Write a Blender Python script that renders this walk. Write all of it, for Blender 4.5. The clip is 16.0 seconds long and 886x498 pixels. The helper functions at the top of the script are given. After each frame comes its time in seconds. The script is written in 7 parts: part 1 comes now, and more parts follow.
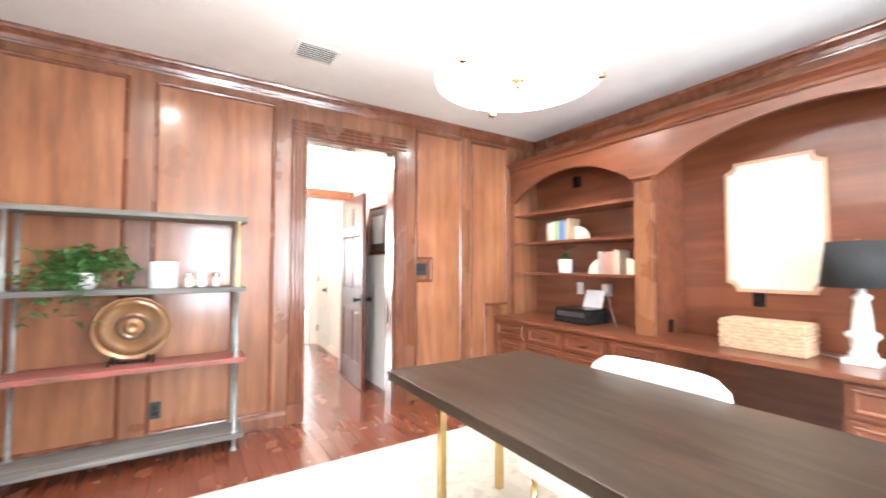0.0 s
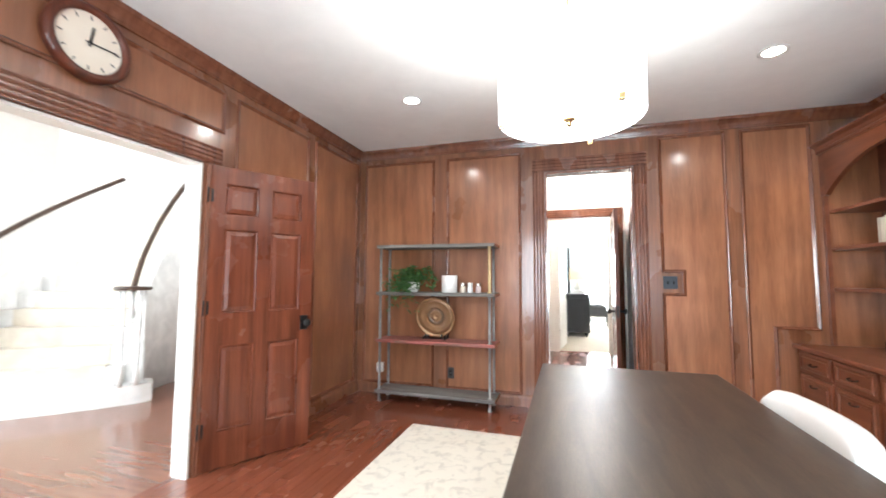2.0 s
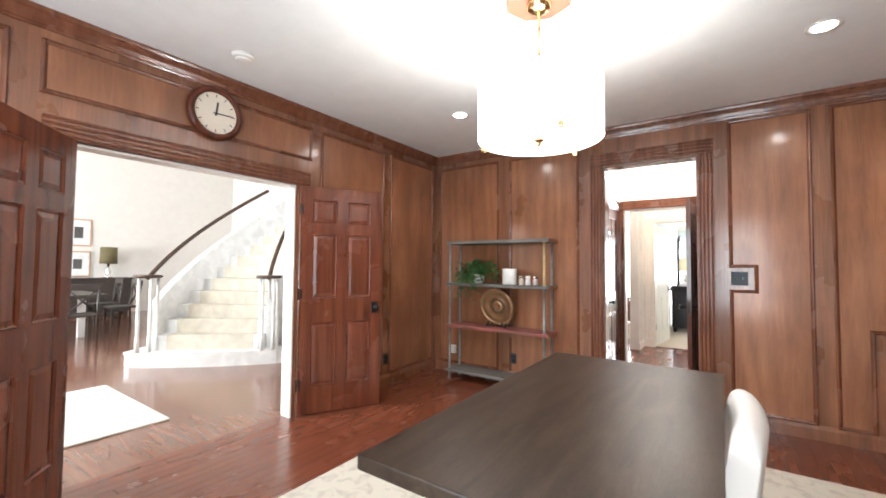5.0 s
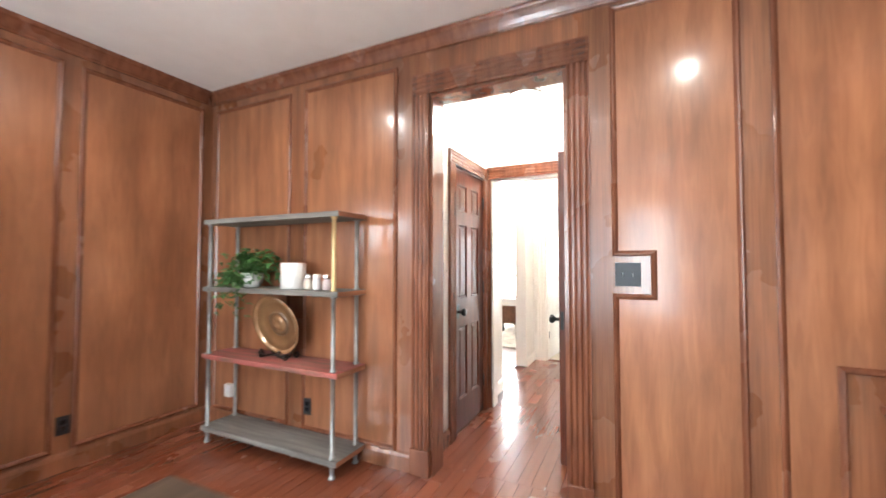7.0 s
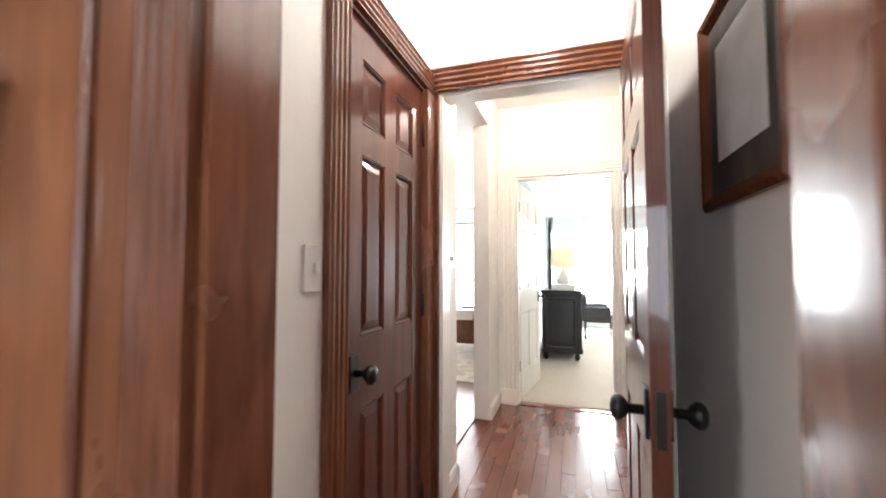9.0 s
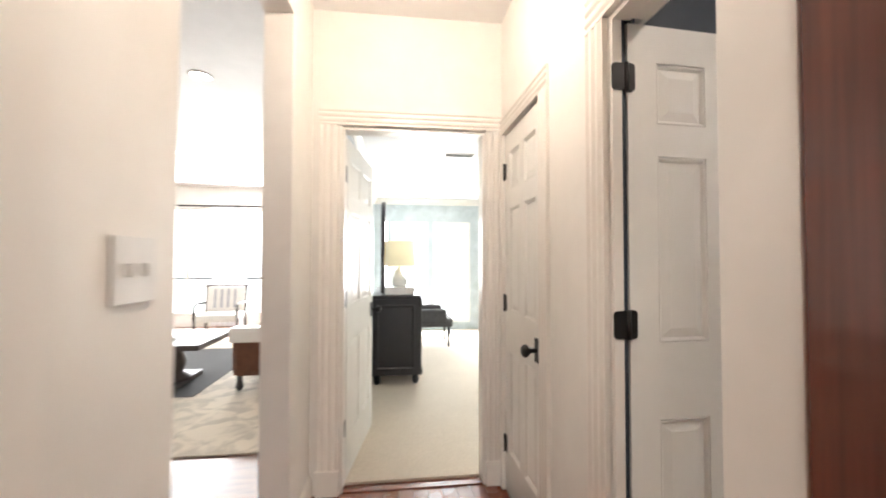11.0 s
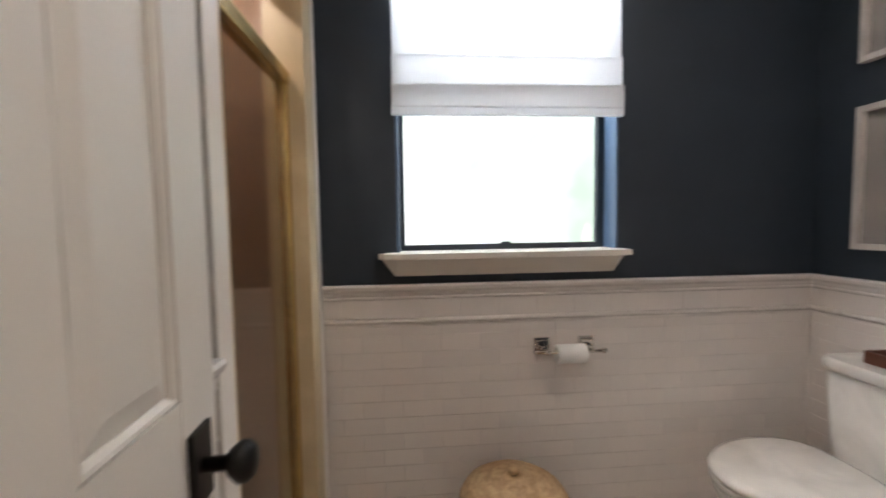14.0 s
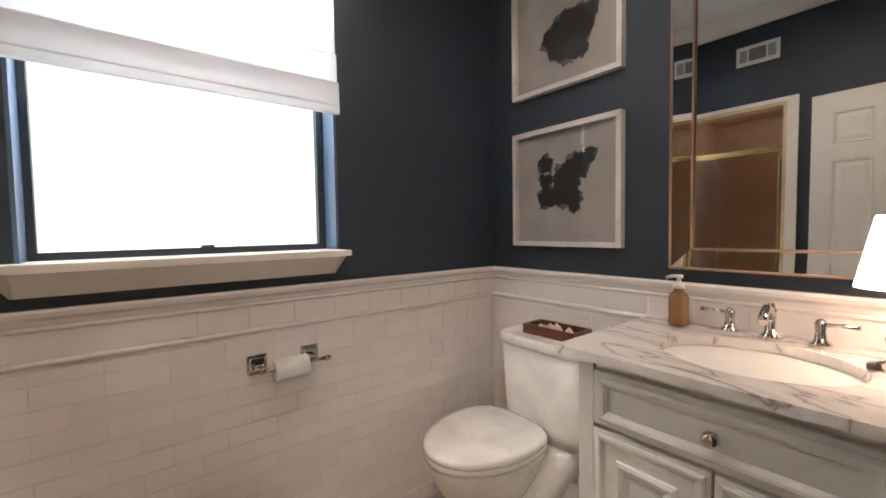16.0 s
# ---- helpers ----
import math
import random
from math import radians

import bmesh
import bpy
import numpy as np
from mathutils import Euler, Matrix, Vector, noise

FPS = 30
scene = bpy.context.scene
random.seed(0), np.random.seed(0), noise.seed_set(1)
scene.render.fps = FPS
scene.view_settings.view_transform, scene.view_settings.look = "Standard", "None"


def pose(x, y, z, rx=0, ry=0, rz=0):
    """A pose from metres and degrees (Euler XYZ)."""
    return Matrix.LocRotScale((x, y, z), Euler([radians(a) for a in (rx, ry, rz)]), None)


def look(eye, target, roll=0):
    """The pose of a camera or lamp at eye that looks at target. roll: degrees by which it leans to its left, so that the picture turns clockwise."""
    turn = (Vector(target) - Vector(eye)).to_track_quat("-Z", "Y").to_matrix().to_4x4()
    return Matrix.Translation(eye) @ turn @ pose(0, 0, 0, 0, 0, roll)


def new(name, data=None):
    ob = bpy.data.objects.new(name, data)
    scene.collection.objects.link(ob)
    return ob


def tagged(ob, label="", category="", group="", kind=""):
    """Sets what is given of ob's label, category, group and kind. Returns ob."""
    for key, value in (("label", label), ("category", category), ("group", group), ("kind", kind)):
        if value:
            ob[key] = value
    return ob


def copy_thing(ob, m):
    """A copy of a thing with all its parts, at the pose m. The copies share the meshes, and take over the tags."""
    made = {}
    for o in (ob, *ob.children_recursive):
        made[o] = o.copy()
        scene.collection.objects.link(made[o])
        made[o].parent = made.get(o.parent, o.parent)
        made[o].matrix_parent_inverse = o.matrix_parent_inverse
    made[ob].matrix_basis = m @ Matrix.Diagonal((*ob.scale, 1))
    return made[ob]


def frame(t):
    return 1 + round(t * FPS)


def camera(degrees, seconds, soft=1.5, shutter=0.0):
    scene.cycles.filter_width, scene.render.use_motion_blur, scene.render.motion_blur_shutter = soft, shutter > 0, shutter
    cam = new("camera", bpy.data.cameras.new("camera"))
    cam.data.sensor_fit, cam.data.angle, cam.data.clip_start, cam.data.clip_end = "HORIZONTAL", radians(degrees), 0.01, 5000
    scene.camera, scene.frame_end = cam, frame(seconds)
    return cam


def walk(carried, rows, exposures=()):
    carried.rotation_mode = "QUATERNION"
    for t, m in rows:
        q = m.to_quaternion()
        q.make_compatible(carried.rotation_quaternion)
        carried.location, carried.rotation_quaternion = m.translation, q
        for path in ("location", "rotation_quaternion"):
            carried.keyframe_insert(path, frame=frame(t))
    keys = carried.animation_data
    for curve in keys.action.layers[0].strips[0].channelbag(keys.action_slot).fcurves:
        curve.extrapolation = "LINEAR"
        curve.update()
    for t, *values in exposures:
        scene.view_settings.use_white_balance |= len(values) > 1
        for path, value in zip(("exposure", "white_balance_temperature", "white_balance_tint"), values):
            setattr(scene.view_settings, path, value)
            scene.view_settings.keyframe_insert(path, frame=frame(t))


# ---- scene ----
cam = camera(95.5, 16.0, soft=1.7, shutter=0.5)
PATH = [
    (0, (0.29, 0.041, 1.283), (1.357, 1.731, 1.366), 0.2),
    (0.5, (0.512, -0.042, 1.27), (1.147, 1.853, 1.35), 0.3),
    (1, (0.753, -0.162, 1.298), (0.942, 1.827, 1.384), 0.1),
    (1.5, (1.046, -0.411, 1.284), (0.744, 1.562, 1.409), -0.0),
    (2, (1.318, -0.683, 1.277), (0.727, 1.223, 1.421), 0.3),
    (2.5, (1.616, -0.829, 1.328), (0.803, 0.994, 1.451), 0.1),
    (3, (1.863, -0.896, 1.373), (0.828, 0.812, 1.476), 0.1),
    (3.2, (1.916, -0.918, 1.393), (0.804, 0.742, 1.487), 0.1),
    (5.3, (2.167, -0.734, 1.339), (1.027, 0.907, 1.416), 0.5),
    (5.5, (2.222, -0.517, 1.338), (1.184, 1.191, 1.416), -0.1),
    (6, (2.306, 0.015, 1.328), (1.341, 1.765, 1.396), -0.0),
    (6.5, (2.308, 0.652, 1.319), (1.407, 2.437, 1.388), -0.0),
    (7, (2.268, 1.289, 1.304), (1.397, 3.088, 1.373), 0.0),
    (7.5, (2.167, 1.856, 1.253), (1.303, 3.658, 1.335), 0.2),
    (8, (2.034, 2.332, 1.214), (1.171, 4.134, 1.303), 0.4),
    (8.2, (1.961, 2.486, 1.209), (1.11, 4.294, 1.301), 0.4),
    (10.3, (1.363, 3.94, 1.325), (1.376, 5.94, 1.378), -0.1),
    (10.5, (1.373, 4.096, 1.323), (1.453, 6.094, 1.367), -0.0),
    (11, (1.441, 4.443, 1.317), (1.69, 6.427, 1.37), 0.1),
    (11.5, (1.538, 4.715, 1.306), (2.202, 6.601, 1.365), 0.6),
    (12, (1.675, 4.939, 1.297), (2.789, 6.599, 1.361), 0.5),
    (12.5, (1.822, 5.122, 1.295), (3.242, 6.53, 1.347), 0.6),
    (13, (1.936, 5.241, 1.295), (3.651, 6.267, 1.243), 0.3),
    (13.5, (2.031, 5.304, 1.283), (3.99, 5.683, 1.152), -0.4),
    (14, (2.15, 5.303, 1.29), (4.14, 5.149, 1.17), -0.9),
    (14.5, (2.221, 5.273, 1.308), (4.132, 4.699, 1.181), -0.8),
    (15, (2.245, 5.221, 1.268), (3.99, 4.25, 1.162), -1.0),
    (15.5, (2.227, 5.151, 1.259), (3.828, 3.957, 1.156), -1.0),
    (16, (2.218, 5.137, 1.257), (3.786, 3.9, 1.161), -0.9),
]
EXPOSURES = [
    (0.0, 1.42, 6050, 7), (0.5, 1.00, 5900, 7), (1.0, 0.62, 6050, 7), (1.5, 0.52, 6000, 7), (2.5, 0.47, 6100, 8), (3.2, 0.36, 6150, 8),
    (5.3, 0.12, 6250, 8), (6.0, 0.30, 6200, 8), (6.5, 0.70, 6250, 8), (7.0, 0.85, 6200, 8), (7.5, 0.66, 6050, 7), (8.2, 0.30, 6000, 7), (10.3, -0.15, 6300, 9),
    (11.0, -0.18, 6300, 9), (11.5, -0.64, 6600, 10), (12.0, -0.22, 6500, 10), (12.5, -0.02, 6350, 10), (13.0, 0.05, 6400, 10), (13.6, 0.02, 6250, 9),
    (14.2, -0.58, 6300, 10), (14.8, -0.70, 6300, 11), (15.4, -0.22, 6550, 12), (16.0, -0.04, 6650, 12),
]
walk(cam, [(t, look(e, g, r)) for t, e, g, r in PATH], EXPOSURES)

# ---- world and light ----
world = bpy.data.worlds.new("world")
scene.world = world
world.use_nodes = True
_wn = world.node_tree
_sky = _wn.nodes.new("ShaderNodeTexSky")
_sky.sky_type = "NISHITA"
_sky.sun_disc = False
_sky.sun_elevation = radians(50)
_sky.sun_rotation = radians(200)
_wn.links.new(_sky.outputs[0], _wn.nodes["Background"].inputs[0])
_wn.nodes["Background"].inputs[1].default_value = 0.15

sun = new("sun", bpy.data.lights.new("sun", "SUN"))
sun.data.energy, sun.data.angle, sun.data.color = 3.0, radians(0.5), (1.0, 0.95, 0.88)
sun.matrix_world = look((-3, -9, 12), (0, 0, 0))


def area_lamp(name, eye, target, w, h, power, color=(1, 1, 1)):
    lamp = new(name, bpy.data.lights.new(name, "AREA"))
    lamp.data.shape, lamp.data.size, lamp.data.size_y = "RECTANGLE", w, h
    lamp.data.energy, lamp.data.color = power, color
    lamp.matrix_world = look(eye, target)
    return lamp


def bulb(name, place, power, color=(1.0, 0.86, 0.7), size=0.04):
    lamp = new(name, bpy.data.lights.new(name, "POINT"))
    lamp.data.energy, lamp.data.color, lamp.data.shadow_soft_size = power, color, size
    lamp.location = place
    return lamp


def can_lamp(name, place, power, color=(1.0, 0.87, 0.72)):
    lamp = new(name, bpy.data.lights.new(name, "SPOT"))
    lamp.data.energy, lamp.data.color, lamp.data.shadow_soft_size = power, color, 0.05
    lamp.data.spot_size, lamp.data.spot_blend = radians(168), 0.7
    lamp.location = place
    return lamp


# daylight through the openings
area_lamp("study_window_light_a", (0.65, -2.36, 1.35), (0.65, 3, 2.7), 0.8, 1.9, 88, (0.86, 0.94, 1.0))
area_lamp("study_window_light_b", (2.45, -2.36, 1.35), (2.45, 3, 2.7), 0.8, 1.9, 66, (0.86, 0.94, 1.0))
area_lamp("foyer_window_light", (-4.2, -3.3, 2.6), (-3.6, 3, 1.0), 4.0, 3.6, 600, (0.92, 0.97, 1.0))
area_lamp("dining_window_light", (-8.9, -3.2, 1.6), (-8.0, 3, 1.0), 2.0, 1.8, 420)
area_lamp("bath_window_light", (3.80, 4.93, 2.01), (2.2, 4.9, 1.15), 0.82, 0.46, 30, (0.95, 0.98, 1.0))
area_lamp("living_window_light", (-1.6, 12.75, 1.5), (-0.6, 6, 0.8), 3.4, 2.2, 560)
area_lamp("bedroom_window_light", (2.1, 11.85, 1.15), (2.0, 7, 0.8), 1.5, 1.7, 280)
# lamps of the rooms
bulb("pendant_bulb", (1.335, 1.165, 2.16), 80, (1.0, 0.97, 0.92), 0.10)
for _i, (_x, _y) in enumerate(((0.10, 2.34), (2.61, 2.33), (0.10, -0.6), (2.61, -0.6))):
    can_lamp("study_can_light", (_x, _y, 2.735), 50, (1.0, 0.93, 0.84))
bulb("hall_bulb", (1.53, 5.87, 2.50), 42, (1.0, 0.82, 0.68), 0.06)
bulb("vestibule_bulb", (1.505, 4.33, 2.47), 32, (1.0, 0.92, 0.84), 0.06)
bulb("vanity_bulb", (2.275, 3.86, 1.19), 1.8, (1.0, 0.76, 0.62), 0.03)
can_lamp("bath_can_light", (2.70, 4.60, 2.685), 62, (1.0, 0.84, 0.72))
bulb("shower_can_light", (3.15, 5.90, 2.165), 7, (1.0, 0.80, 0.64), 0.02)


# ---- materials ----
MATS = {}


def material(name, color=(0.5, 0.5, 0.5), rough=0.5, metal=0.0, tone=None, scale=(6, 6, 6), contrast=(0.35, 0.65), bump=0.0,
             fine=None, coat=0.0, spread=0.0, large=0.25, ior=1.5, grain=0.0, figure=0.0, gloss=0.11):
    """A surface whose colour wavers between color and tone along a stretched noise, with a large-scale drift and fine relief."""
    if name in MATS:
        return MATS[name]
    m = bpy.data.materials.new(name)
    m.use_nodes = True
    nt, links = m.node_tree, m.node_tree.links
    b = nt.nodes["Principled BSDF"]
    b.inputs["Roughness"].default_value = rough
    b.inputs["Metallic"].default_value = metal
    b.inputs["IOR"].default_value = ior
    b.inputs["Coat Weight"].default_value = coat
    b.inputs["Coat Roughness"].default_value = gloss
    tone = tone or tuple(c * 0.82 for c in color)
    tc = nt.nodes.new("ShaderNodeTexCoord")
    info = nt.nodes.new("ShaderNodeObjectInfo")
    shift = nt.nodes.new("ShaderNodeVectorMath")
    shift.operation = "MULTIPLY_ADD"
    links.new(info.outputs["Random"], shift.inputs[0])
    shift.inputs[1].default_value = (7.0, 5.0, 3.0) if spread else (0, 0, 0)
    links.new(tc.outputs["Object"], shift.inputs[2])
    mp = nt.nodes.new("ShaderNodeMapping")
    mp.inputs["Scale"].default_value = scale
    links.new(shift.outputs[0], mp.inputs[0])
    n1 = nt.nodes.new("ShaderNodeTexNoise")
    n1.inputs["Scale"].default_value, n1.inputs["Detail"].default_value, n1.inputs["Distortion"].default_value = 1.0, 6.0, 0.6
    links.new(mp.outputs[0], n1.inputs[0])
    ramp = nt.nodes.new("ShaderNodeValToRGB")
    ramp.color_ramp.elements[0].position, ramp.color_ramp.elements[1].position = contrast
    ramp.color_ramp.elements[0].color, ramp.color_ramp.elements[1].color = (*tone, 1), (*color, 1)
    links.new(n1.outputs[0], ramp.inputs[0])
    n2 = nt.nodes.new("ShaderNodeTexNoise")
    n2.inputs["Scale"].default_value, n2.inputs["Detail"].default_value = 1.9, 4.0
    links.new(shift.outputs[0], n2.inputs[0])
    add = nt.nodes.new("ShaderNodeMath")
    add.operation = "MULTIPLY_ADD"
    links.new(info.outputs["Random"], add.inputs[0])
    add.inputs[1].default_value, add.inputs[2].default_value = spread, 1.0 - spread / 2 - large / 2
    drift = nt.nodes.new("ShaderNodeMath")
    drift.operation = "MULTIPLY_ADD"
    links.new(n2.outputs[0], drift.inputs[0])
    drift.inputs[1].default_value = large
    links.new(add.outputs[0], drift.inputs[2])
    hsv = nt.nodes.new("ShaderNodeHueSaturation")
    links.new(ramp.outputs[0], hsv.inputs["Color"])
    links.new(drift.outputs[0], hsv.inputs["Value"])
    tint = hsv.outputs[0]
    if grain:
        mp2 = nt.nodes.new("ShaderNodeMapping")
        mp2.inputs["Scale"].default_value = tuple(s * 9 if s > 2 else s * 3 for s in scale)
        links.new(shift.outputs[0], mp2.inputs[0])
        n4 = nt.nodes.new("ShaderNodeTexNoise")
        n4.inputs["Scale"].default_value, n4.inputs["Detail"].default_value, n4.inputs["Distortion"].default_value = 1.0, 5.0, 1.2
        links.new(mp2.outputs[0], n4.inputs[0])
        span = nt.nodes.new("ShaderNodeMapRange")
        span.inputs["From Min"].default_value, span.inputs["From Max"].default_value = 0.35, 0.65
        span.inputs["To Min"].default_value, span.inputs["To Max"].default_value = 1.0 - grain, 1.0 + grain * 0.6
        links.new(n4.outputs[0], span.inputs["Value"])
        hsv2 = nt.nodes.new("ShaderNodeHueSaturation")
        links.new(hsv.outputs[0], hsv2.inputs["Color"])
        links.new(span.outputs[0], hsv2.inputs["Value"])
        tint = hsv2.outputs[0]
    if figure:
        mp3 = nt.nodes.new("ShaderNodeMapping")
        mp3.inputs["Scale"].default_value = (3.4, 3.4, 0.42)
        links.new(shift.outputs[0], mp3.inputs[0])
        wave = nt.nodes.new("ShaderNodeTexWave")
        wave.wave_type, wave.bands_direction = "BANDS", "X"
        wave.inputs["Scale"].default_value, wave.inputs["Distortion"].default_value = 0.7, 14.0
        wave.inputs["Detail"].default_value, wave.inputs["Detail Scale"].default_value = 3.0, 0.8
        links.new(mp3.outputs[0], wave.inputs[0])
        span3 = nt.nodes.new("ShaderNodeMapRange")
        span3.inputs["To Min"].default_value, span3.inputs["To Max"].default_value = 1.0 - figure, 1.0 + figure * 0.5
        links.new(wave.outputs["Fac"], span3.inputs["Value"])
        hsv3 = nt.nodes.new("ShaderNodeHueSaturation")
        links.new(tint, hsv3.inputs["Color"])
        links.new(span3.outputs[0], hsv3.inputs["Value"])
        tint = hsv3.outputs[0]
    links.new(tint, b.inputs["Base Color"])
    rr = nt.nodes.new("ShaderNodeMath")
    rr.operation = "MULTIPLY_ADD"
    links.new(n2.outputs[0], rr.inputs[0])
    rr.inputs[1].default_value, rr.inputs[2].default_value = 0.12, max(rough - 0.06, 0.02)
    links.new(rr.outputs[0], b.inputs["Roughness"])
    if bump:
        bp = nt.nodes.new("ShaderNodeBump")
        bp.inputs["Strength"].default_value, bp.inputs["Distance"].default_value = bump, 0.004
        if fine:
            n3 = nt.nodes.new("ShaderNodeTexNoise")
            n3.inputs["Scale"].default_value, n3.inputs["Detail"].default_value = fine, 4.0
            links.new(tc.outputs["Object"], n3.inputs[0])
            links.new(n3.outputs[0], bp.inputs["Height"])
        else:
            links.new(n1.outputs[0], bp.inputs["Height"])
        links.new(bp.outputs[0], b.inputs["Normal"])
    MATS[name] = m
    return m


def glowing(name, color, strength):
    m = bpy.data.materials.new(name)
    m.use_nodes = True
    b = m.node_tree.nodes["Principled BSDF"]
    b.inputs["Base Color"].default_value = (*[min(c, 0.85) for c in color], 1)
    b.inputs["Emission Color"].default_value = (*color, 1)
    b.inputs["Emission Strength"].default_value = strength
    MATS[name] = m
    return m


def clear(name, color=(1, 1, 1), rough=0.0, ior=1.45):
    m = bpy.data.materials.new(name)
    m.use_nodes = True
    b = m.node_tree.nodes["Principled BSDF"]
    b.inputs["Base Color"].default_value = (*color, 1)
    b.inputs["Transmission Weight"].default_value = 1.0
    b.inputs["Roughness"].default_value = rough
    b.inputs["IOR"].default_value = ior
    MATS[name] = m
    return m


PANEL_A, PANEL_B = (0.330, 0.138, 0.066), (0.226, 0.086, 0.040)
wood_panel = material("oak panelling", PANEL_A, 0.30, tone=PANEL_B, scale=(3.2, 3.2, 1.1), contrast=(0.28, 0.72), bump=0.04, coat=0.42, spread=0.14, large=0.8, grain=0.12, ior=1.40, figure=0.13, gloss=0.13)
wood_stile = material("stained oak stiles", (0.245, 0.098, 0.045), 0.28, tone=(0.165, 0.060, 0.028), scale=(7, 7, 0.7), bump=0.06, coat=0.45, large=0.7, grain=0.18, figure=0.12, gloss=0.12)
wood_trim = material("dark stained trim", (0.19, 0.068, 0.034), 0.26, tone=(0.12, 0.040, 0.020), scale=(20, 20, 3), bump=0.05, coat=0.4)
wood_door = material("red stained door wood", (0.185, 0.052, 0.024), 0.27, tone=(0.115, 0.029, 0.014), scale=(14, 14, 0.9), bump=0.05, coat=0.14, spread=0.08, large=0.6, grain=0.2, ior=1.40, figure=0.14)
wood_case = material("mahogany casework", (0.195, 0.064, 0.030), 0.30, tone=(0.130, 0.039, 0.018), scale=(10, 1.2, 12), bump=0.05, coat=0.25, spread=0.05, large=0.6)
wood_dark_door = material("dark stained door", (0.122, 0.031, 0.015), 0.34, tone=(0.066, 0.016, 0.008), scale=(14, 14, 0.9), bump=0.03, coat=0.40, large=0.6, grain=0.25, gloss=0.05, ior=1.28)
floor_wood = material("red oak floorboards", (0.185, 0.053, 0.026), 0.26, tone=(0.150, 0.041, 0.020), scale=(28, 1.6, 10), bump=0.02, coat=0.30, spread=0.045, large=0.35)
floor_gap = material("dark floor joints", (0.165, 0.047, 0.023), 0.35)
desk_wood = material("dark brown desk oak", (0.056, 0.036, 0.023), 0.38, tone=(0.028, 0.017, 0.011), scale=(16, 2.2, 16), bump=0.10, large=0.7, grain=0.2, ior=1.38)
white_paint = material("white wall paint", (0.80, 0.77, 0.72), 0.6, tone=(0.77, 0.74, 0.69), bump=0.04, fine=180, large=0.06)
ceiling_paint = material("ceiling paint", (0.80, 0.79, 0.77), 0.75, tone=(0.77, 0.76, 0.74), bump=0.22, fine=32, large=0.06)
white_trim = material("white gloss trim", (0.82, 0.78, 0.72), 0.30, tone=(0.79, 0.75, 0.69), large=0.05)
white_door_paint = material("white door paint", (0.80, 0.78, 0.73), 0.38, tone=(0.77, 0.75, 0.70), large=0.05)
navy = material("navy wall paint", (0.029, 0.041, 0.057), 0.55, tone=(0.025, 0.036, 0.051), bump=0.05, fine=160, large=0.1)
grey_wall = material("pale grey wall paint", (0.50, 0.55, 0.56), 0.6, large=0.06)
black_metal = material("black iron", (0.018, 0.017, 0.016), 0.38, metal=0.6, large=0.3)
brass = material("brass", (0.72, 0.53, 0.25), 0.22, metal=1.0)
pale_brass = material("brushed pale brass", (0.74, 0.58, 0.30), 0.50, metal=0.55)
chrome = material("polished nickel", (0.75, 0.72, 0.68), 0.10, metal=1.0, large=0.1)
pipe_metal = material("galvanised pipe", (0.36, 0.37, 0.36), 0.46, metal=0.6, tone=(0.24, 0.25, 0.25), scale=(12, 12, 12), large=0.35)
porcelain = material("white porcelain", (0.84, 0.81, 0.77), 0.10, large=0.04, coat=0.5)
tile_mat = material("white glazed tile", (0.82, 0.77, 0.735), 0.13, tone=(0.78, 0.74, 0.71), scale=(3, 3, 3), coat=0.4, spread=0.05, large=0.05)
grout = material("tile grout", (0.80, 0.755, 0.72), 0.5, large=0.1)
carpet = material("cream carpet", (0.62, 0.55, 0.45), 0.95, tone=(0.54, 0.47, 0.38), scale=(90, 90, 90), bump=0.6, fine=260)



# ---- mesh helpers ----
def add_box(bm, x0, y0, z0, x1, y1, z1, bevel=0.0, m=None):
    r = bmesh.ops.create_cube(bm, size=1.0)
    v = r["verts"]
    for p in v:
        p.co = Vector(((x0 + x1) / 2 + p.co.x * (x1 - x0), (y0 + y1) / 2 + p.co.y * (y1 - y0), (z0 + z1) / 2 + p.co.z * (z1 - z0)))
    if bevel:
        e = {e for p in v for e in p.link_edges}
        v = bmesh.ops.bevel(bm, geom=list(e), offset=bevel, segments=2, affect="EDGES", profile=0.6)["verts"]
    if m is not None:
        bmesh.ops.transform(bm, matrix=m, verts=list(v))
    return v


def boxes(*dims, bevel=0.0):
    bm = bmesh.new()
    for d in dims:
        add_box(bm, *d, bevel=bevel)
    return bm


def lathe(profile, steps=32, center=(0, 0, 0), axis="z", closed=True):
    """A turned body from (radius, height) pairs."""
    bm = bmesh.new()
    rings = []
    for r, h in profile:
        ring = []
        for i in range(steps):
            a = 2 * math.pi * i / steps
            ring.append(bm.verts.new((r * math.cos(a), r * math.sin(a), h)))
        rings.append(ring)
    for a, b in zip(rings, rings[1:]):
        for i in range(steps):
            f = bm.faces.new((a[i], a[(i + 1) % steps], b[(i + 1) % steps], b[i]))
            f.smooth = True
    if closed:
        bm.faces.new(list(reversed(rings[0])))
        bm.faces.new(rings[-1])
    turn = {"z": Matrix.Identity(4), "x": Matrix.Rotation(radians(90), 4, "Y"), "y": Matrix.Rotation(radians(-90), 4, "X")}[axis]
    bm.transform(Matrix.Translation(center) @ turn)
    return bm


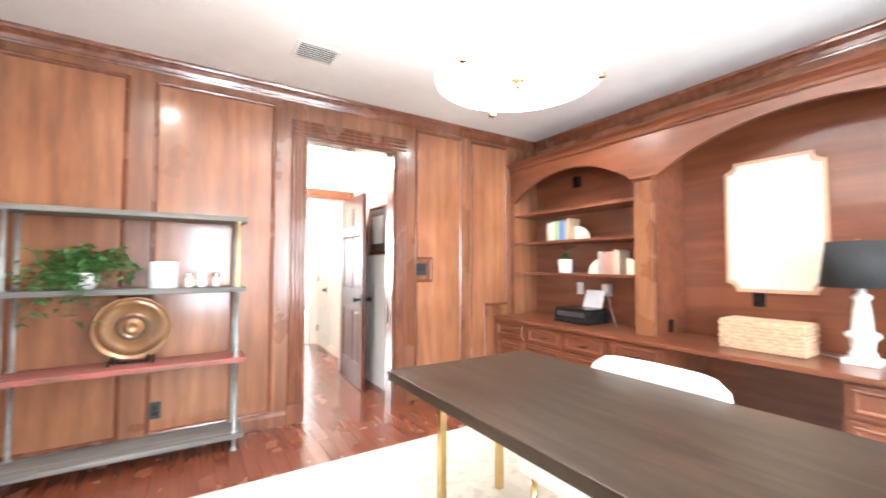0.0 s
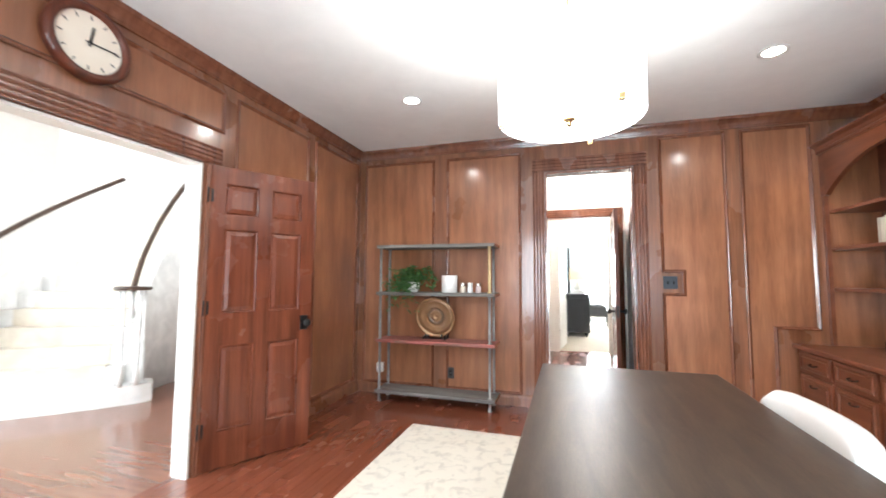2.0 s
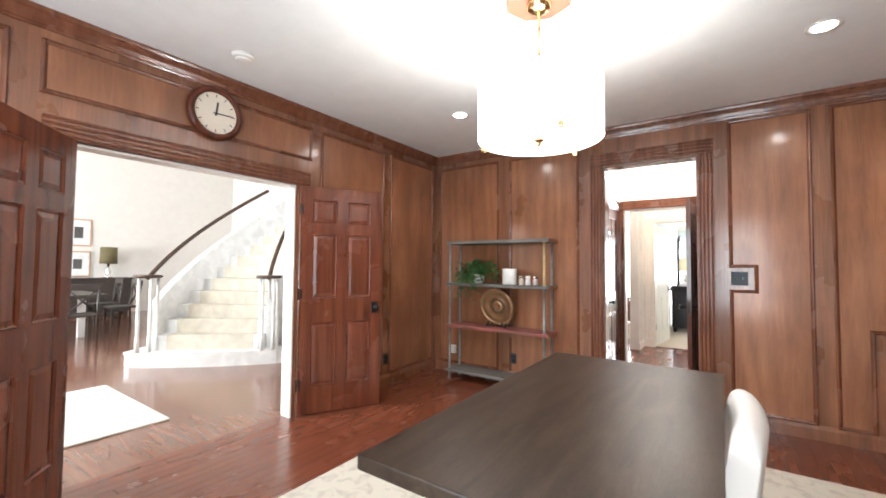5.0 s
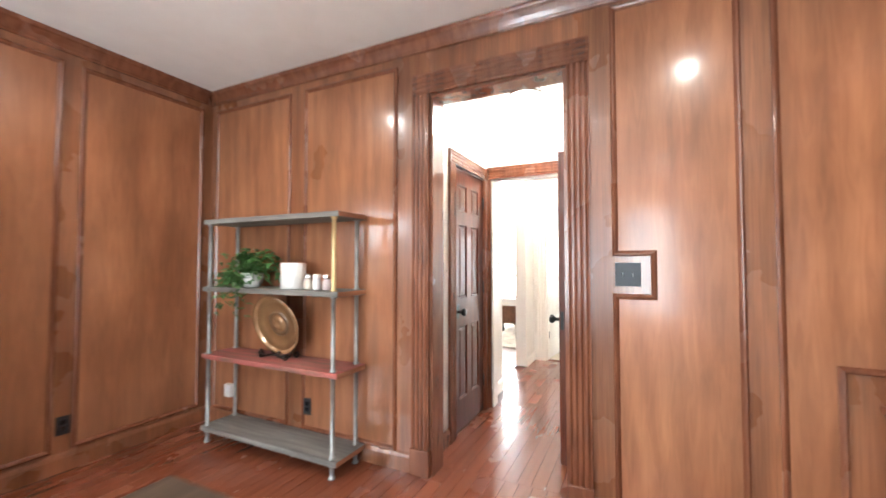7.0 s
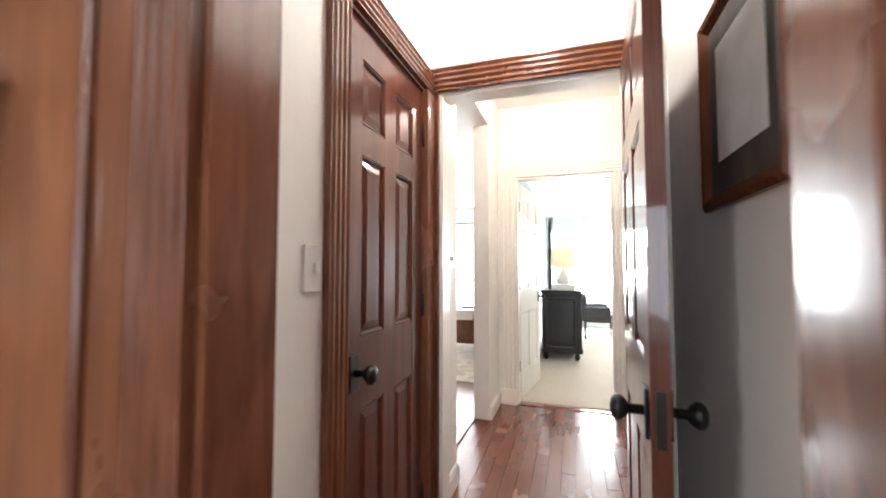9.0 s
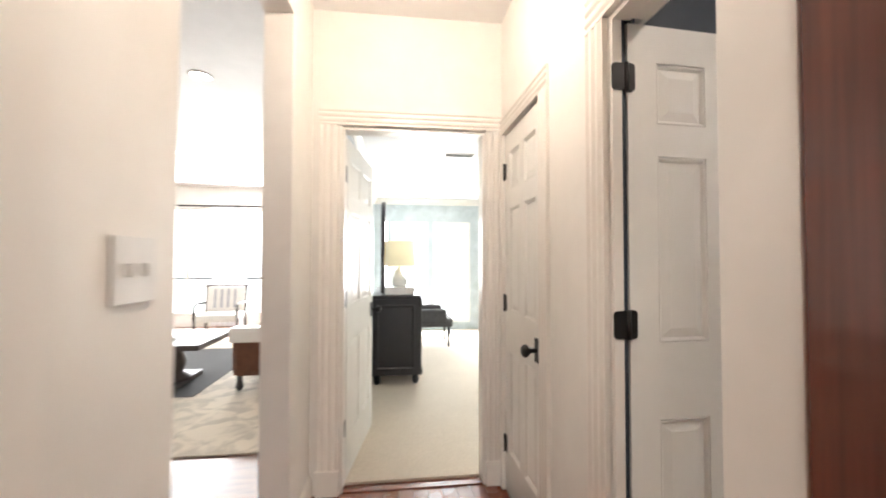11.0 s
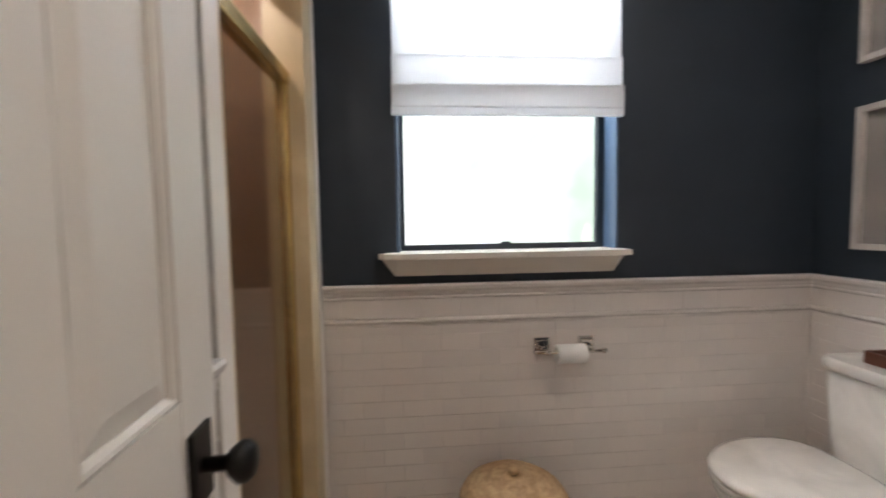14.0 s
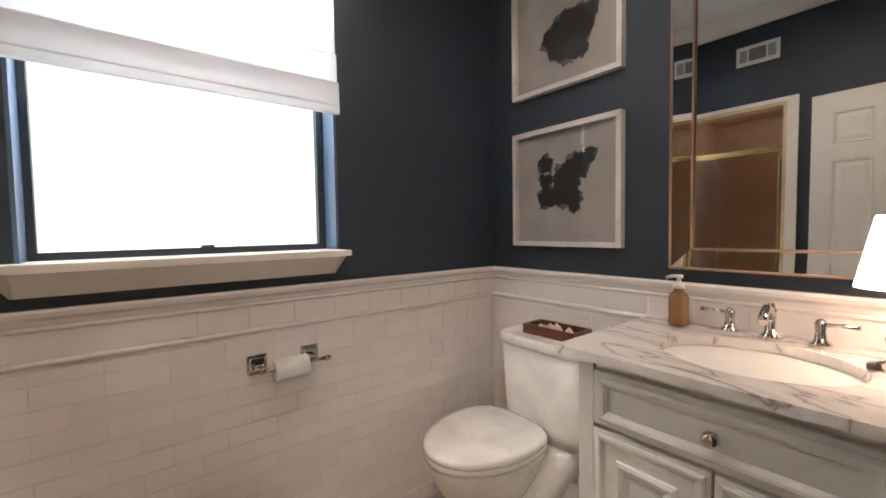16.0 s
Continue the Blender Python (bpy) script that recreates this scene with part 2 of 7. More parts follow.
def tube(points, radius, sides=10):
    """A round bar along a row of points."""
    bm = bmesh.new()
    pts = [Vector(p) for p in points]
    rings = []
    side = None
    for i, p in enumerate(pts):
        d = (pts[min(i + 1, len(pts) - 1)] - pts[max(i - 1, 0)]).normalized()
        if side is None:
            side = d.orthogonal().normalized()
        side = (side - d * side.dot(d)).normalized()
        up = d.cross(side)
        r = radius[i] if isinstance(radius, (list, tuple)) else radius
        rings.append([bm.verts.new(p + (side * math.cos(2 * math.pi * k / sides) + up * math.sin(2 * math.pi * k / sides)) * r) for k in range(sides)])
    for a, b in zip(rings, rings[1:]):
        for k in range(sides):
            f = bm.faces.new((a[k], a[(k + 1) % sides], b[(k + 1) % sides], b[k]))
            f.smooth = True
    bm.faces.new(list(reversed(rings[0])))
    bm.faces.new(rings[-1])
    return bm


def prism(outline, z0, z1):
    """A flat outline (x, y) pulled up from z0 to z1."""
    bm = bmesh.new()
    lo = [bm.verts.new((x, y, z0)) for x, y in outline]
    hi = [bm.verts.new((x, y, z1)) for x, y in outline]
    n = len(lo)
    bm.faces.new(list(reversed(lo)))
    bm.faces.new(hi)
    for i in range(n):
        bm.faces.new((lo[i], lo[(i + 1) % n], hi[(i + 1) % n], hi[i]))
    return bm


def join(*bms):
    out = bmesh.new()
    for b in bms:
        me = bpy.data.meshes.new("tmp")
        b.to_mesh(me)
        b.free()
        out.from_mesh(me)
        bpy.data.meshes.remove(me)
    return out


def moved(bm, m):
    bm.transform(m)
    return bm


def mesh_of(name, bm, mat):
    me = bpy.data.meshes.new(name)
    bmesh.ops.recalc_face_normals(bm, faces=bm.faces)
    bm.to_mesh(me)
    bm.free()
    if mat:
        me.materials.append(mat)
    return me


def part(name, bm, mat, parent=None, label=""):
    ob = new(name, mesh_of(name, bm, mat))
    if parent is not None:
        ob.parent = parent
    if label:
        tagged(ob, label)
    return ob


def shared(name, me, parent, m):
    ob = new(name, me)
    ob.parent = parent
    ob.matrix_basis = m
    return ob


def thing(name, label, category, group="", at=None):
    ob = new(name)
    ob.empty_display_size = 0.05
    if at is not None:
        ob.matrix_basis = at
    return tagged(ob, label, category, group)


def structure(name, bm, mat, label="", category=""):
    return tagged(part(name, bm, mat), label, category or name.split("_")[0], kind="structure")


def frame_moulding(axis, u0, v0, u1, v1, face, out, width=0.028, depth=0.018):
    """Four mitred, stepped mouldings around a panel on a wall. axis: the wall's normal axis; face: its plane; out: +1 or -1."""
    bm = bmesh.new()
    rings = []
    for inset, d in ((0.0, 0.0), (0.0, depth * 0.6), (width * 0.3, depth), (width * 0.6, depth * 0.85), (width, depth * 0.25), (width, 0.0)):
        ring = []
        for u, v in ((u0 + inset, v0 + inset), (u1 - inset, v0 + inset), (u1 - inset, v1 - inset), (u0 + inset, v1 - inset)):
            w = face + out * d
            ring.append(bm.verts.new((w, u, v) if axis == "x" else (u, w, v)))
        rings.append(ring)
    for a, b in zip(rings, rings[1:]):
        for i in range(4):
            bm.faces.new((a[i], a[(i + 1) % 4], b[(i + 1) % 4], b[i]))
    return bm


def outline_moulding(axis, pts, face, out, width=0.028, depth=0.018):
    """The same moulding round any outline of right angles (counter-clockwise in u, v)."""
    bm = bmesh.new()
    n = len(pts)
    rings = []
    for inset, d in ((0.0, 0.0), (0.0, depth * 0.6), (width * 0.3, depth), (width * 0.6, depth * 0.85), (width, depth * 0.25), (width, 0.0)):
        ring = []
        for i, (u, v) in enumerate(pts):
            a, c = pts[i - 1], pts[(i + 1) % n]
            d1 = Vector((u - a[0], v - a[1])).normalized()
            d2 = Vector((c[0] - u, c[1] - v)).normalized()
            off = (Vector((-d1.y, d1.x)) + Vector((-d2.y, d2.x))) * inset
            w = face + out * d
            ring.append(bm.verts.new((w, u + off.x, v + off.y) if axis == "x" else (u + off.x, w, v + off.y)))
        rings.append(ring)
    for a, b in zip(rings, rings[1:]):
        for i in range(n):
            bm.faces.new((a[i], a[(i + 1) % n], b[(i + 1) % n], b[i]))
    return bm


def profile_run(profile, a, b, inward):
    """A moulding of profile (out, up) pulled straight from a to b; inward: the unit vector out of the wall."""
    bm = bmesh.new()
    A, B, n = Vector(a), Vector(b), Vector(inward)
    ends = []
    for p in (A, B):
        ends.append([bm.verts.new(p + n * o + Vector((0, 0, h))) for o, h in profile])
    k = len(profile)
    for i in range(k):
        bm.faces.new((ends[0][i], ends[0][(i + 1) % k], ends[1][(i + 1) % k], ends[1][i]))
    bm.faces.new(ends[0])
    bm.faces.new(list(reversed(ends[1])))
    return bm


CROWN = ((0, 0), (0, -0.105), (0.012, -0.105), (0.016, -0.092), (0.013, -0.086), (0.022, -0.060), (0.036, -0.034), (0.046, -0.026), (0.050, -0.014), (0.052, 0))
BASE = ((0, 0), (0.018, 0), (0.018, 0.085), (0.010, 0.105), (0.0, 0.115))


def fluted(axis, u, z0, z1, w, face, out, depth=0.022, flutes=4):
    """An upright casing board with grooves."""
    bm = bmesh.new()
    cols = [(0, 0.0), (0, depth)]
    for i in range(flutes):
        c, g = (i + 0.5) * w / flutes, w / flutes * 0.32
        cols += [(c - g, depth), (c, depth - 0.008), (c + g, depth)]
    cols += [(w, depth), (w, 0.0)]
    lo, hi = [], []
    for du, d in cols:
        for z, row in ((z0, lo), (z1, hi)):
            row.append(bm.verts.new((face + out * d, u + du, z) if axis == "x" else (u + du, face + out * d, z)))
    k = len(cols)
    for i in range(k):
        bm.faces.new((lo[i], lo[(i + 1) % k], hi[(i + 1) % k], hi[i]))
    bm.faces.new(lo)
    bm.faces.new(hi)
    return bm


def fluted_head(axis, u0, u1, z, h, face, out, depth=0.022, flutes=4):
    bm = fluted("y", 0, u0, u1, h, 0, 1, depth, flutes)
    # stood upright as (across, depth, along): lay it down
    for v in bm.verts:
        across, d, along = v.co
        v.co = (face + out * d, along, z + across) if axis == "x" else (along, face + out * d, z + across)
    return bm


def six_panel_leaf(name, w, h, mat, label, knob_mat, knob_z=0.92, hinge_mat=None, thick=0.040, stile=0.105, lift=0.0):
    """A door leaf with six sunk panels: its hinge edge stands at the origin, it reaches along +x, thickness along y."""
    door = thing(name, label, "door")
    k = h / 2.03
    rails = ((0.0, 0.235 * k), (0.80 * k + lift, 1.02 * k + lift * 1.4), (1.60 * k + lift, 1.70 * k + lift), (1.915 * k, h))
    mid = (w / 2 - stile * 0.45, w / 2 + stile * 0.45)
    b = [(0, 0, 0, stile, thick, h), (w - stile, 0, 0, w, thick, h), (mid[0], 0.001, 0, mid[1], thick - 0.001, h)]
    for z0, z1 in rails:
        b.append((stile, 0.0005, z0, w - stile, thick - 0.0005, z1))
    part("leaf_frame", boxes(*b), mat, door)
    for z0, z1 in ((rails[0][1], rails[1][0]), (rails[1][1], rails[2][0]), (rails[2][1], rails[3][0])):
        for x0, x1 in ((stile, mid[0]), (mid[1], w - stile)):
            bm = boxes((x0, 0.012, z0, x1, thick - 0.012, z1))
            for face, out in ((0.012, -1), (thick - 0.012, 1)):
                # raised field with sloping edges, and a bead round the opening
                f = bmesh.new()
                a = [f.verts.new((x, face, z)) for x, z in ((x0 + 0.012, z0 + 0.012), (x1 - 0.012, z0 + 0.012), (x1 - 0.012, z1 - 0.012), (x0 + 0.012, z1 - 0.012))]
                c = [f.verts.new((x, face + out * 0.008, z)) for x, z in ((x0 + 0.042, z0 + 0.042), (x1 - 0.042, z0 + 0.042), (x1 - 0.042, z1 - 0.042), (x0 + 0.042, z1 - 0.042))]
                for i in range(4):
                    f.faces.new((a[i], a[(i + 1) % 4], c[(i + 1) % 4], c[i]))
                f.faces.new(c)
                bm = join(bm, f, frame_moulding("y", x0, z0, x1, z1, face, out, 0.014, 0.011))
            part("panel", bm, mat, door)
    kx = w - 0.062
    for s in (-1, 1):
        y0 = -0.0 if s < 0 else thick
        plate = part("knob_plate", boxes((kx - 0.030, min(y0, y0 + s * 0.008), knob_z - 0.055, kx + 0.030, max(y0, y0 + s * 0.008), knob_z + 0.055), bevel=0.004), knob_mat, door, "black iron plate")
        kb = lathe(((0.011, 0.0), (0.011, 0.030), (0.020, 0.036), (0.029, 0.048), (0.029, 0.058), (0.020, 0.068), (0.004, 0.070)), 20)
        kb.transform(Matrix.Translation((kx, y0 + s * 0.008, knob_z)) @ Matrix.Rotation(radians(-90 * s), 4, "X"))
        part("knob", kb, knob_mat, plate, "round black iron knob")
    if hinge_mat:
        for z in (0.26 * k, 1.06 * k, 1.82 * k):
            part("hinge", join(lathe(((0.008, z - 0.05), (0.008, z + 0.05)), 10, (-0.006, -0.006, 0)), boxes((-0.004, -0.002, z - 0.045, 0.030, 0.0005, z + 0.045))), hinge_mat, door)
    return door


# ---- structure: the study ----
CH = 2.75
XL, XR, YB, YF = -1.0, 3.775, -2.40, 3.505
study_floor = structure("floor_study", boxes((XL - 0.12, YB - 0.14, -0.10, XR + 0.14, 4.97, -0.012)), floor_gap, "red oak strip floor of the study and the vestibule", "floor")
structure("ceiling_study", boxes((XL, YB, CH, XR, YF, CH + 0.12)), ceiling_paint, "white plaster ceiling")
# far wall with the tall doorway to the vestibule
far = structure("wall_far", boxes((XL - 0.12, YF, 0, 1.105, 3.66, CH), (1.935, YF, 0, XR + 0.14, 3.66, CH), (1.105, YF, 2.365, 1.935, 3.66, CH)), wood_stile, "oak panelled wall with a tall doorway", "wall")
left = structure("wall_left", boxes((XL - 0.12, 1.37, 0, XL, YF, CH), (XL - 0.12, YB, 0, XL, -0.135, CH), (XL - 0.12, -0.135, 2.04, XL, 1.37, CH)), wood_stile, "oak panelled wall with a wide double doorway", "wall")
right = structure("wall_right", boxes((XR, YB, 0, XR + 0.14, YF, CH)), wood_case, "mahogany back wall behind the built-in shelves", "wall")
back = structure("wall_back", boxes((XL - 0.12, YB - 0.14, 0, 0.25, YB, CH), (1.05, YB - 0.14, 0, 2.05, YB, CH), (2.85, YB - 0.14, 0, XR + 0.14, YB, CH),
                                    (0.25, YB - 0.14, 2.3, 1.05, YB, CH), (2.05, YB - 0.14, 2.3, 2.85, YB, CH), (0.25, YB - 0.14, 0, 1.05, YB, 0.4), (2.05, YB - 0.14, 0, 2.85, YB, 0.4)),
                 wood_stile, "oak panelled wall with two tall windows", "wall")


def panel_on(wall, axis, u0, v0, u1, v1, face, out):
    bm = boxes((min(face, face + out * 0.004), u0 + 0.02, v0 + 0.02, max(face, face + out * 0.004), u1 - 0.02, v1 - 0.02)) if axis == "x" else boxes((u0 + 0.02, min(face, face + out * 0.004), v0 + 0.02, u1 - 0.02, max(face, face + out * 0.004), v1 - 0.02))
    part("panel", bm, wood_panel, wall)
    part("panel_moulding", frame_moulding(axis, u0, v0, u1, v1, face, out), wood_trim, wall, "dark stained panel moulding")


for u0, u1 in ((-0.93, -0.078), (0.062, 0.865)):
    panel_on(far, "y", u0, 0.11, u1, 2.588, YF, -1)
# two panels that step round the light switch and round the cabinet
out_a = ((2.152, 0.11), (2.702, 0.11), (2.702, 2.625), (2.152, 2.625), (2.152, 1.338), (2.324, 1.338), (2.324, 1.150), (2.152, 1.150))
out_b = ((2.812, 0.11), (3.028, 0.11), (3.028, 0.852), (3.336, 0.852), (3.336, 2.625), (2.812, 2.625))
part("panel", boxes((2.35, YF - 0.004, 0.13, 2.682, YF, 2.605), (2.17, YF - 0.004, 0.13, 2.35, YF, 1.125), (2.17, YF - 0.004, 1.358, 2.35, YF, 2.605)), wood_panel, far)
part("panel_moulding", outline_moulding("y", out_a, YF, -1), wood_trim, far, "dark stained panel moulding")
part("panel", boxes((2.832, YF - 0.004, 0.13, 3.008, YF, 2.605), (3.008, YF - 0.004, 0.872, 3.316, YF, 2.605)), wood_panel, far)
part("panel_moulding", outline_moulding("y", out_b, YF, -1), wood_trim, far, "dark stained panel moulding")
for u0, u1 in ((2.60, 3.42), (1.63, 2.50)):
    panel_on(left, "x", u0, 0.13, u1, 2.59, XL, 1)
panel_on(left, "x", -0.28, 2.285, 1.525, 2.59, XL, 1)
panel_on(left, "x", -1.25, 0.13, -0.40, 2.59, XL, 1)
panel_on(left, "x", -2.25, 0.13, -1.36, 2.59, XL, 1)
for u0, u1 in ((-0.9, 0.1), (1.2, 1.9), (3.0, 3.6)):
    panel_on(back, "y", u0, 0.13, u1, 2.59, YB, 1)
# crown, baseboard
structure("crown_far", profile_run(CROWN, (XL, YF, CH), (XR, YF, CH), (0, -1, 0)), wood_trim, "dark stained crown moulding", "trim")
structure("crown_left", profile_run(CROWN, (XL, YB, CH), (XL, YF - 0.054, CH), (1, 0, 0)), wood_trim, "dark stained crown moulding", "trim")
structure("crown_right", profile_run(CROWN, (XR, YB, CH), (XR, YF - 0.054, CH), (-1, 0, 0)), wood_trim, "dark stained crown moulding", "trim")
structure("crown_back", profile_run(CROWN, (XL + 0.054, YB, CH), (XR - 0.054, YB, CH), (0, 1, 0)), wood_trim, "dark stained crown moulding", "trim")
structure("baseboard_far", join(profile_run(BASE, (XL + 0.02, YF, 0), (0.978, YF, 0), (0, -1, 0)), profile_run(BASE, (2.055, YF, 0), (3.165, YF, 0), (0, -1, 0))), wood_stile, "stained oak baseboard", "baseboard")
structure("baseboard_left", join(profile_run(BASE, (XL, 1.52, 0), (XL, YF, 0), (1, 0, 0)), profile_run(BASE, (XL, YB, 0), (XL, -0.28, 0), (1, 0, 0))), wood_stile, "stained oak baseboard", "baseboard")
# fluted casing of the tall doorway
d1 = tagged(new("door_1"), "tall doorway cased in fluted dark oak", "doorway", kind="structure")
part("casing", fluted("y", 0.985, 0.16, 2.365, 0.12, YF, -1), wood_trim, d1)
part("casing", fluted("y", 1.935, 0.16, 2.365, 0.115, YF, -1), wood_trim, d1)
part("casing_head", fluted_head("y", 0.985, 2.05, 2.367, 0.13, YF, -1), wood_trim, d1)
part("plinth_block", boxes((0.978, YF - 0.032, 0, 1.112, YF, 0.16), bevel=0.004), wood_trim, d1)
part("plinth_block", boxes((1.928, YF - 0.032, 0, 2.055, YF, 0.16), bevel=0.004), wood_trim, d1)
part("jamb", boxes((1.108, YF + 0.002, 0, 1.124, 3.658, 2.36), (1.916, YF + 0.002, 0, 1.932, 3.658, 2.36), (1.124, YF + 0.002, 2.346, 1.916, 3.658, 2.362)), wood_trim, d1)
# casing of the double doorway
d2 = tagged(new("door_2"), "wide double doorway cased in fluted dark oak", "doorway", kind="structure")
part("casing", fluted("x", -0.265, 0, 2.04, 0.12, XL, 1), wood_trim, d2)
part("casing", fluted("x", 1.385, 0, 2.04, 0.12, XL, 1), wood_trim, d2)
part("casing_head", fluted_head("x", -0.265, 1.505, 2.042, 0.125, XL, 1), wood_trim, d2)
part("jamb", boxes((XL - 0.118, -0.133, 0, XL - 0.002, -0.117, 2.036), (XL - 0.118, 1.352, 0, XL - 0.002, 1.368, 2.036), (XL - 0.118, -0.117, 2.02, XL - 0.002, 1.352, 2.036)), white_trim, d2)
# windows of the back wall
for n, x0 in ((1, 0.25), (2, 2.05)):
    w = tagged(new("window_%d" % n), "tall window in the panelled back wall", "window", kind="structure")
    part("window_frame", boxes((x0, YB - 0.12, 0.4, x0 + 0.05, YB - 0.06, 2.3), (x0 + 0.75, YB - 0.12, 0.4, x0 + 0.8, YB - 0.06, 2.3), (x0 + 0.05, YB - 0.12, 0.4, x0 + 0.75, YB - 0.06, 0.45), (x0 + 0.05, YB - 0.12, 2.25, x0 + 0.75, YB - 0.06, 2.3), (x0 + 0.05, YB - 0.115, 1.33, x0 + 0.75, YB - 0.065, 1.38)), white_trim, w)

# ---- structure: the vestibule and the hall ----
VX0, VX1, HX0, HX1 = 1.02, 2.02, 0.985, 2.09
Y2A, Y2B, Y3A, Y3B = 4.81, 4.92, 6.79, 6.91
structure("wall_vestibule_left", boxes((VX0 - 0.12, 3.66, 0, VX0, 4.055, CH), (VX0 - 0.12, 4.705, 0, VX0, Y2A, CH), (VX0 - 0.12, 4.055, 2.05, VX0, 4.705, CH), (VX0 - 0.12, 4.055, 0, VX0 - 0.06, 4.705, 2.05)), white_paint, "white wall with a stained door", "wall")
structure("wall_vestibule_right", boxes((VX1, 3.66, 0, 2.16, Y2A, CH)), white_paint, "white painted wall", "wall")
structure("wall_hall_end", boxes((VX0 - 0.12, Y2A, 0, 1.06, Y2B, CH), (1.88, Y2A, 0, 2.20, Y2B, CH), (1.06, Y2A, 2.07, 1.88, Y2B, CH)), white_paint, "white wall with a cased doorway", "wall")
structure("wall_hall_left", boxes((HX0 - 0.13, Y2B, 0, HX0, 5.36, CH), (HX0 - 0.13, 6.34, 0, HX0, Y3A, CH), (HX0 - 0.13, 5.36, 2.45, HX0, 6.34, CH)), white_paint, "white wall with a tall opening to the living room", "wall")
structure("wall_hall_right", boxes((HX1, Y2B, 0, 2.21, 4.955, CH), (HX1, 5.58, 0, 2.122, 5.70, CH), (HX1, 5.70, 0, 2.21, 6.135, CH), (HX1, 6.725, 0, 2.21, Y3A, CH), (HX1, 4.955, 2.06, 2.21, 5.58, CH), (HX1, 6.135, 2.05, 2.21, 6.725, CH), (2.16, 6.135, 0, 2.21, 6.725, 2.05)), white_paint, "white wall with two doorways", "wall")
structure("wall_bedroom_end", boxes((HX0 - 0.13, Y3A, 0, 1.15, Y3B, CH), (1.99, Y3A, 0, 5.2, Y3B, CH), (1.15, Y3A, 2.085, 1.99, Y3B, CH)), white_paint, "white wall with a cased doorway", "wall")
structure("ceiling_hall", boxes((HX0 - 0.13, 3.66, CH, 2.21, Y3A, CH + 0.12)), ceiling_paint, "white plaster ceiling")
hall_floor = structure("floor_hall", boxes((HX0 - 0.13, 4.97, -0.10, 2.21, 6.90, -0.012)), floor_gap, "red oak strip floor of the hall", "floor")
d3 = tagged(new("door_3"), "doorway cased in fluted dark oak, white on the hall side", "doorway", kind="structure")
part("casing", fluted("y", VX0 + 0.002, 0.15, 2.07, 0.038, Y2A, -1), wood_trim, d3)
part("casing", fluted("y", 1.88, 0.15, 2.07, 0.11, Y2A, -1), wood_trim, d3)
part("casing_head", fluted_head("y", VX0 + 0.002, 1.995, 2.072, 0.11, Y2A, -1), wood_trim, d3)
part("plinth_block", boxes((VX0 + 0.002, Y2A - 0.03, 0, 1.064, Y2A, 0.15), bevel=0.003), wood_trim, d3)
part("jamb", boxes((1.062, Y2A + 0.002, 0, 1.076, Y2B - 0.002, 2.066), (1.864, Y2A + 0.002, 0, 1.878, Y2B - 0.002, 2.066), (1.076, Y2A + 0.002, 2.052, 1.864, Y2B - 0.002, 2.066)), white_trim, d3, "white painted jamb")
part("hall_casing", join(fluted("y", HX0 + 0.002, 0, 2.07, 0.073, Y2B, 1, 0.016, 3), fluted("y", 1.887, 0, 2.07, 0.09, Y2B, 1, 0.016, 3), fluted_head("y", HX0 + 0.002, 1.972, 2.072, 0.09, Y2B, 1, 0.016, 3)), white_trim, d3, "white painted casing")
d4 = tagged(new("door_4"), "white cased doorway to the bedroom", "doorway", kind="structure")
part("casing", fluted("y", 1.027, 0.14, 2.085, 0.118, Y3A, -1, 0.018, 3), white_trim, d4)
part("casing", fluted("y", 1.993, 0.14, 2.085, 0.10, Y3A, -1, 0.018, 3), white_trim, d4)
part("casing_head", fluted_head("y", 1.027, 2.088, 2.087, 0.09, Y3A, -1, 0.018, 3), white_trim, d4)
part("plinth_block", boxes((1.02, Y3A - 0.026, 0, 1.149, Y3A, 0.14), bevel=0.003), white_trim, d4)
part("plinth_block", boxes((1.991, Y3A - 0.026, 0, 2.088, Y3A, 0.14), bevel=0.003), white_trim, d4)
part("jamb", boxes((1.153, Y3A + 0.002, 0, 1.167, Y3B - 0.002, 2.08), (1.974, Y3A + 0.002, 0, 1.988, Y3B - 0.002, 2.08), (1.167, Y3A + 0.002, 2.066, 1.974, Y3B - 0.002, 2.08)), white_trim, d4)
part("threshold", boxes((1.167, Y3A, -0.012, 1.974, Y3A + 0.05, 0.008), bevel=0.004), floor_wood, d4, "red oak threshold")
d5 = tagged(new("door_5"), "white cased bathroom doorway", "doorway", kind="structure")
part("casing", fluted("x", 5.585, 0, 2.06, 0.115, HX1, -1, 0.018, 3), white_trim, d5)
part("casing", fluted("x", 4.925, 0, 2.06, 0.097, HX1, -1, 0.018, 3), white_trim, d5)
part("casing_head", fluted_head("x", 4.925, 5.70, 2.062, 0.115, HX1, -1, 0.018, 3), white_trim, d5)
part("jamb", boxes((HX1 + 0.002, 4.957, 0, 2.150, 5.020, 2.056), (HX1 + 0.002, 5.562, 0, 2.122, 5.578, 2.056), (HX1 + 0.002, 5.0205, 2.04, 2.150, 5.5615, 2.056)), white_trim, d5)
part("bath_casing", join(fluted("x", 4.85, 0, 2.06, 0.105, 2.21, 1, 0.016, 3), fluted_head("x", 4.85, 5.63, 2.062, 0.1, 2.21, 1, 0.016, 3)), white_trim, d5)
# dark strip put in for the shade of the gap between leaf and jamb
part("reveal", boxes((2.1225, 5.580, 0, 2.1455, 5.586, 2.055)), navy, d5, "navy strip standing in for the shaded hinge gap")
d6 = tagged(new("door_6"), "white cased closet doorway", "doorway", kind="structure")
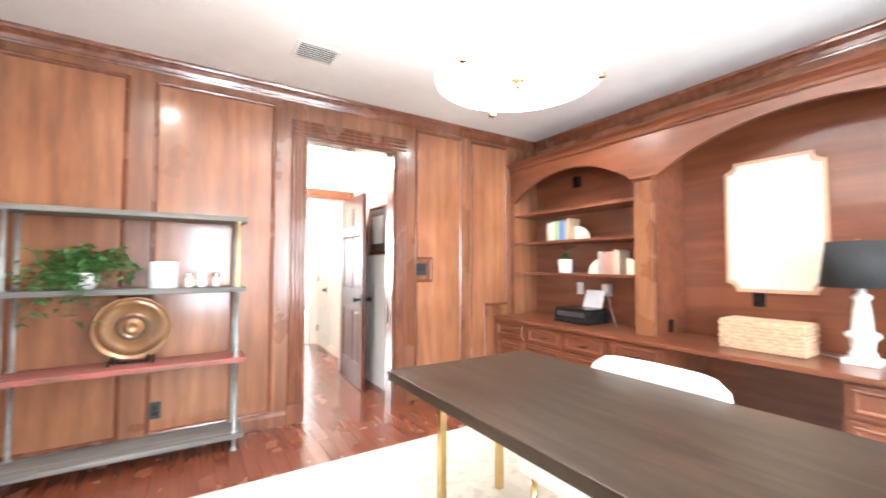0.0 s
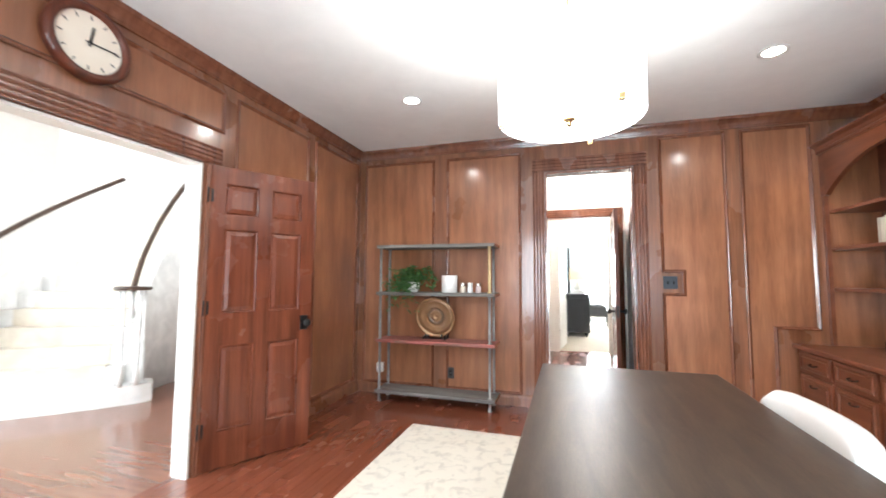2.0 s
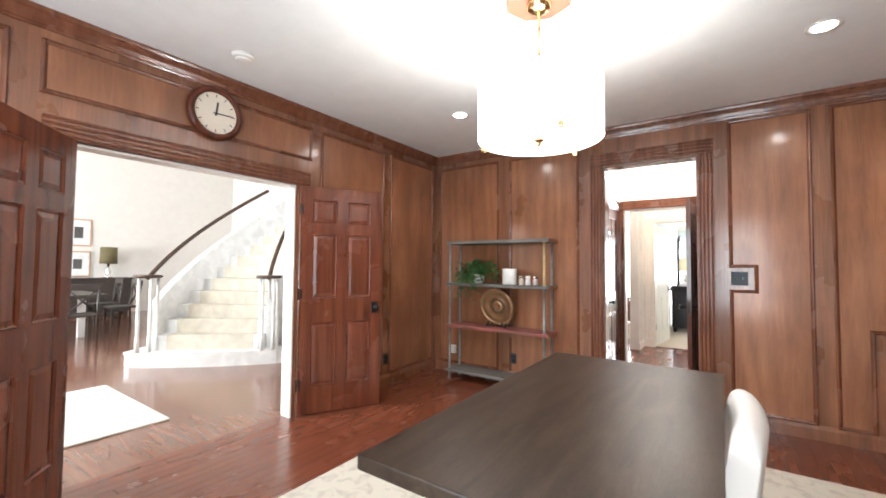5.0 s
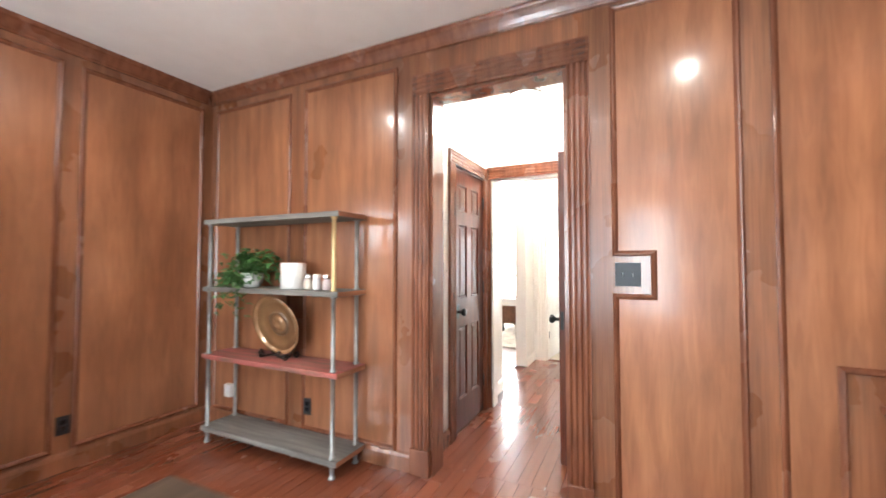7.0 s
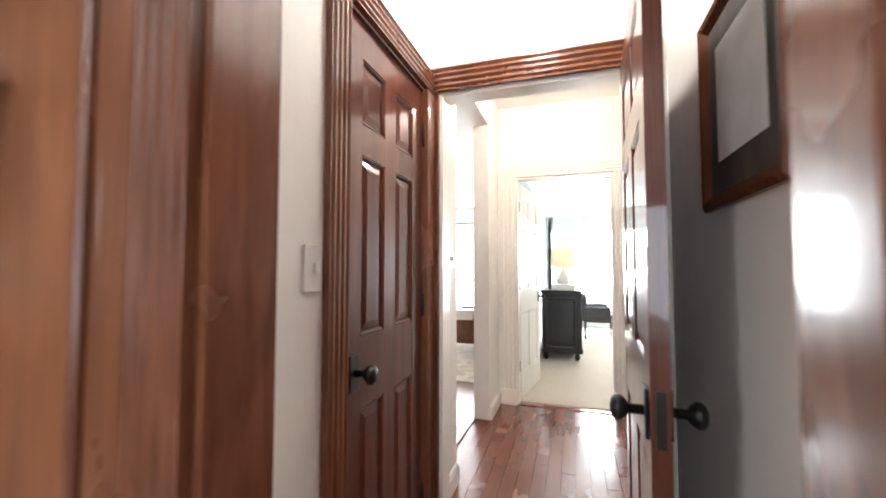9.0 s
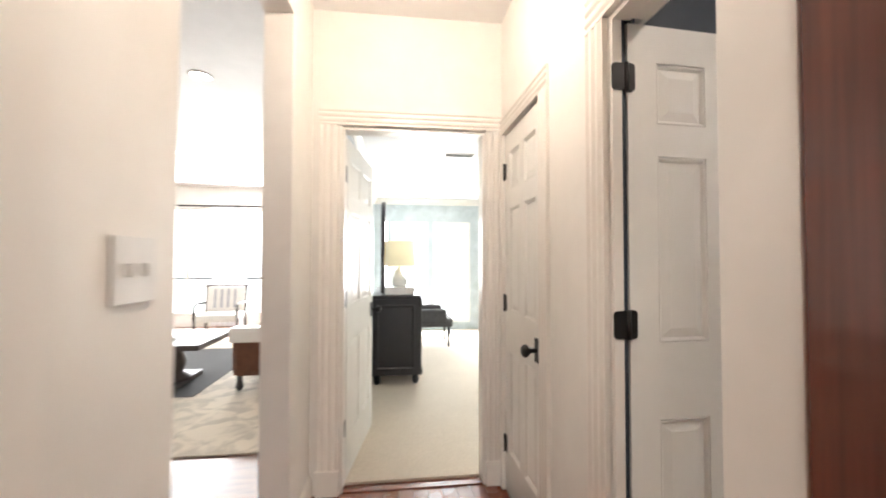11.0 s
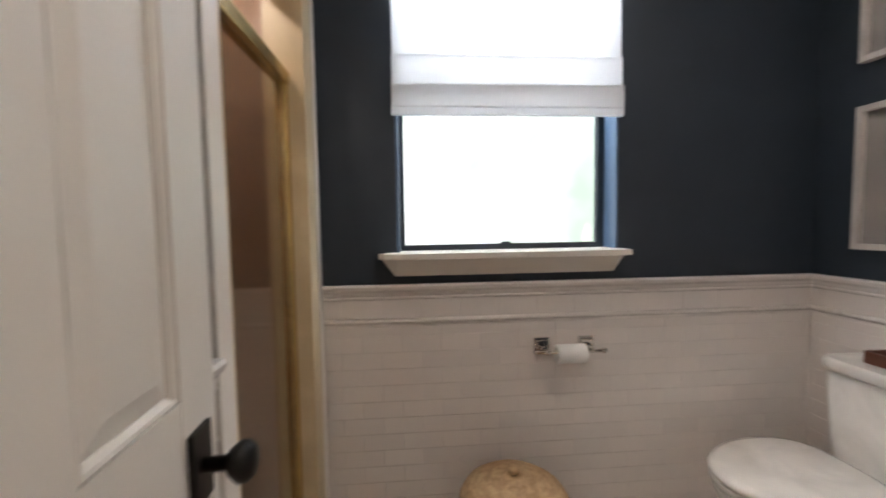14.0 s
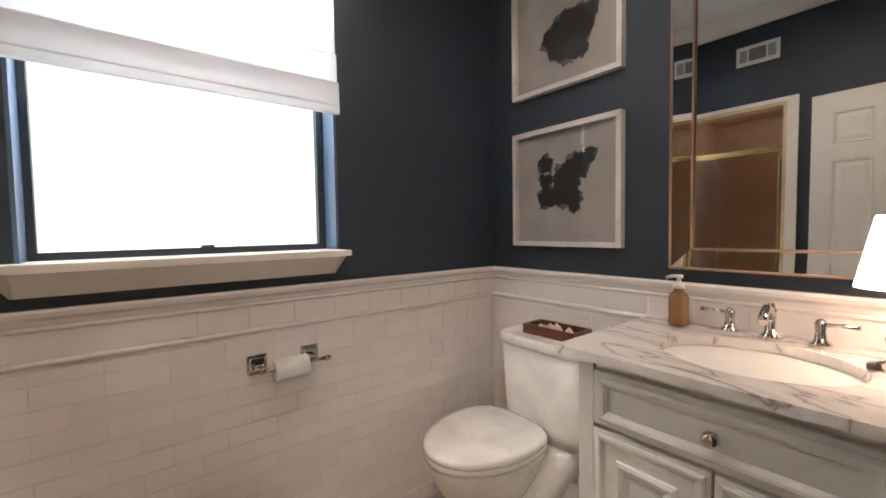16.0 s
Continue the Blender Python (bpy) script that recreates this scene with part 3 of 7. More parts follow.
part("casing", fluted("x", 6.045, 0, 2.05, 0.09, HX1, -1, 0.018, 3), white_trim, d6)
part("casing", fluted("x", 6.725, 0, 2.05, 0.06, HX1, -1, 0.018, 3), white_trim, d6)
part("casing_head", fluted_head("x", 6.045, 6.785, 2.052, 0.09, HX1, -1, 0.018, 3), white_trim, d6)
structure("baseboard_hall", join(profile_run(BASE, (HX0, 6.345, 0), (HX0, Y3A, 0), (1, 0, 0)), profile_run(BASE, (HX0, Y2B, 0), (HX0, 5.355, 0), (1, 0, 0)), profile_run(BASE, (HX1, 5.705, 0), (HX1, 6.04, 0), (-1, 0, 0))), white_trim, "white baseboard", "baseboard")
structure("baseboard_vestibule", profile_run(BASE, (VX0, 3.66, 0), (VX0, 3.948, 0), (1, 0, 0)), wood_trim, "dark stained baseboard", "baseboard")
d7 = tagged(new("door_7"), "stained cased closet doorway of the vestibule", "doorway", kind="structure")
part("jamb", boxes((VX0 - 0.058, 4.0555, 0, VX0 - 0.001, 4.0645, 2.045), (VX0 - 0.058, 4.6985, 0, VX0 - 0.001, 4.7045, 2.045), (VX0 - 0.058, 4.0645, 2.040, VX0 - 0.001, 4.6985, 2.046)), wood_trim, d7)
part("casing", fluted("x", 3.952, 0, 2.05, 0.10, VX0, 1), wood_trim, d7)
part("casing", fluted("x", 4.701, 0, 2.05, 0.10, VX0, 1), wood_trim, d7)
part("casing_head", fluted_head("x", 3.952, 4.81, 2.052, 0.10, VX0, 1), wood_trim, d7)

# ---- structure: the bathroom ----
BX0, BX1, BY0, BY1 = 2.21, 3.66, 3.66, 5.645
WAIN = 1.055
structure("floor_bath", boxes((BX0, BY0, -0.10, 4.1, 6.9, 0.0)), material("beige floor tile", (0.50, 0.42, 0.34), 0.4, tone=(0.42, 0.35, 0.28), scale=(5, 5, 5)), "beige stone floor", "floor")
structure("ceiling_bath", boxes((BX0, BY0, 2.70, BX1 + 0.16, BY1, 2.80)), ceiling_paint, "white plaster ceiling")
structure("wall_bath_window", boxes((BX1 + 0.012, BY0, 0, BX1 + 0.16, 4.496, 2.70), (BX1 + 0.012, 5.358, 0, BX1 + 0.16, 6.9, 2.70), (BX1 + 0.012, 4.496, 0, BX1 + 0.16, 5.358, 1.17), (BX1 + 0.012, 4.496, 2.25, BX1 + 0.16, 5.358, 2.70)), navy, "navy wall above a white tiled wainscot with a window", "wall")
structure("wall_bath_vanity", boxes((BX0, BY0 - 0.001, 0, 4.0, BY0 + 0.006, 2.70)), navy, "navy wall above a white tiled wainscot", "wall")
structure("wall_bath_west", boxes((BX0 - 0.001, BY0, 0, BX0 + 0.004, 4.85, 2.70), (BX0 - 0.001, 4.85, 2.165, BX0 + 0.004, BY1, 2.70)), navy, "navy painted wall", "wall")
structure("wall_bath_shower", boxes((BX0, BY1 + 0.008, 0, 2.905, BY1 + 0.12, 2.70), (3.62, BY1 + 0.008, 0, BX1 + 0.012, BY1 + 0.12, 2.70), (2.905, BY1 + 0.008, 2.07, 3.62, BY1 + 0.12, 2.70)), navy, "navy wall with the opening of the shower", "wall")
structure("wall_shower", boxes((2.55, 6.75, 0, 3.9, 6.87, 2.2), (2.43, BY1 + 0.12, 0, 2.55, 6.87, 2.2), (BX1 - 0.02, BY1 + 0.121, 0, BX1 + 0.0115, 6.749, 2.199)), material("beige shower tile", (0.50, 0.34, 0.24), 0.35, tone=(0.42, 0.28, 0.19), scale=(8, 8, 8), large=0.3), "beige tiled shower wall", "wall")
structure("ceiling_shower", boxes((2.43, BY1 + 0.12, 2.2, 3.9, 6.87, 2.3)), MATS["beige shower tile"], "beige shower ceiling", "ceiling")

# ---- structure: bedroom, living room, foyer, dining room ----
BCH = 2.45
structure("floor_bedroom", boxes((1.0, 6.90, -0.1, 5.2, 12.12, 0.004)), carpet, "cream carpet of the bedroom", "floor")
structure("ceiling_bedroom", boxes((0.98, Y3B, BCH, 5.2, 12.12, BCH + 0.1)), ceiling_paint, "white bedroom ceiling")
structure("wall_bedroom_left", boxes((1.0, Y3B, 0, 1.10, 12.12, BCH)), grey_wall, "pale grey bedroom wall", "wall")
structure("wall_bedroom_right", boxes((5.2, Y3B, 0, 5.3, 12.12, BCH)), grey_wall, "pale grey bedroom wall", "wall")
structure("wall_bedroom_window", boxes((1.0, 12.0, 0, 1.41, 12.12, BCH), (2.10, 12.0, 0.141, 2.20, 12.12, 2.029), (2.91, 12.0, 0, 5.2, 12.12, BCH), (1.41, 12.0, 2.03, 2.91, 12.12, BCH), (1.41, 12.0, 0, 2.91, 12.12, 0.14)), grey_wall, "pale grey wall with two tall windows", "wall")
structure("crown_bedroom", join(profile_run(CROWN, (1.10, 12.0, BCH), (5.2, 12.0, BCH), (0, -1, 0)), profile_run(CROWN, (1.10, Y3B, BCH), (1.10, 11.92, BCH), (1, 0, 0))), white_trim, "white crown moulding", "trim")
LCH = 2.75
structure("floor_living", boxes((-5.2, 6.0, -0.1, HX0 - 0.13, 13.0, 0.0), (XL - 0.12, 3.67, -0.1, HX0 - 0.131, 5.999, 0.0)), material("living room oak floor", (0.20, 0.075, 0.040), 0.3, tone=(0.14, 0.048, 0.026), scale=(3, 22, 10), coat=0.4), "brown oak floor of the living room", "floor")
structure("wall_living_south", boxes((XL - 0.16, 3.66, 0, XL - 0.121, 6.0, LCH)), white_paint, "white living room wall", "wall")
# unseen slab, added so that sun and sky don't leak in over the walls
structure("roof", boxes((XL - 0.1, YB - 0.5, 2.90, 5.6, 13.4, 3.0), (-5.4, 6.12, 2.90, XL - 0.1, 13.4, 3.0)), material("light-blocking slab", (0.1, 0.1, 0.1), 0.9), "unseen dark slab over the rooms, added to keep out stray daylight", "roof")
structure("ceiling_living", boxes((-5.2, 6.0, LCH, HX0 - 0.13, 13.1, LCH + 0.1), (XL - 0.12, 3.66, LCH, VX0 - 0.12, 5.999, LCH + 0.1)), ceiling_paint, "white living room ceiling")
structure("wall_living_window", boxes((-5.2, 12.9, 0, -3.6, 13.05, LCH), (0.55, 12.9, 0, HX0, 13.05, LCH), (-3.6, 12.9, 2.3, 0.55, 13.05, LCH), (-3.6, 12.9, 0, 0.55, 13.05, 0.25)), white_paint, "white wall with a wide window", "wall")
structure("wall_living_right", boxes((HX0 - 0.06, Y3B, 0, 0.998, 13.05, LCH)), white_paint, "white living room wall", "wall")
structure("wall_living_left", boxes((-5.3, 6.0, 0, -5.2, 13.05, LCH)), white_paint, "white living room wall", "wall")
structure("floor_foyer", boxes((-11.0, -3.5, -0.1, XL - 0.12, 6.0, -0.004)), material("foyer oak floor", (0.23, 0.098, 0.060), 0.2, tone=(0.16, 0.062, 0.036), scale=(2, 22, 10), coat=0.5), "glossy red oak floor of the foyer", "floor")
structure("wall_foyer_back", boxes((-11.0, 6.0, 0, XL - 0.12, 6.1, 5.2)), white_paint, "white foyer wall", "wall")
structure("wall_foyer_front", boxes((-11.0, -3.6, 0, XL - 0.12, -3.5, 5.2)), white_paint, "white foyer wall", "wall")
structure("wall_foyer_side", boxes((XL - 0.14, -3.5, 0, XL - 0.121, -0.12, 5.2), (XL - 0.14, 1.36, 0, XL - 0.121, 6.0, 5.2), (XL - 0.14, -0.12, 2.05, XL - 0.121, 1.36, 5.2)), white_paint, "white foyer wall", "wall")
structure("wall_dining_far", boxes((-11.1, -3.5, 0, -11.0, 6.1, 5.2)), white_paint, "white dining room wall", "wall")
structure("ceiling_foyer", boxes((-11.0, -3.5, 5.2, XL, 6.1, 5.3)), ceiling_paint, "white foyer ceiling")


# ---- things: the study ----
white_leather = material("white leather", (0.78, 0.75, 0.71), 0.42, tone=(0.74, 0.71, 0.67), bump=0.08, fine=220, large=0.05)
rug_mat = material("cream patterned rug", (0.66, 0.61, 0.52), 0.95, tone=(0.52, 0.475, 0.41), scale=(14, 14, 14), contrast=(0.34, 0.50), bump=0.5, fine=300, large=0.15)
grey_board = material("weathered grey board", (0.22, 0.205, 0.185), 0.75, tone=(0.085, 0.078, 0.070), scale=(1.6, 26, 26), contrast=(0.30, 0.70), bump=0.4, large=0.6, grain=0.25)
red_board = material("worn red board", (0.31, 0.080, 0.068), 0.65, tone=(0.17, 0.085, 0.060), scale=(2.6, 26, 26), contrast=(0.36, 0.56), bump=0.4, large=0.6, grain=0.25)
end_grain = material("raw board end", (0.36, 0.17, 0.09), 0.75, tone=(0.25, 0.10, 0.05), scale=(20, 4, 30), bump=0.3)
leaf_mat = material("green leaf", (0.075, 0.17, 0.045), 0.45, tone=(0.035, 0.095, 0.022), scale=(30, 30, 30), large=0.5)
ceramic = material("white ceramic", (0.82, 0.80, 0.77), 0.25, large=0.04)
amber_glass = material("amber lustre glass", (0.34, 0.19, 0.085), 0.12, metal=0.35, tone=(0.20, 0.105, 0.05), scale=(5, 5, 5), coat=0.6)
shade_dark = material("black lampshade linen", (0.022, 0.022, 0.024), 0.8, bump=0.2, fine=300)
parchment = material("cream board", (0.80, 0.72, 0.60), 0.6, tone=(0.76, 0.67, 0.55), scale=(4, 4, 4))
parchment_edge = material("peach moulded edge", (0.62, 0.38, 0.24), 0.5)
seagrass = material("woven seagrass", (0.62, 0.44, 0.29), 0.85, tone=(0.44, 0.28, 0.17), scale=(30, 30, 90), bump=0.5)
black_plastic = material("black plastic", (0.014, 0.014, 0.015), 0.25, large=0.1)
paper = material("white paper", (0.85, 0.85, 0.84), 0.7, large=0.03)
white_plastic = material("white plastic", (0.80, 0.78, 0.74), 0.35, large=0.04)
copper = material("copper ceiling plate", (0.14, 0.042, 0.022), 0.5)

# double door leaves, standing open into the study
leaf = six_panel_leaf("study_door", 0.752, 2.03, wood_door, "red stained six-panel wooden door standing open", black_metal, hinge_mat=black_metal)
leaf.matrix_basis = pose(XL + 0.012, 1.412, 0.010, 0, 0, 60.6)
leaf["group"] = "study double doors"
other = copy_thing(leaf, pose(XL + 0.012, -0.150, 0.010, 0, 0, -37))

# the desk
desk = thing("desk", "long dark brown oak desk on brass legs", "desk")
part("desktop", boxes((1.157, 0.10, 0.702, 2.102, 1.946, 0.750), bevel=0.006), desk_wood, desk)
part("apron", boxes((1.36, 0.36, 0.660, 1.40, 1.86, 0.700), (1.86, 0.36, 0.660, 1.90, 1.86, 0.700), (1.40, 0.36, 0.662, 1.86, 0.40, 0.699), (1.40, 1.82, 0.662, 1.86, 1.86, 0.699)), brass, desk, "brass under-frame")
for x in (1.435, 1.825):
    for y in (0.36, 1.86):
        part("leg", boxes((x - 0.019, y - 0.019, 0.014, x + 0.019, y + 0.019, 0.662), bevel=0.003), brass, desk, "square brass leg")

# desk chair
chair = thing("desk_chair", "white leather desk chair pushed under the desk", "chair", at=pose(0.02, 0, 0))
bm = boxes((1.56, 0.88, 0.34, 2.16, 1.46, 0.455), bevel=0.035)
part("seat", bm, white_leather, chair)
seg = 14
outline = []
for i in range(seg + 1):
    a = math.pi * i / seg
    outline.append((-math.cos(a), math.sin(a)))
bm = bmesh.new()
prev = None
for j in range(13):
    y = 0.82 + 0.63 * j / 12
    k = abs(2 * j / 12 - 1)
    top = 0.822 - 0.045 * k ** 9
    half = 0.050 - 0.008 * k ** 4
    bow = 0.035 * k * k
    ring = []
    for ox, oz in outline:
        ring.append(bm.verts.new((2.165 - bow + ox * half, y, top - 0.055 + oz * 0.055)))
    ring.append(bm.verts.new((2.125 - bow + half, y, 0.40)))
    ring.append(bm.verts.new((2.115 - bow - half, y, 0.40)))
    if prev:
        n = len(ring)
        for i in range(n):
            f = bm.faces.new((prev[i], prev[(i + 1) % n], ring[(i + 1) % n], ring[i]))
            f.smooth = True
    else:
        bm.faces.new(ring)
    prev = ring
bm.faces.new(list(reversed(prev)))
part("backrest", bm, white_leather, chair)
for x in (1.63, 2.09):
    for y in (0.94, 1.40):
        part("leg", tube(((x, y, 0.36), (x + (0.03 if x > 2 else -0.03), y, 0.014)), (0.018, 0.012)), brass, chair, "tapered brass leg")

# the rug
rug = tagged(part("rug", boxes((0.006, -0.95, 0.0, 2.95, 2.685, 0.012), bevel=0.004), rug_mat), "cream patterned rug lying under the desk", "rug")

# pipe shelf with weathered boards
rack = thing("pipe_shelf", "open shelf of weathered boards on galvanised pipes", "shelf")
RX0, RX1, RY0, RY1 = -0.625, 0.640, 3.195, 3.478
for z, mat, lab in ((0.085, grey_board, "weathered grey board"), (0.605, red_board, "worn red painted board"), (1.095, grey_board, "weathered grey board"), (1.588, grey_board, "weathered grey board")):
    sh = part("shelf_board", boxes((RX0, RY0, z, RX1, RY1, z + 0.034), bevel=0.004), mat, rack, lab)
    part("board_end", boxes((RX1 - 0.001, RY0 + 0.004, z + 0.003, RX1 + 0.002, RY1 - 0.004, z + 0.031)), end_grain, sh, "raw wooden board end")
for x in (-0.585, 0.585):
    for y in (3.225, 3.448):
        for z0, z1 in zip((0.0, 0.119, 0.639, 1.129), (0.085, 0.605, 1.095, 1.588)):
            gold = x > 0 and y < 3.3 and z0 > 1
            part("pipe", lathe(((0.021, z0), (0.021, z0 + 0.008), (0.0135, z0 + 0.010), (0.0135, z1 - 0.010), (0.021, z1 - 0.008), (0.021, z1)), 14, (x, y, 0)), pale_brass if gold else pipe_metal, rack, "brass pipe" if gold else "galvanised pipe")


def leafy(name, parent, origin, count, spread, droop, size, seed, mat=None):
    """Many small folded leaves on arching stems."""
    rnd = random.Random(seed)
    bm = bmesh.new()
    for s in range(count // 7):
        a, reach = rnd.uniform(0, 2 * math.pi), rnd.uniform(0.35, 1.0)
        rise = rnd.uniform(0.25, 1.0)
        pts = []
        for i in range(8):
            k = i / 7
            pts.append(Vector((origin[0] + math.cos(a) * spread[0] * reach * k, origin[1] + math.sin(a) * spread[1] * reach * k, origin[2] + spread[2] * rise * math.sin(k * 2.0) - droop * reach * k * k * k)))
        for i in range(1, 8):
            for _ in range(1 if rnd.random() < 0.6 else 2):
                d = Vector((rnd.uniform(-1, 1), rnd.uniform(-1, 1), rnd.uniform(-0.5, 0.5))).normalized()
                side = d.cross(Vector((rnd.uniform(-0.4, 0.4), rnd.uniform(-0.4, 0.4), 1))).normalized()
                L = size * rnd.uniform(0.6, 1.2)
                p = pts[i]
                q = [p, p + d * L * 0.45 + side * L * 0.30 + Vector((0, 0, 0.006)), p + d * L + Vector((0, 0, -L * 0.25)), p + d * L * 0.45 - side * L * 0.30 + Vector((0, 0, 0.006)), p + d * L * 0.5 - Vector((0, 0, 0.004))]
                v = [bm.verts.new(c) for c in q]
                bm.faces.new((v[0], v[1], v[4]))
                bm.faces.new((v[1], v[2], v[4]))
                bm.faces.new((v[2], v[3], v[4]))
                bm.faces.new((v[3], v[0], v[4]))
    return part(name, bm, mat or leaf_mat, parent)


plant = thing("potted_plant", "trailing green plant in a white pot on the shelf", "plant")
part("pot", lathe(((0.050, 1.129), (0.072, 1.165), (0.078, 1.215), (0.074, 1.232), (0.068, 1.225), (0.055, 1.20)), 28, (-0.255, 3.32, 0)), ceramic, plant)
leafy("foliage", plant, (-0.265, 3.31, 1.225), 330, (0.33, 0.15, 0.20), 0.16, 0.066, 3)
tagged(leafy("stem_tangle", plant, (-0.33, 3.22, 1.215), 170, (0.19, 0.05, 0.03), 0.30, 0.055, 5), kind="stuff")
cup = thing("candle_jar", "white ceramic candle jar on the grey shelf board", "jar")
part("body", lathe(((0.078, 1.129), (0.082, 1.133), (0.082, 1.300), (0.079, 1.304), (0.073, 1.300), (0.073, 1.262), (0.01, 1.260)), 32, (0.150, 3.32, 0)), ceramic, cup)
for i, (x, c) in enumerate(((0.295, (0.70, 0.62, 0.52)), (0.370, (0.80, 0.79, 0.78)), (0.455, (0.62, 0.50, 0.48)))):
    jar = thing("glass_jar", "small lidded glass jar on the grey shelf board", "jar", "jars on the shelf")
    part("body", lathe(((0.026, 1.129), (0.029, 1.134), (0.029, 1.180), (0.022, 1.192), (0.022, 1.200)), 18, (x, 3.31, 0)), material("jar glass %d" % i, c, 0.15, coat=0.5), jar)
    part("lid", lathe(((0.025, 1.200), (0.026, 1.204), (0.026, 1.226), (0.023, 1.230)), 18, (x, 3.31, 0)), chrome if i != 1 else ceramic, jar, "round metal lid" if i != 1 else "white lid")
gong = thing("display_platter", "round amber lustre glass platter on a scrolled iron stand", "platter")
_lay = Matrix.Translation((-0.005, 3.355, 0.882)) @ Matrix.Rotation(radians(14), 4, "X") @ Matrix.Rotation(radians(90), 4, "X")
amber_dark = material("dark amber glass", (0.17, 0.095, 0.048), 0.14, metal=0.3, tone=(0.085, 0.050, 0.028), scale=(9, 9, 9), coat=0.6)
amber_light = material("golden lustre rim", (0.42, 0.24, 0.12), 0.20, metal=0.4, tone=(0.28, 0.15, 0.07), scale=(8, 8, 8), coat=0.5)
plate = part("platter", moved(lathe(((0.092, 0.012), (0.105, 0.007), (0.150, 0.016), (0.188, 0.033), (0.188, 0.024), (0.10, -0.006), (0.02, -0.006)), 56), _lay), amber_glass, gong)
part("rim", moved(lathe(((0.188, 0.033), (0.199, 0.042), (0.212, 0.052), (0.214, 0.046), (0.188, 0.024)), 56, closed=False), _lay), amber_light, plate, "golden lustre rim")
part("ring", moved(lathe(((0.058, 0.009), (0.068, 0.016), (0.082, 0.018), (0.093, 0.012), (0.093, 0.004), (0.058, 0.004)), 48, closed=False), _lay), amber_dark, plate, "dark raised ring")
part("boss", moved(lathe(((0.004, 0.012), (0.018, 0.016), (0.030, 0.026), (0.042, 0.020), (0.058, 0.009), (0.058, 0.002)), 48), _lay), amber_light, plate, "pale raised centre")
bm = bmesh.new()
for s in (-1, 1):
    x = -0.005 + s * 0.085
    pts = [(x, 3.42, 0.80), (x, 3.40, 0.70), (x, 3.36, 0.652), (x, 3.30, 0.656), (x, 3.262, 0.672), (x, 3.252, 0.692), (x, 3.268, 0.706), (x, 3.282, 0.694), (x, 3.272, 0.680)]
    bm = join(bm, tube(pts, 0.007, 8), tube([(x + s * 0.03, 3.30 + 0.02 * math.cos(a), 0.662 + 0.018 * math.sin(a)) for a in (0, 1, 2, 3, 4, 5, 6)], 0.006, 8), tube([(x + s * 0.025, 3.40 + 0.02 * math.cos(a), 0.662 + 0.018 * math.sin(a)) for a in (0, 1, 2, 3, 4, 5, 6)], 0.006, 8))
bm = join(bm, tube([(-0.09, 3.36, 0.650), (0.08, 3.36, 0.650)], 0.006, 8))
part("stand", bm, black_metal, gong, "scrolled black iron stand")

# pendant with a drum shade
PX, PY = 1.335, 1.165
pend = thing("pendant_light", "large white drum pendant hanging from a copper ceiling plate, lit", "light")
shade_glow = glowing("lit white shade", (1.0, 0.95, 0.90), 3.0)
bm = lathe(((0.312, 1.99), (0.315, 1.99), (0.315, 2.270), (0.309, 2.270), (0.309, 1.99)), 64, (PX, PY, 0), closed=False)
part("shade", bm, shade_glow, pend, "white fabric drum shade, lit")
part("diffuser", lathe(((0.307, 1.996), (0.307, 2.001)), 64, (PX, PY, 0)), shade_glow, pend, "white round diffuser")
part("canopy_plate", moved(lathe(((0.175, CH - 0.028), (0.185, CH - 0.018), (0.185, CH - 0.001)), 8, (PX, PY, 0)), Matrix.Identity(4)), copper, pend, "octagonal copper coloured ceiling plate")
part("canopy", lathe(((0.016, CH - 0.085), (0.055, CH - 0.075), (0.065, CH - 0.045), (0.060, CH - 0.028)), 24, (PX, PY, 0)), brass, pend, "brass canopy")
part("rod", lathe(((0.008, 2.30), (0.008, CH - 0.080)), 12, (PX, PY, 0)), brass, pend, "thin brass rod")
part("finial", lathe(((0.004, 1.955), (0.013, 1.966), (0.010, 1.976), (0.028, 1.986), (0.028, 1.991)), 16, (PX, PY, 0)), brass, pend, "brass finial")
for a in (70, 190, 310):
    part("bracket", boxes((PX + 0.297 * math.cos(radians(a)) - 0.012, PY + 0.297 * math.sin(radians(a)) - 0.012, 1.958, PX + 0.297 * math.cos(radians(a)) + 0.012, PY + 0.297 * math.sin(radians(a)) + 0.012, 1.986), bevel=0.004), brass, pend, "small brass clip")

# ceiling fittings
lens_glow = glowing("lit lamp glass", (1.0, 0.93, 0.84), 25.0)


def recessed_light(x, y, z, r=0.085):
    c = thing("recessed_light", "round white recessed ceiling light, lit", "light", "recessed lights")
    part("trim_ring", lathe(((r, z - 0.001), (r, z - 0.006), (r - 0.020, z - 0.008), (r - 0.026, z - 0.001)), 32, (x, y, 0), closed=False), white_plastic, c)
    part("lens", lathe(((r - 0.027, z - 0.0040), (r - 0.027, z - 0.0035)), 32, (x, y, 0)), lens_glow, c, "glowing lens")


for _x, _y in ((0.10, 2.345), (2.61, 2.335), (0.10, -0.60), (2.61, -0.60)):
    recessed_light(_x, _y, CH)


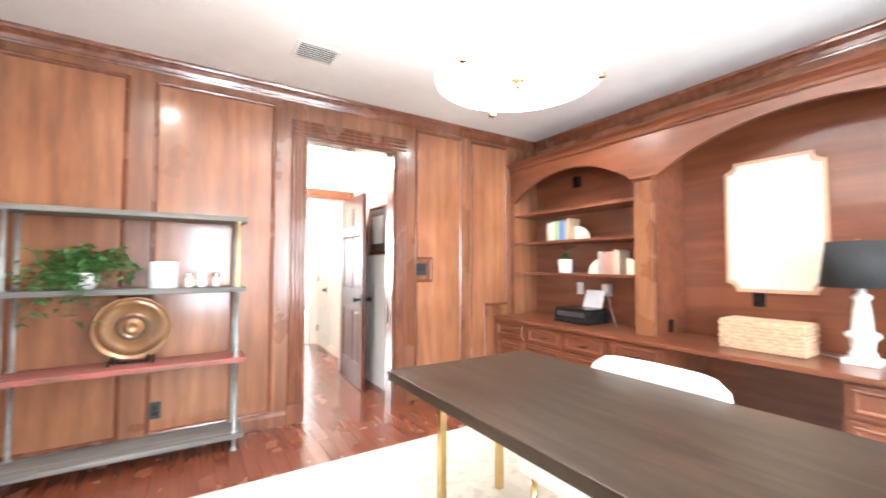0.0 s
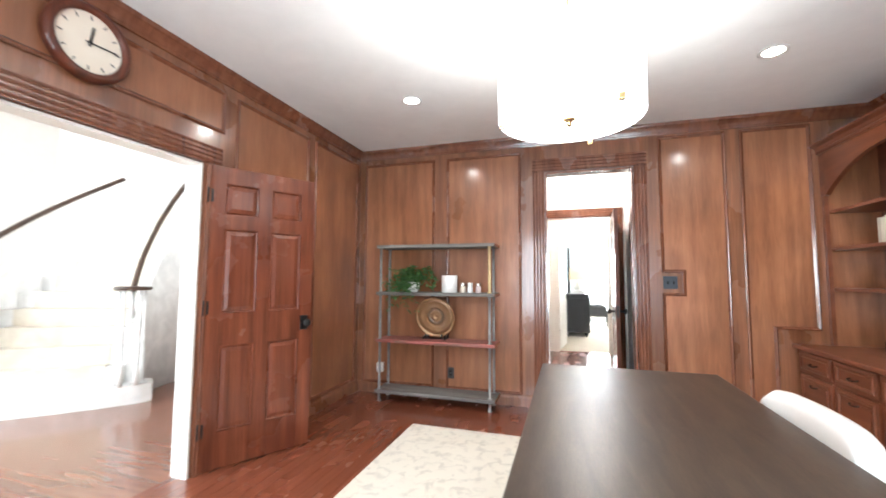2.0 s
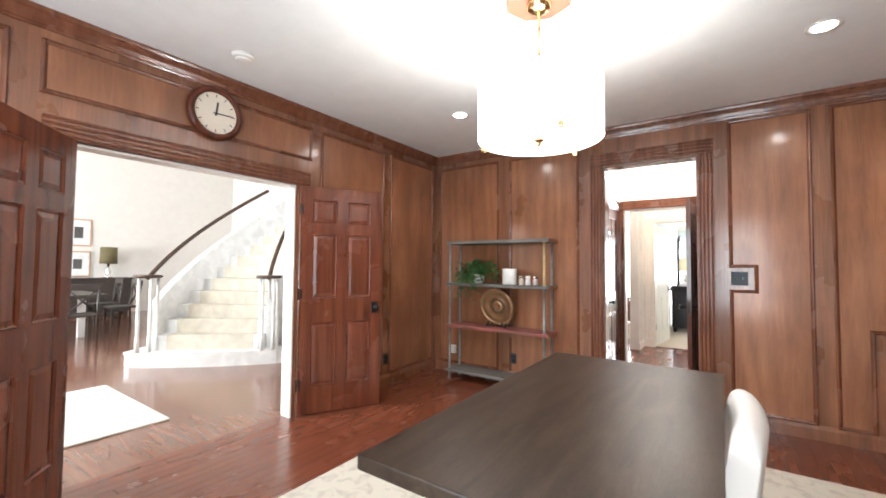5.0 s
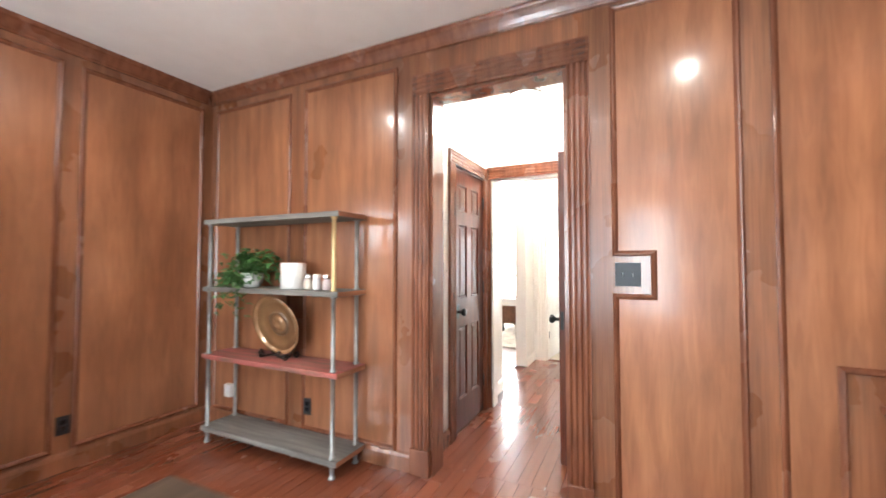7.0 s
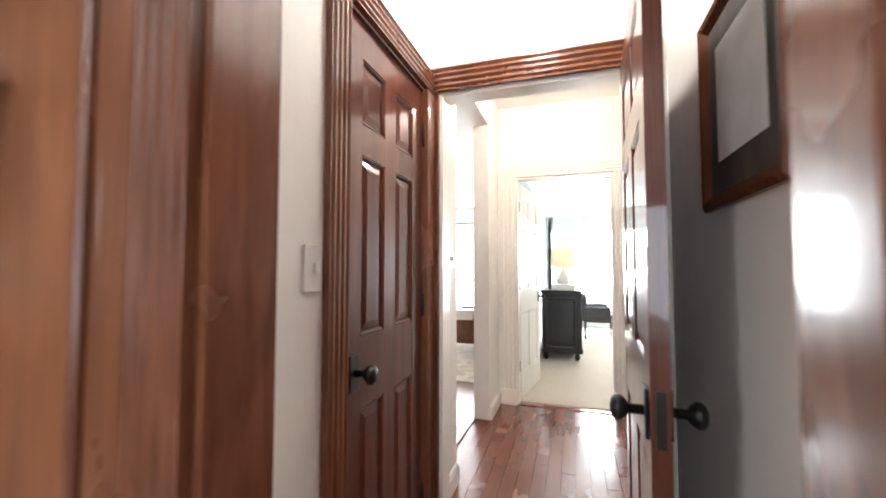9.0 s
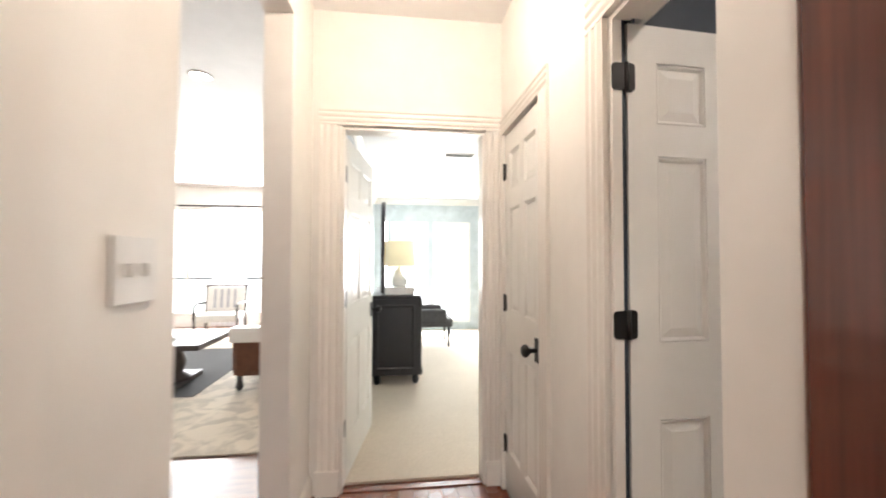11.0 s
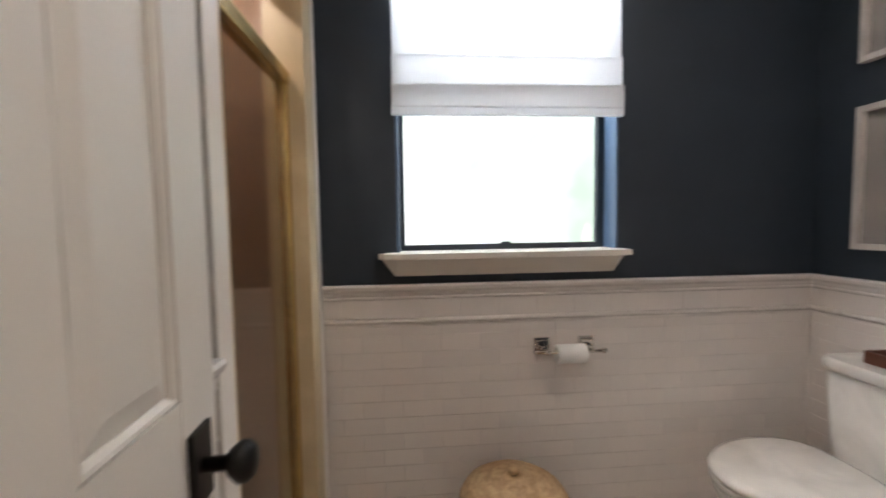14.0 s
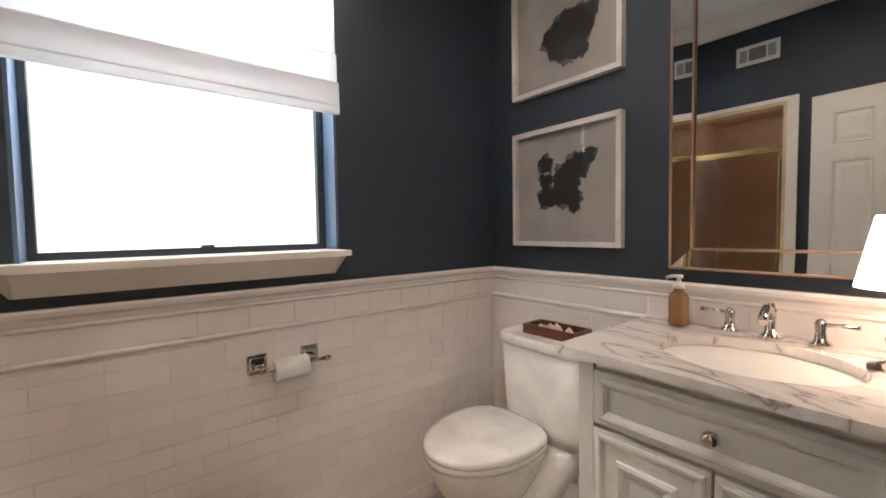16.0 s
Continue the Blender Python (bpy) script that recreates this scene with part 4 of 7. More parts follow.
def ceiling_vent(x0, y0, x1, y1, z, slats=7):
    v = thing("ceiling_vent", "white metal ceiling vent", "vent")
    part("frame", boxes((x0, y0, z - 0.008, x0 + 0.022, y1, z), (x1 - 0.022, y0, z - 0.008, x1, y1, z), (x0 + 0.022, y0, z - 0.008, x1 - 0.022, y0 + 0.022, z), (x0 + 0.022, y1 - 0.022, z - 0.008, x1 - 0.022, y1, z)), white_plastic, v)
    part("backing", boxes((x0 + 0.022, y0 + 0.022, z - 0.0015, x1 - 0.022, y1 - 0.022, z - 0.0005)), material("dark duct", (0.22, 0.20, 0.18), 0.8), v, "dark duct opening")
    for i in range(slats):
        y = y0 + 0.022 + (y1 - y0 - 0.044) * (i + 0.5) / slats
        bm = boxes((x0 + 0.022, -0.010, -0.001, x1 - 0.022, 0.010, 0.001))
        bm.transform(Matrix.Translation((0, y, z - 0.008)) @ Matrix.Rotation(radians(35), 4, "X"))
        part("slat", bm, white_plastic, v)


ceiling_vent(0.855, 2.695, 1.145, 2.935, CH)
det = thing("smoke_detector", "round white smoke detector on the ceiling", "detector")
part("base", lathe(((0.060, CH - 0.030), (0.068, CH - 0.022), (0.070, CH - 0.001)), 32, (-0.545, 0.615, 0)), white_plastic, det)
part("cap", lathe(((0.020, CH - 0.042), (0.044, CH - 0.038), (0.052, CH - 0.0305)), 32, (-0.545, 0.615, 0)), white_plastic, det)

# clock over the double doorway
clock = thing("wall_clock", "round wall clock with a brown wooden rim and cream face", "clock")
CY, CZ, CR = 0.648, 2.448, 0.198
part("rim", lathe(((CR, 0.0), (CR, 0.022), (CR - 0.012, 0.040), (CR - 0.034, 0.044), (CR - 0.046, 0.034), (CR - 0.047, 0.010)), 64, (XL + 0.018, CY, CZ), "x", closed=False), wood_dark_door, clock, "brown wooden rim")
part("face", lathe(((CR - 0.046, 0.008), (CR - 0.046, 0.020)), 64, (XL + 0.018, CY, CZ), "x"), parchment, clock, "cream clock face")
hand_mat = material("clock black", (0.03, 0.028, 0.026), 0.5)
for i in range(12):
    a = radians(30 * i)
    bm = boxes((0, -0.003, 0.118, 0.0015, 0.003, 0.140))
    bm.transform(Matrix.Translation((XL + 0.039, CY, CZ)) @ Matrix.Rotation(a, 4, "X"))
    part("hour_mark", bm, hand_mat, clock)
for name, a, L, w in (("minute_hand", -88, 0.125, 0.004), ("hour_hand", -8, 0.085, 0.006)):
    bm = boxes((0, -w, -0.02, 0.002, w, L))
    bm.transform(Matrix.Translation((XL + 0.042, CY, CZ)) @ Matrix.Rotation(radians(a), 4, "X"))
    part(name, bm, hand_mat, clock, "black clock hand")


def wall_plate(name, label, category, place, turn, w, h, mat, holes=0, toggles=0, mark=black_plastic):
    p = thing(name, label, category, at=Matrix.Translation(place) @ Matrix.Rotation(radians(turn), 4, "Z"))
    part("cover", boxes((-w / 2, -0.006, -h / 2, w / 2, 0, h / 2), bevel=0.002), mat, p)
    for i in range(toggles):
        x = (i - (toggles - 1) / 2) * 0.046
        part("toggle", boxes((x - 0.005, -0.016, -0.012, x + 0.005, -0.005, 0.012), bevel=0.002), mark, p)
    for i in range(holes):
        z = (i - (holes - 1) / 2) * 0.040
        part("socket", boxes((-0.017, -0.0085, z - 0.014, 0.017, -0.0055, z + 0.014), bevel=0.002), mark, p)
    return p


iron_plate = material("dark bronze plate", (0.014, 0.017, 0.022), 0.42, metal=0.15)
wall_plate("light_switch", "dark double light switch plate on the panelling", "switch", (2.222, YF - 0.001, 1.246), 0, 0.118, 0.118, iron_plate, toggles=2)
wall_plate("wall_outlet", "dark electrical outlet low on the panelling", "outlet", (0.115, YF - 0.005, 0.275), 0, 0.072, 0.116, iron_plate, holes=2)
wall_plate("wall_outlet", "dark electrical outlet low on the panelling", "outlet", (XL + 0.001, 2.555, 0.285), 90, 0.072, 0.116, iron_plate, holes=2)
adapter = tagged(part("plug_adapter", boxes((-0.735, YF - 0.045, 0.235, -0.665, YF - 0.004, 0.335), bevel=0.006), white_plastic), "white plug-in adapter on the panelling behind the shelf", "adapter")

# ---- built-in casework along the right wall ----
FX, BK, CT = 3.385, XR - 0.003, 0.738
cornice = ((0, 0), (0, -0.078), (0.012, -0.078), (0.020, -0.070), (0.022, -0.056), (0.014, -0.050), (0.030, -0.026), (0.056, -0.014), (0.072, -0.010), (0.076, 0))
book = thing("bookcase", "mahogany built-in bookcase with arched openings", "bookcase")


def arch_face(y0, y1, spring, apex, top, n=24):
    """The face board over an arch, from the spring line up to top."""
    bm = bmesh.new()
    half, rise = (y1 - y0) / 2, apex - spring
    R = (half * half + rise * rise) / (2 * rise)
    mid = (y0 + y1) / 2
    rows = []
    for i in range(n + 1):
        y = y0 + (y1 - y0) * i / n
        z = spring + math.sqrt(max(R * R - (y - mid) ** 2, 0)) - (R - rise)
        rows.append([bm.verts.new((x, y, h)) for x, h in ((FX, z), (FX, top), (FX + 0.035, top), (FX + 0.035, z))])
    for a, b in zip(rows, rows[1:]):
        for k in range(4):
            bm.faces.new((a[k], a[(k + 1) % 4], b[(k + 1) % 4], b[k]))
    bm.faces.new(rows[0])
    bm.faces.new(list(reversed(rows[-1])))
    return bm


TOP = 2.40
part("arch_board", arch_face(1.985, 3.435, 1.985, 2.235, TOP), wood_case, book)
part("arch_board", arch_face(-0.03, 1.795, 2.005, 2.275, TOP), wood_case, book)
part("arch_end", boxes((FX, 3.4355, 1.985, FX + 0.035, YF - 0.003, TOP)), wood_case, book)
part("stile", boxes((FX + 0.006, 3.468, CT, FX + 0.035, YF - 0.003, 1.9845)), wood_case, book)
part("stile", boxes((FX, -0.23, CT, FX + 0.035, -0.0305, TOP)), wood_case, book)
part("stile", boxes((FX, 1.7955, CT, FX + 0.035, 1.9845, TOP)), wood_case, book)
part("side_panel", boxes((FX + 0.036, 3.478, CT, BK, YF - 0.003, 2.39)), wood_panel, book, "lighter oak side panel")
part("divider", boxes((FX + 0.036, 1.955, CT, BK, 1.985, 2.39)), wood_case, book)
part("divider", boxes((FX + 0.036, 1.796, CT, BK, 1.825, 2.39)), wood_case, book)
part("divider", boxes((FX + 0.036, -0.23, CT, BK, -0.03, 2.39)), wood_case, book)
part("top_board", boxes((FX, -0.23, 2.401, BK, YF - 0.003, 2.424)), wood_case, book)
part("cornice", profile_run(cornice, (FX, -0.23, 2.424), (FX, YF - 0.004, 2.424), (-1, 0, 0)), wood_case, book)
pil = part("pilaster", boxes((FX - 0.052, 1.815, CT, FX - 0.001, 1.965, 1.968), bevel=0.004), wood_stile, book, "flat lighter oak pilaster")
part("capital", join(boxes((FX - 0.060, 1.806, 1.968, FX - 0.001, 1.974, 1.984), bevel=0.003), boxes((FX - 0.070, 1.796, 1.984, FX - 0.001, 1.984, 2.002), bevel=0.004)), wood_case, pil, "small moulded capital")
for z in (1.859, 1.5446, 1.2126):
    part("shelf_board", boxes((FX + 0.042, 1.986, z - 0.025, BK - 0.001, 3.477, z), bevel=0.003), wood_case, book)
structure("trim_frieze", boxes((XR - 0.016, -0.23, 2.426, XR - 0.0005, YF - 0.003, 2.64)), wood_stile, "stained oak frieze above the bookcase", "trim")

counter = tagged(part("countertop", boxes((3.125, -0.25, CT - 0.032, BK, YF - 0.004, CT), bevel=0.006), wood_case), "long polished mahogany countertop over the cabinets", "countertop")


def pull(cy, cz, parent):
    part("drawer_pull", tube([(3.156, cy - 0.045, cz), (3.134, cy - 0.035, cz - 0.006), (3.130, cy, cz - 0.010), (3.134, cy + 0.035, cz - 0.006), (3.156, cy + 0.045, cz)], 0.005, 8), black_metal, parent, "dark bail pull")


def base_unit(y0, y1, drawers):
    u = thing("base_cabinet", "mahogany base cabinet with panelled drawers", "cabinet", "base cabinets")
    part("body", boxes((3.175, y0 + 0.002, 0.09, BK, y1 - 0.002, CT - 0.034), (3.225, y0 + 0.002, 0.0, BK, y1 - 0.002, 0.09)), wood_case, u)
    zs = (0.10, 0.515, 0.695) if drawers == 1 else (0.10, 0.305, 0.51, 0.695)
    for i, (z0, z1) in enumerate(zip(zs, zs[1:])):
        shut = drawers == 1 and i == 0
        bm = join(boxes((3.158, y0 + 0.02, z0 + 0.012, 3.174, y1 - 0.02, z1 - 0.008), bevel=0.003), frame_moulding("x", y0 + 0.045, z0 + 0.035, y1 - 0.045, z1 - 0.03, 3.158, -1, 0.022, 0.012))
        if shut:
            bm = join(bm, boxes((3.150, y0 + 0.085, z0 + 0.075, 3.159, y1 - 0.085, z1 - 0.070), bevel=0.004))
        d = part("cabinet_door" if shut else "drawer", bm, wood_case, u)
        pull((y0 + y1) / 2, z1 - 0.075 if shut else (z0 + z1) / 2, d)


for i in range(4):
    base_unit(1.636 + 0.464 * i, 1.636 + 0.464 * (i + 1), 1)
for y0, y1 in ((0.213, 0.725), (-0.25, 0.213)):
    base_unit(y0, y1, 3)

# on the shelves: laid out about one point of the room and set back with the case
_hub = Vector((0.6, -0.1, 1.28))
SHELVED = Matrix.Translation(_hub) @ Matrix.Scale(1.0376, 4) @ Matrix.Translation(-_hub)
ON_TOP = Matrix.Translation((0, 0, CT - (1.28 - 0.51 * 1.0376))) @ SHELVED
BENCH, BACK = 0.77, 3.66


def back_plate(*args, **more):
    p = wall_plate(*args, **more)
    p.matrix_basis = SHELVED @ p.matrix_basis


rnd = random.Random(7)


def book_row(y, z, n, colors, height, depth=0.16, lean=0.0):
    for i in range(n):
        t, h = rnd.uniform(0.022, 0.045), height * rnd.uniform(0.88, 1.05)
        c = colors[i % len(colors)]
        b = thing("book", "upright hardback book on the shelf", "book", "books on the shelves", at=SHELVED)
        nm = "book cover %.2f %.2f %.2f" % c
        x0 = 3.38
        part("cover", boxes((x0, y - t, z, x0 + depth, y - t + 0.003, z + h), (x0, y - 0.003, z, x0 + depth, y, z + h), (x0, y - t + 0.003, z, x0 + 0.003, y - 0.003, z + h)), material(nm, c, 0.55, large=0.1), b)
        part("pages", boxes((x0 + 0.0035, y - t + 0.0033, z + 0.003, x0 + depth - 0.004, y - 0.0033, z + h - 0.004)), paper, b, "white paper pages")
        y -= t + 0.002
    return y


book_row(2.93, 1.535, 9, ((0.45, 0.40, 0.33), (0.62, 0.58, 0.48), (0.70, 0.66, 0.55), (0.30, 0.42, 0.20), (0.42, 0.55, 0.33), (0.16, 0.26, 0.46), (0.13, 0.22, 0.42), (0.22, 0.34, 0.52), (0.50, 0.36, 0.24)), 0.20)
book_row(2.33, 1.215, 6, ((0.42, 0.36, 0.33), (0.45, 0.28, 0.23), (0.50, 0.25, 0.20), (0.42, 0.30, 0.22), (0.56, 0.40, 0.30), (0.62, 0.50, 0.38)), 0.21)


def half_round(y, z, r, s):
    b = thing("bookend", "cream stone quarter-round bookend", "bookend", "bookends on the shelves", at=SHELVED)
    bm = prism([(0, 0)] + [(r * math.cos(a), r * math.sin(a)) for a in [math.pi / 2 * i / 12 for i in range(13)]], 0, 0.055)
    for v in bm.verts:
        yy, zz, xx = v.co
        v.co = (3.43 + xx, y + s * yy, z + zz)
    part("stone", bm, parchment, b)


half_round(2.335, 1.215, 0.135, 1)
half_round(2.085, 1.215, 0.135, -1)
half_round(2.615, 1.535, 0.13, -1)
pot = thing("potted_plant", "small green plant in a white pot on the shelf", "plant", at=SHELVED)
part("pot", lathe(((0.058, 1.215), (0.064, 1.220), (0.070, 1.345), (0.066, 1.350), (0.060, 1.335)), 28, (3.46, 2.765, 0)), ceramic, pot)
leafy("foliage", pot, (3.46, 2.765, 1.34), 110, (0.05, 0.05, 0.07), 0.01, 0.035, 9)
spk = tagged(part("small_speaker", boxes((3.60, 2.715, 2.085, 3.654, 2.785, 2.195), bevel=0.008), black_plastic), "small black speaker on the back of the arch", "speaker")
spk.matrix_basis = SHELVED
pr = thing("printer", "black inkjet printer holding white paper on the countertop", "printer", at=ON_TOP)
part("body", boxes((3.26, 2.345, BENCH + 0.004, 3.56, 2.74, BENCH + 0.125), bevel=0.014), black_plastic, pr)
part("lid", boxes((3.275, 2.355, BENCH + 0.1255, 3.55, 2.73, BENCH + 0.140), bevel=0.006), black_plastic, pr)
part("control_panel", boxes((3.252, 2.39, BENCH + 0.068, 3.262, 2.69, BENCH + 0.108), bevel=0.003), material("printer grey", (0.05, 0.05, 0.055), 0.3), pr, "dark grey control strip")
bm = boxes((0, -0.105, 0, 0.003, 0.105, 0.20))
bm.transform(Matrix.Translation((3.50, 2.50, BENCH + 0.112)) @ Matrix.Rotation(radians(22), 4, "Y"))
part("paper_sheet", bm, paper, pr, "white paper in the feeder")
for y, w in ((2.745, white_plastic), (2.42, white_plastic)):
    back_plate("wall_outlet", "white electrical outlet on the back of the bookcase", "outlet", (BACK - 0.001, y, 1.06), -90, 0.074, 0.118, w, holes=2, mark=white_plastic)
back_plate("wall_outlet", "black electrical outlet above the countertop", "outlet", (BACK - 0.001, 1.235, 1.065), -90, 0.074, 0.118, black_plastic, holes=2)
wall_plate("wall_outlet", "black electrical outlet at the countertop", "outlet", (3.54, 1.7955, CT + 0.075), 0, 0.070, 0.10, black_plastic, holes=1)
chg = tagged(part("power_adapter", boxes((3.585, 2.375, 1.035, 3.648, 2.445, 1.115), bevel=0.008), white_plastic), "white plug-in power adapter", "adapter")
chg.matrix_basis = SHELVED
cord = part("cord", join(tube([(3.61, 2.40, 1.035), (3.58, 2.36, 0.98), (3.52, 2.30, 0.90), (3.50, 2.25, 0.80), (3.45, 2.20, BENCH + 0.005)], 0.003, 6)), white_plastic, pr, "thin white power cord")
# framed board with scooped corners
fb = thing("memo_board", "cream board with scooped corners in a peach frame", "board", at=SHELVED)


def scooped(y0, z0, y1, z1, r, n=7):
    pts = []
    for cy, cz, a0 in ((y0, z0, 90), (y1, z0, 180), (y1, z1, 270), (y0, z1, 0)):
        for i in range(n + 1):
            a = radians(a0 - 90 * i / n)
            pts.append((cy + r * math.cos(a), cz + r * math.sin(a)))
    return pts


def upright(bm, x):
    for v in bm.verts:
        y, z, d = v.co
        v.co = (x - d, y, z)
    return bm


part("board_frame", upright(prism(scooped(0.86, 1.105, 1.425, 2.03, 0.062), 0, 0.022), BACK), parchment_edge, fb, "peach moulded frame")
part("board_face", upright(prism(scooped(0.885, 1.13, 1.40, 2.005, 0.062), 0.0225, 0.030), BACK), parchment, fb)
bk = thing("wicker_basket", "rectangular woven seagrass basket on the countertop", "basket", at=ON_TOP)
for i in range(9):
    z = BENCH + 0.002 + i * 0.021
    g = 0.004 * (i % 2)
    part("woven_band", boxes((3.27 - g, 0.885 - g, z, 3.50 + g, 1.325 + g, z + 0.0205), bevel=0.008), seagrass, bk)
# lamp with a black shade
lamp = thing("table_lamp", "white turned table lamp with a black drum shade", "lamp", at=ON_TOP)
LX, LY = 3.40, 0.68
part("base_plate", boxes((LX - 0.075, LY - 0.075, BENCH, LX + 0.075, LY + 0.075, BENCH + 0.035), bevel=0.008), ceramic, lamp)
part("column", lathe(((0.055, BENCH + 0.035), (0.060, BENCH + 0.055), (0.045, BENCH + 0.075), (0.052, BENCH + 0.13), (0.072, BENCH + 0.15), (0.072, BENCH + 0.165), (0.045, BENCH + 0.18), (0.036, BENCH + 0.30), (0.030, BENCH + 0.345), (0.042, BENCH + 0.355), (0.042, BENCH + 0.37), (0.020, BENCH + 0.385), (0.016, BENCH + 0.43)), 28, (LX, LY, 0)), ceramic, lamp, "white turned column")
part("shade", lathe(((0.165, 1.185), (0.168, 1.185), (0.140, 1.435), (0.137, 1.435), (0.163, 1.187)), 40, (LX, LY, 0), closed=False), shade_dark, lamp, "black drum shade")
part("finial", lathe(((0.010, 1.435), (0.012, 1.445), (0.005, 1.455)), 12, (LX, LY, 0)), brass, lamp, "small brass finial")
lc = tagged(part("lamp_cord", tube([(LX, LY + 0.06, BENCH + 0.006), (3.47, 0.80, BENCH + 0.006), (3.55, 0.93, BENCH + 0.006), (3.62, 1.10, BENCH + 0.006)], 0.003, 6), white_plastic), "thin white lamp cord on the countertop", "cord")
lc.matrix_basis = ON_TOP


# ---- things: vestibule and hall ----
vd = six_panel_leaf("closet_door", 0.632, 2.03, wood_dark_door, "dark stained six-panel closet door, shut", black_metal, hinge_mat=black_metal)
vd.matrix_basis = pose(VX0 - 0.048, 4.698, 0.008, 0, 0, -90)
slab = six_panel_leaf("hall_door", 0.80, 2.03, wood_dark_door, "dark stained six-panel door standing open against the wall", black_metal)
slab.matrix_basis = pose(1.842, 4.79, 0.008, 0, 0, -93)
part("latch_plate", boxes((0.800, 0.010, 0.86, 0.8015, 0.030, 0.98)), black_metal, slab)
for z in (0.27, 1.085, 1.835):
    part("hinge", join(lathe(((0.009, z - 0.05), (0.009, z + 0.05)), 12, (-0.004, 0.047, 0)), boxes((-0.002, 0.0402, z - 0.047, 0.034, 0.0435, z + 0.047))), black_metal, slab, "black iron hinge")
vp = thing("framed_picture", "dark print under glass in a stained wooden frame", "picture")
part("picture_frame", frame_moulding("x", 3.86, 1.40, 4.34, 1.93, VX1, -1, 0.042, 0.024), wood_trim, vp)
part("print", boxes((VX1 - 0.006, 3.895, 1.435, VX1 - 0.0005, 4.305, 1.895)), material("dark print", (0.05, 0.042, 0.036), 0.6, tone=(0.12, 0.10, 0.085), scale=(9, 9, 3)), vp, "dark print")
# white patch stands in for light reflected by the picture's glass
part("mat_board", boxes((VX1 - 0.008, 3.96, 1.52, VX1 - 0.0062, 4.24, 1.82)), paper, vp, "white patch painted in as the reflection on the glass")
bath_leaf = six_panel_leaf("bathroom_door", 0.634, 2.03, white_door_paint, "white six-panel door standing open into the bathroom", black_metal, stile=0.098, knob_z=0.95, lift=0.025)
bath_leaf.matrix_basis = pose(2.148, 5.573, 0.010, 0, 0, 3.4)
cl = six_panel_leaf("closet_door", 0.586, 2.03, white_door_paint, "white six-panel closet door, shut", black_metal, stile=0.085, hinge_mat=black_metal, knob_z=0.90)
cl.matrix_basis = pose(HX1 + 0.004, 6.723, 0.008, 0, 0, -90)
bd = six_panel_leaf("bedroom_door", 0.80, 2.04, white_door_paint, "white six-panel door standing open into the bedroom", black_metal)
bd.matrix_basis = pose(1.172, Y3B + 0.006, 0.010, 0, 0, 82)
for z in (0.325, 1.08, 1.825):
    part("hinge", boxes((1.166, Y3B - 0.045, z - 0.047, 1.1695, Y3B - 0.006, z + 0.047)), black_metal, d4, "black iron hinge")
for z in (0.27, 1.085, 1.835):
    part("hinge", lathe(((0.009, z - 0.05), (0.009, z + 0.05)), 12, (VX0 - 0.002, 4.705, 0)), black_metal, d7, "black iron hinge")
# bathroom hinges seen from the hall


def rounded_leaf(x0, x1, y0, y1, z0, z1, r=0.012):
    """A flat hinge leaf with rounded corners, standing in the x-z plane."""
    pts = []
    for cx, cz, a0 in ((x1 - r, z0 + r, -90), (x1 - r, z1 - r, 0), (x0 + r, z1 - r, 90), (x0 + r, z0 + r, 180)):
        pts += [(cx + r * math.cos(radians(a0 + 22.5 * i)), cz + r * math.sin(radians(a0 + 22.5 * i))) for i in range(5)]
    bm = prism(pts, y0, y1)
    for v in bm.verts:
        v.co = (v.co.x, v.co.z, v.co.y)
    return bm


for z in (0.27, 1.125, 1.868):
    part("hinge", join(lathe(((0.009, z - 0.043), (0.009, z + 0.043)), 12, (2.135, 5.562, 0)), rounded_leaf(2.088, 2.134, 5.557, 5.5615, z - 0.041, z + 0.041), rounded_leaf(2.130, 2.166, 5.563, 5.5715, z - 0.043, z + 0.043)), black_metal, d5, "black iron hinge")
wall_plate("light_switch", "white double light switch plate", "switch", (HX0 + 0.001, 5.215, 1.298), 90, 0.118, 0.118, white_plastic, toggles=2, mark=white_plastic)
wall_plate("light_switch", "cream light switch plate beside the stained door", "switch", (VX0 + 0.001, 3.905, 1.245), 90, 0.075, 0.118, white_plastic, toggles=1, mark=white_plastic)


dome_glass = glowing("lit frosted glass", (1.0, 0.93, 0.84), 3.5)


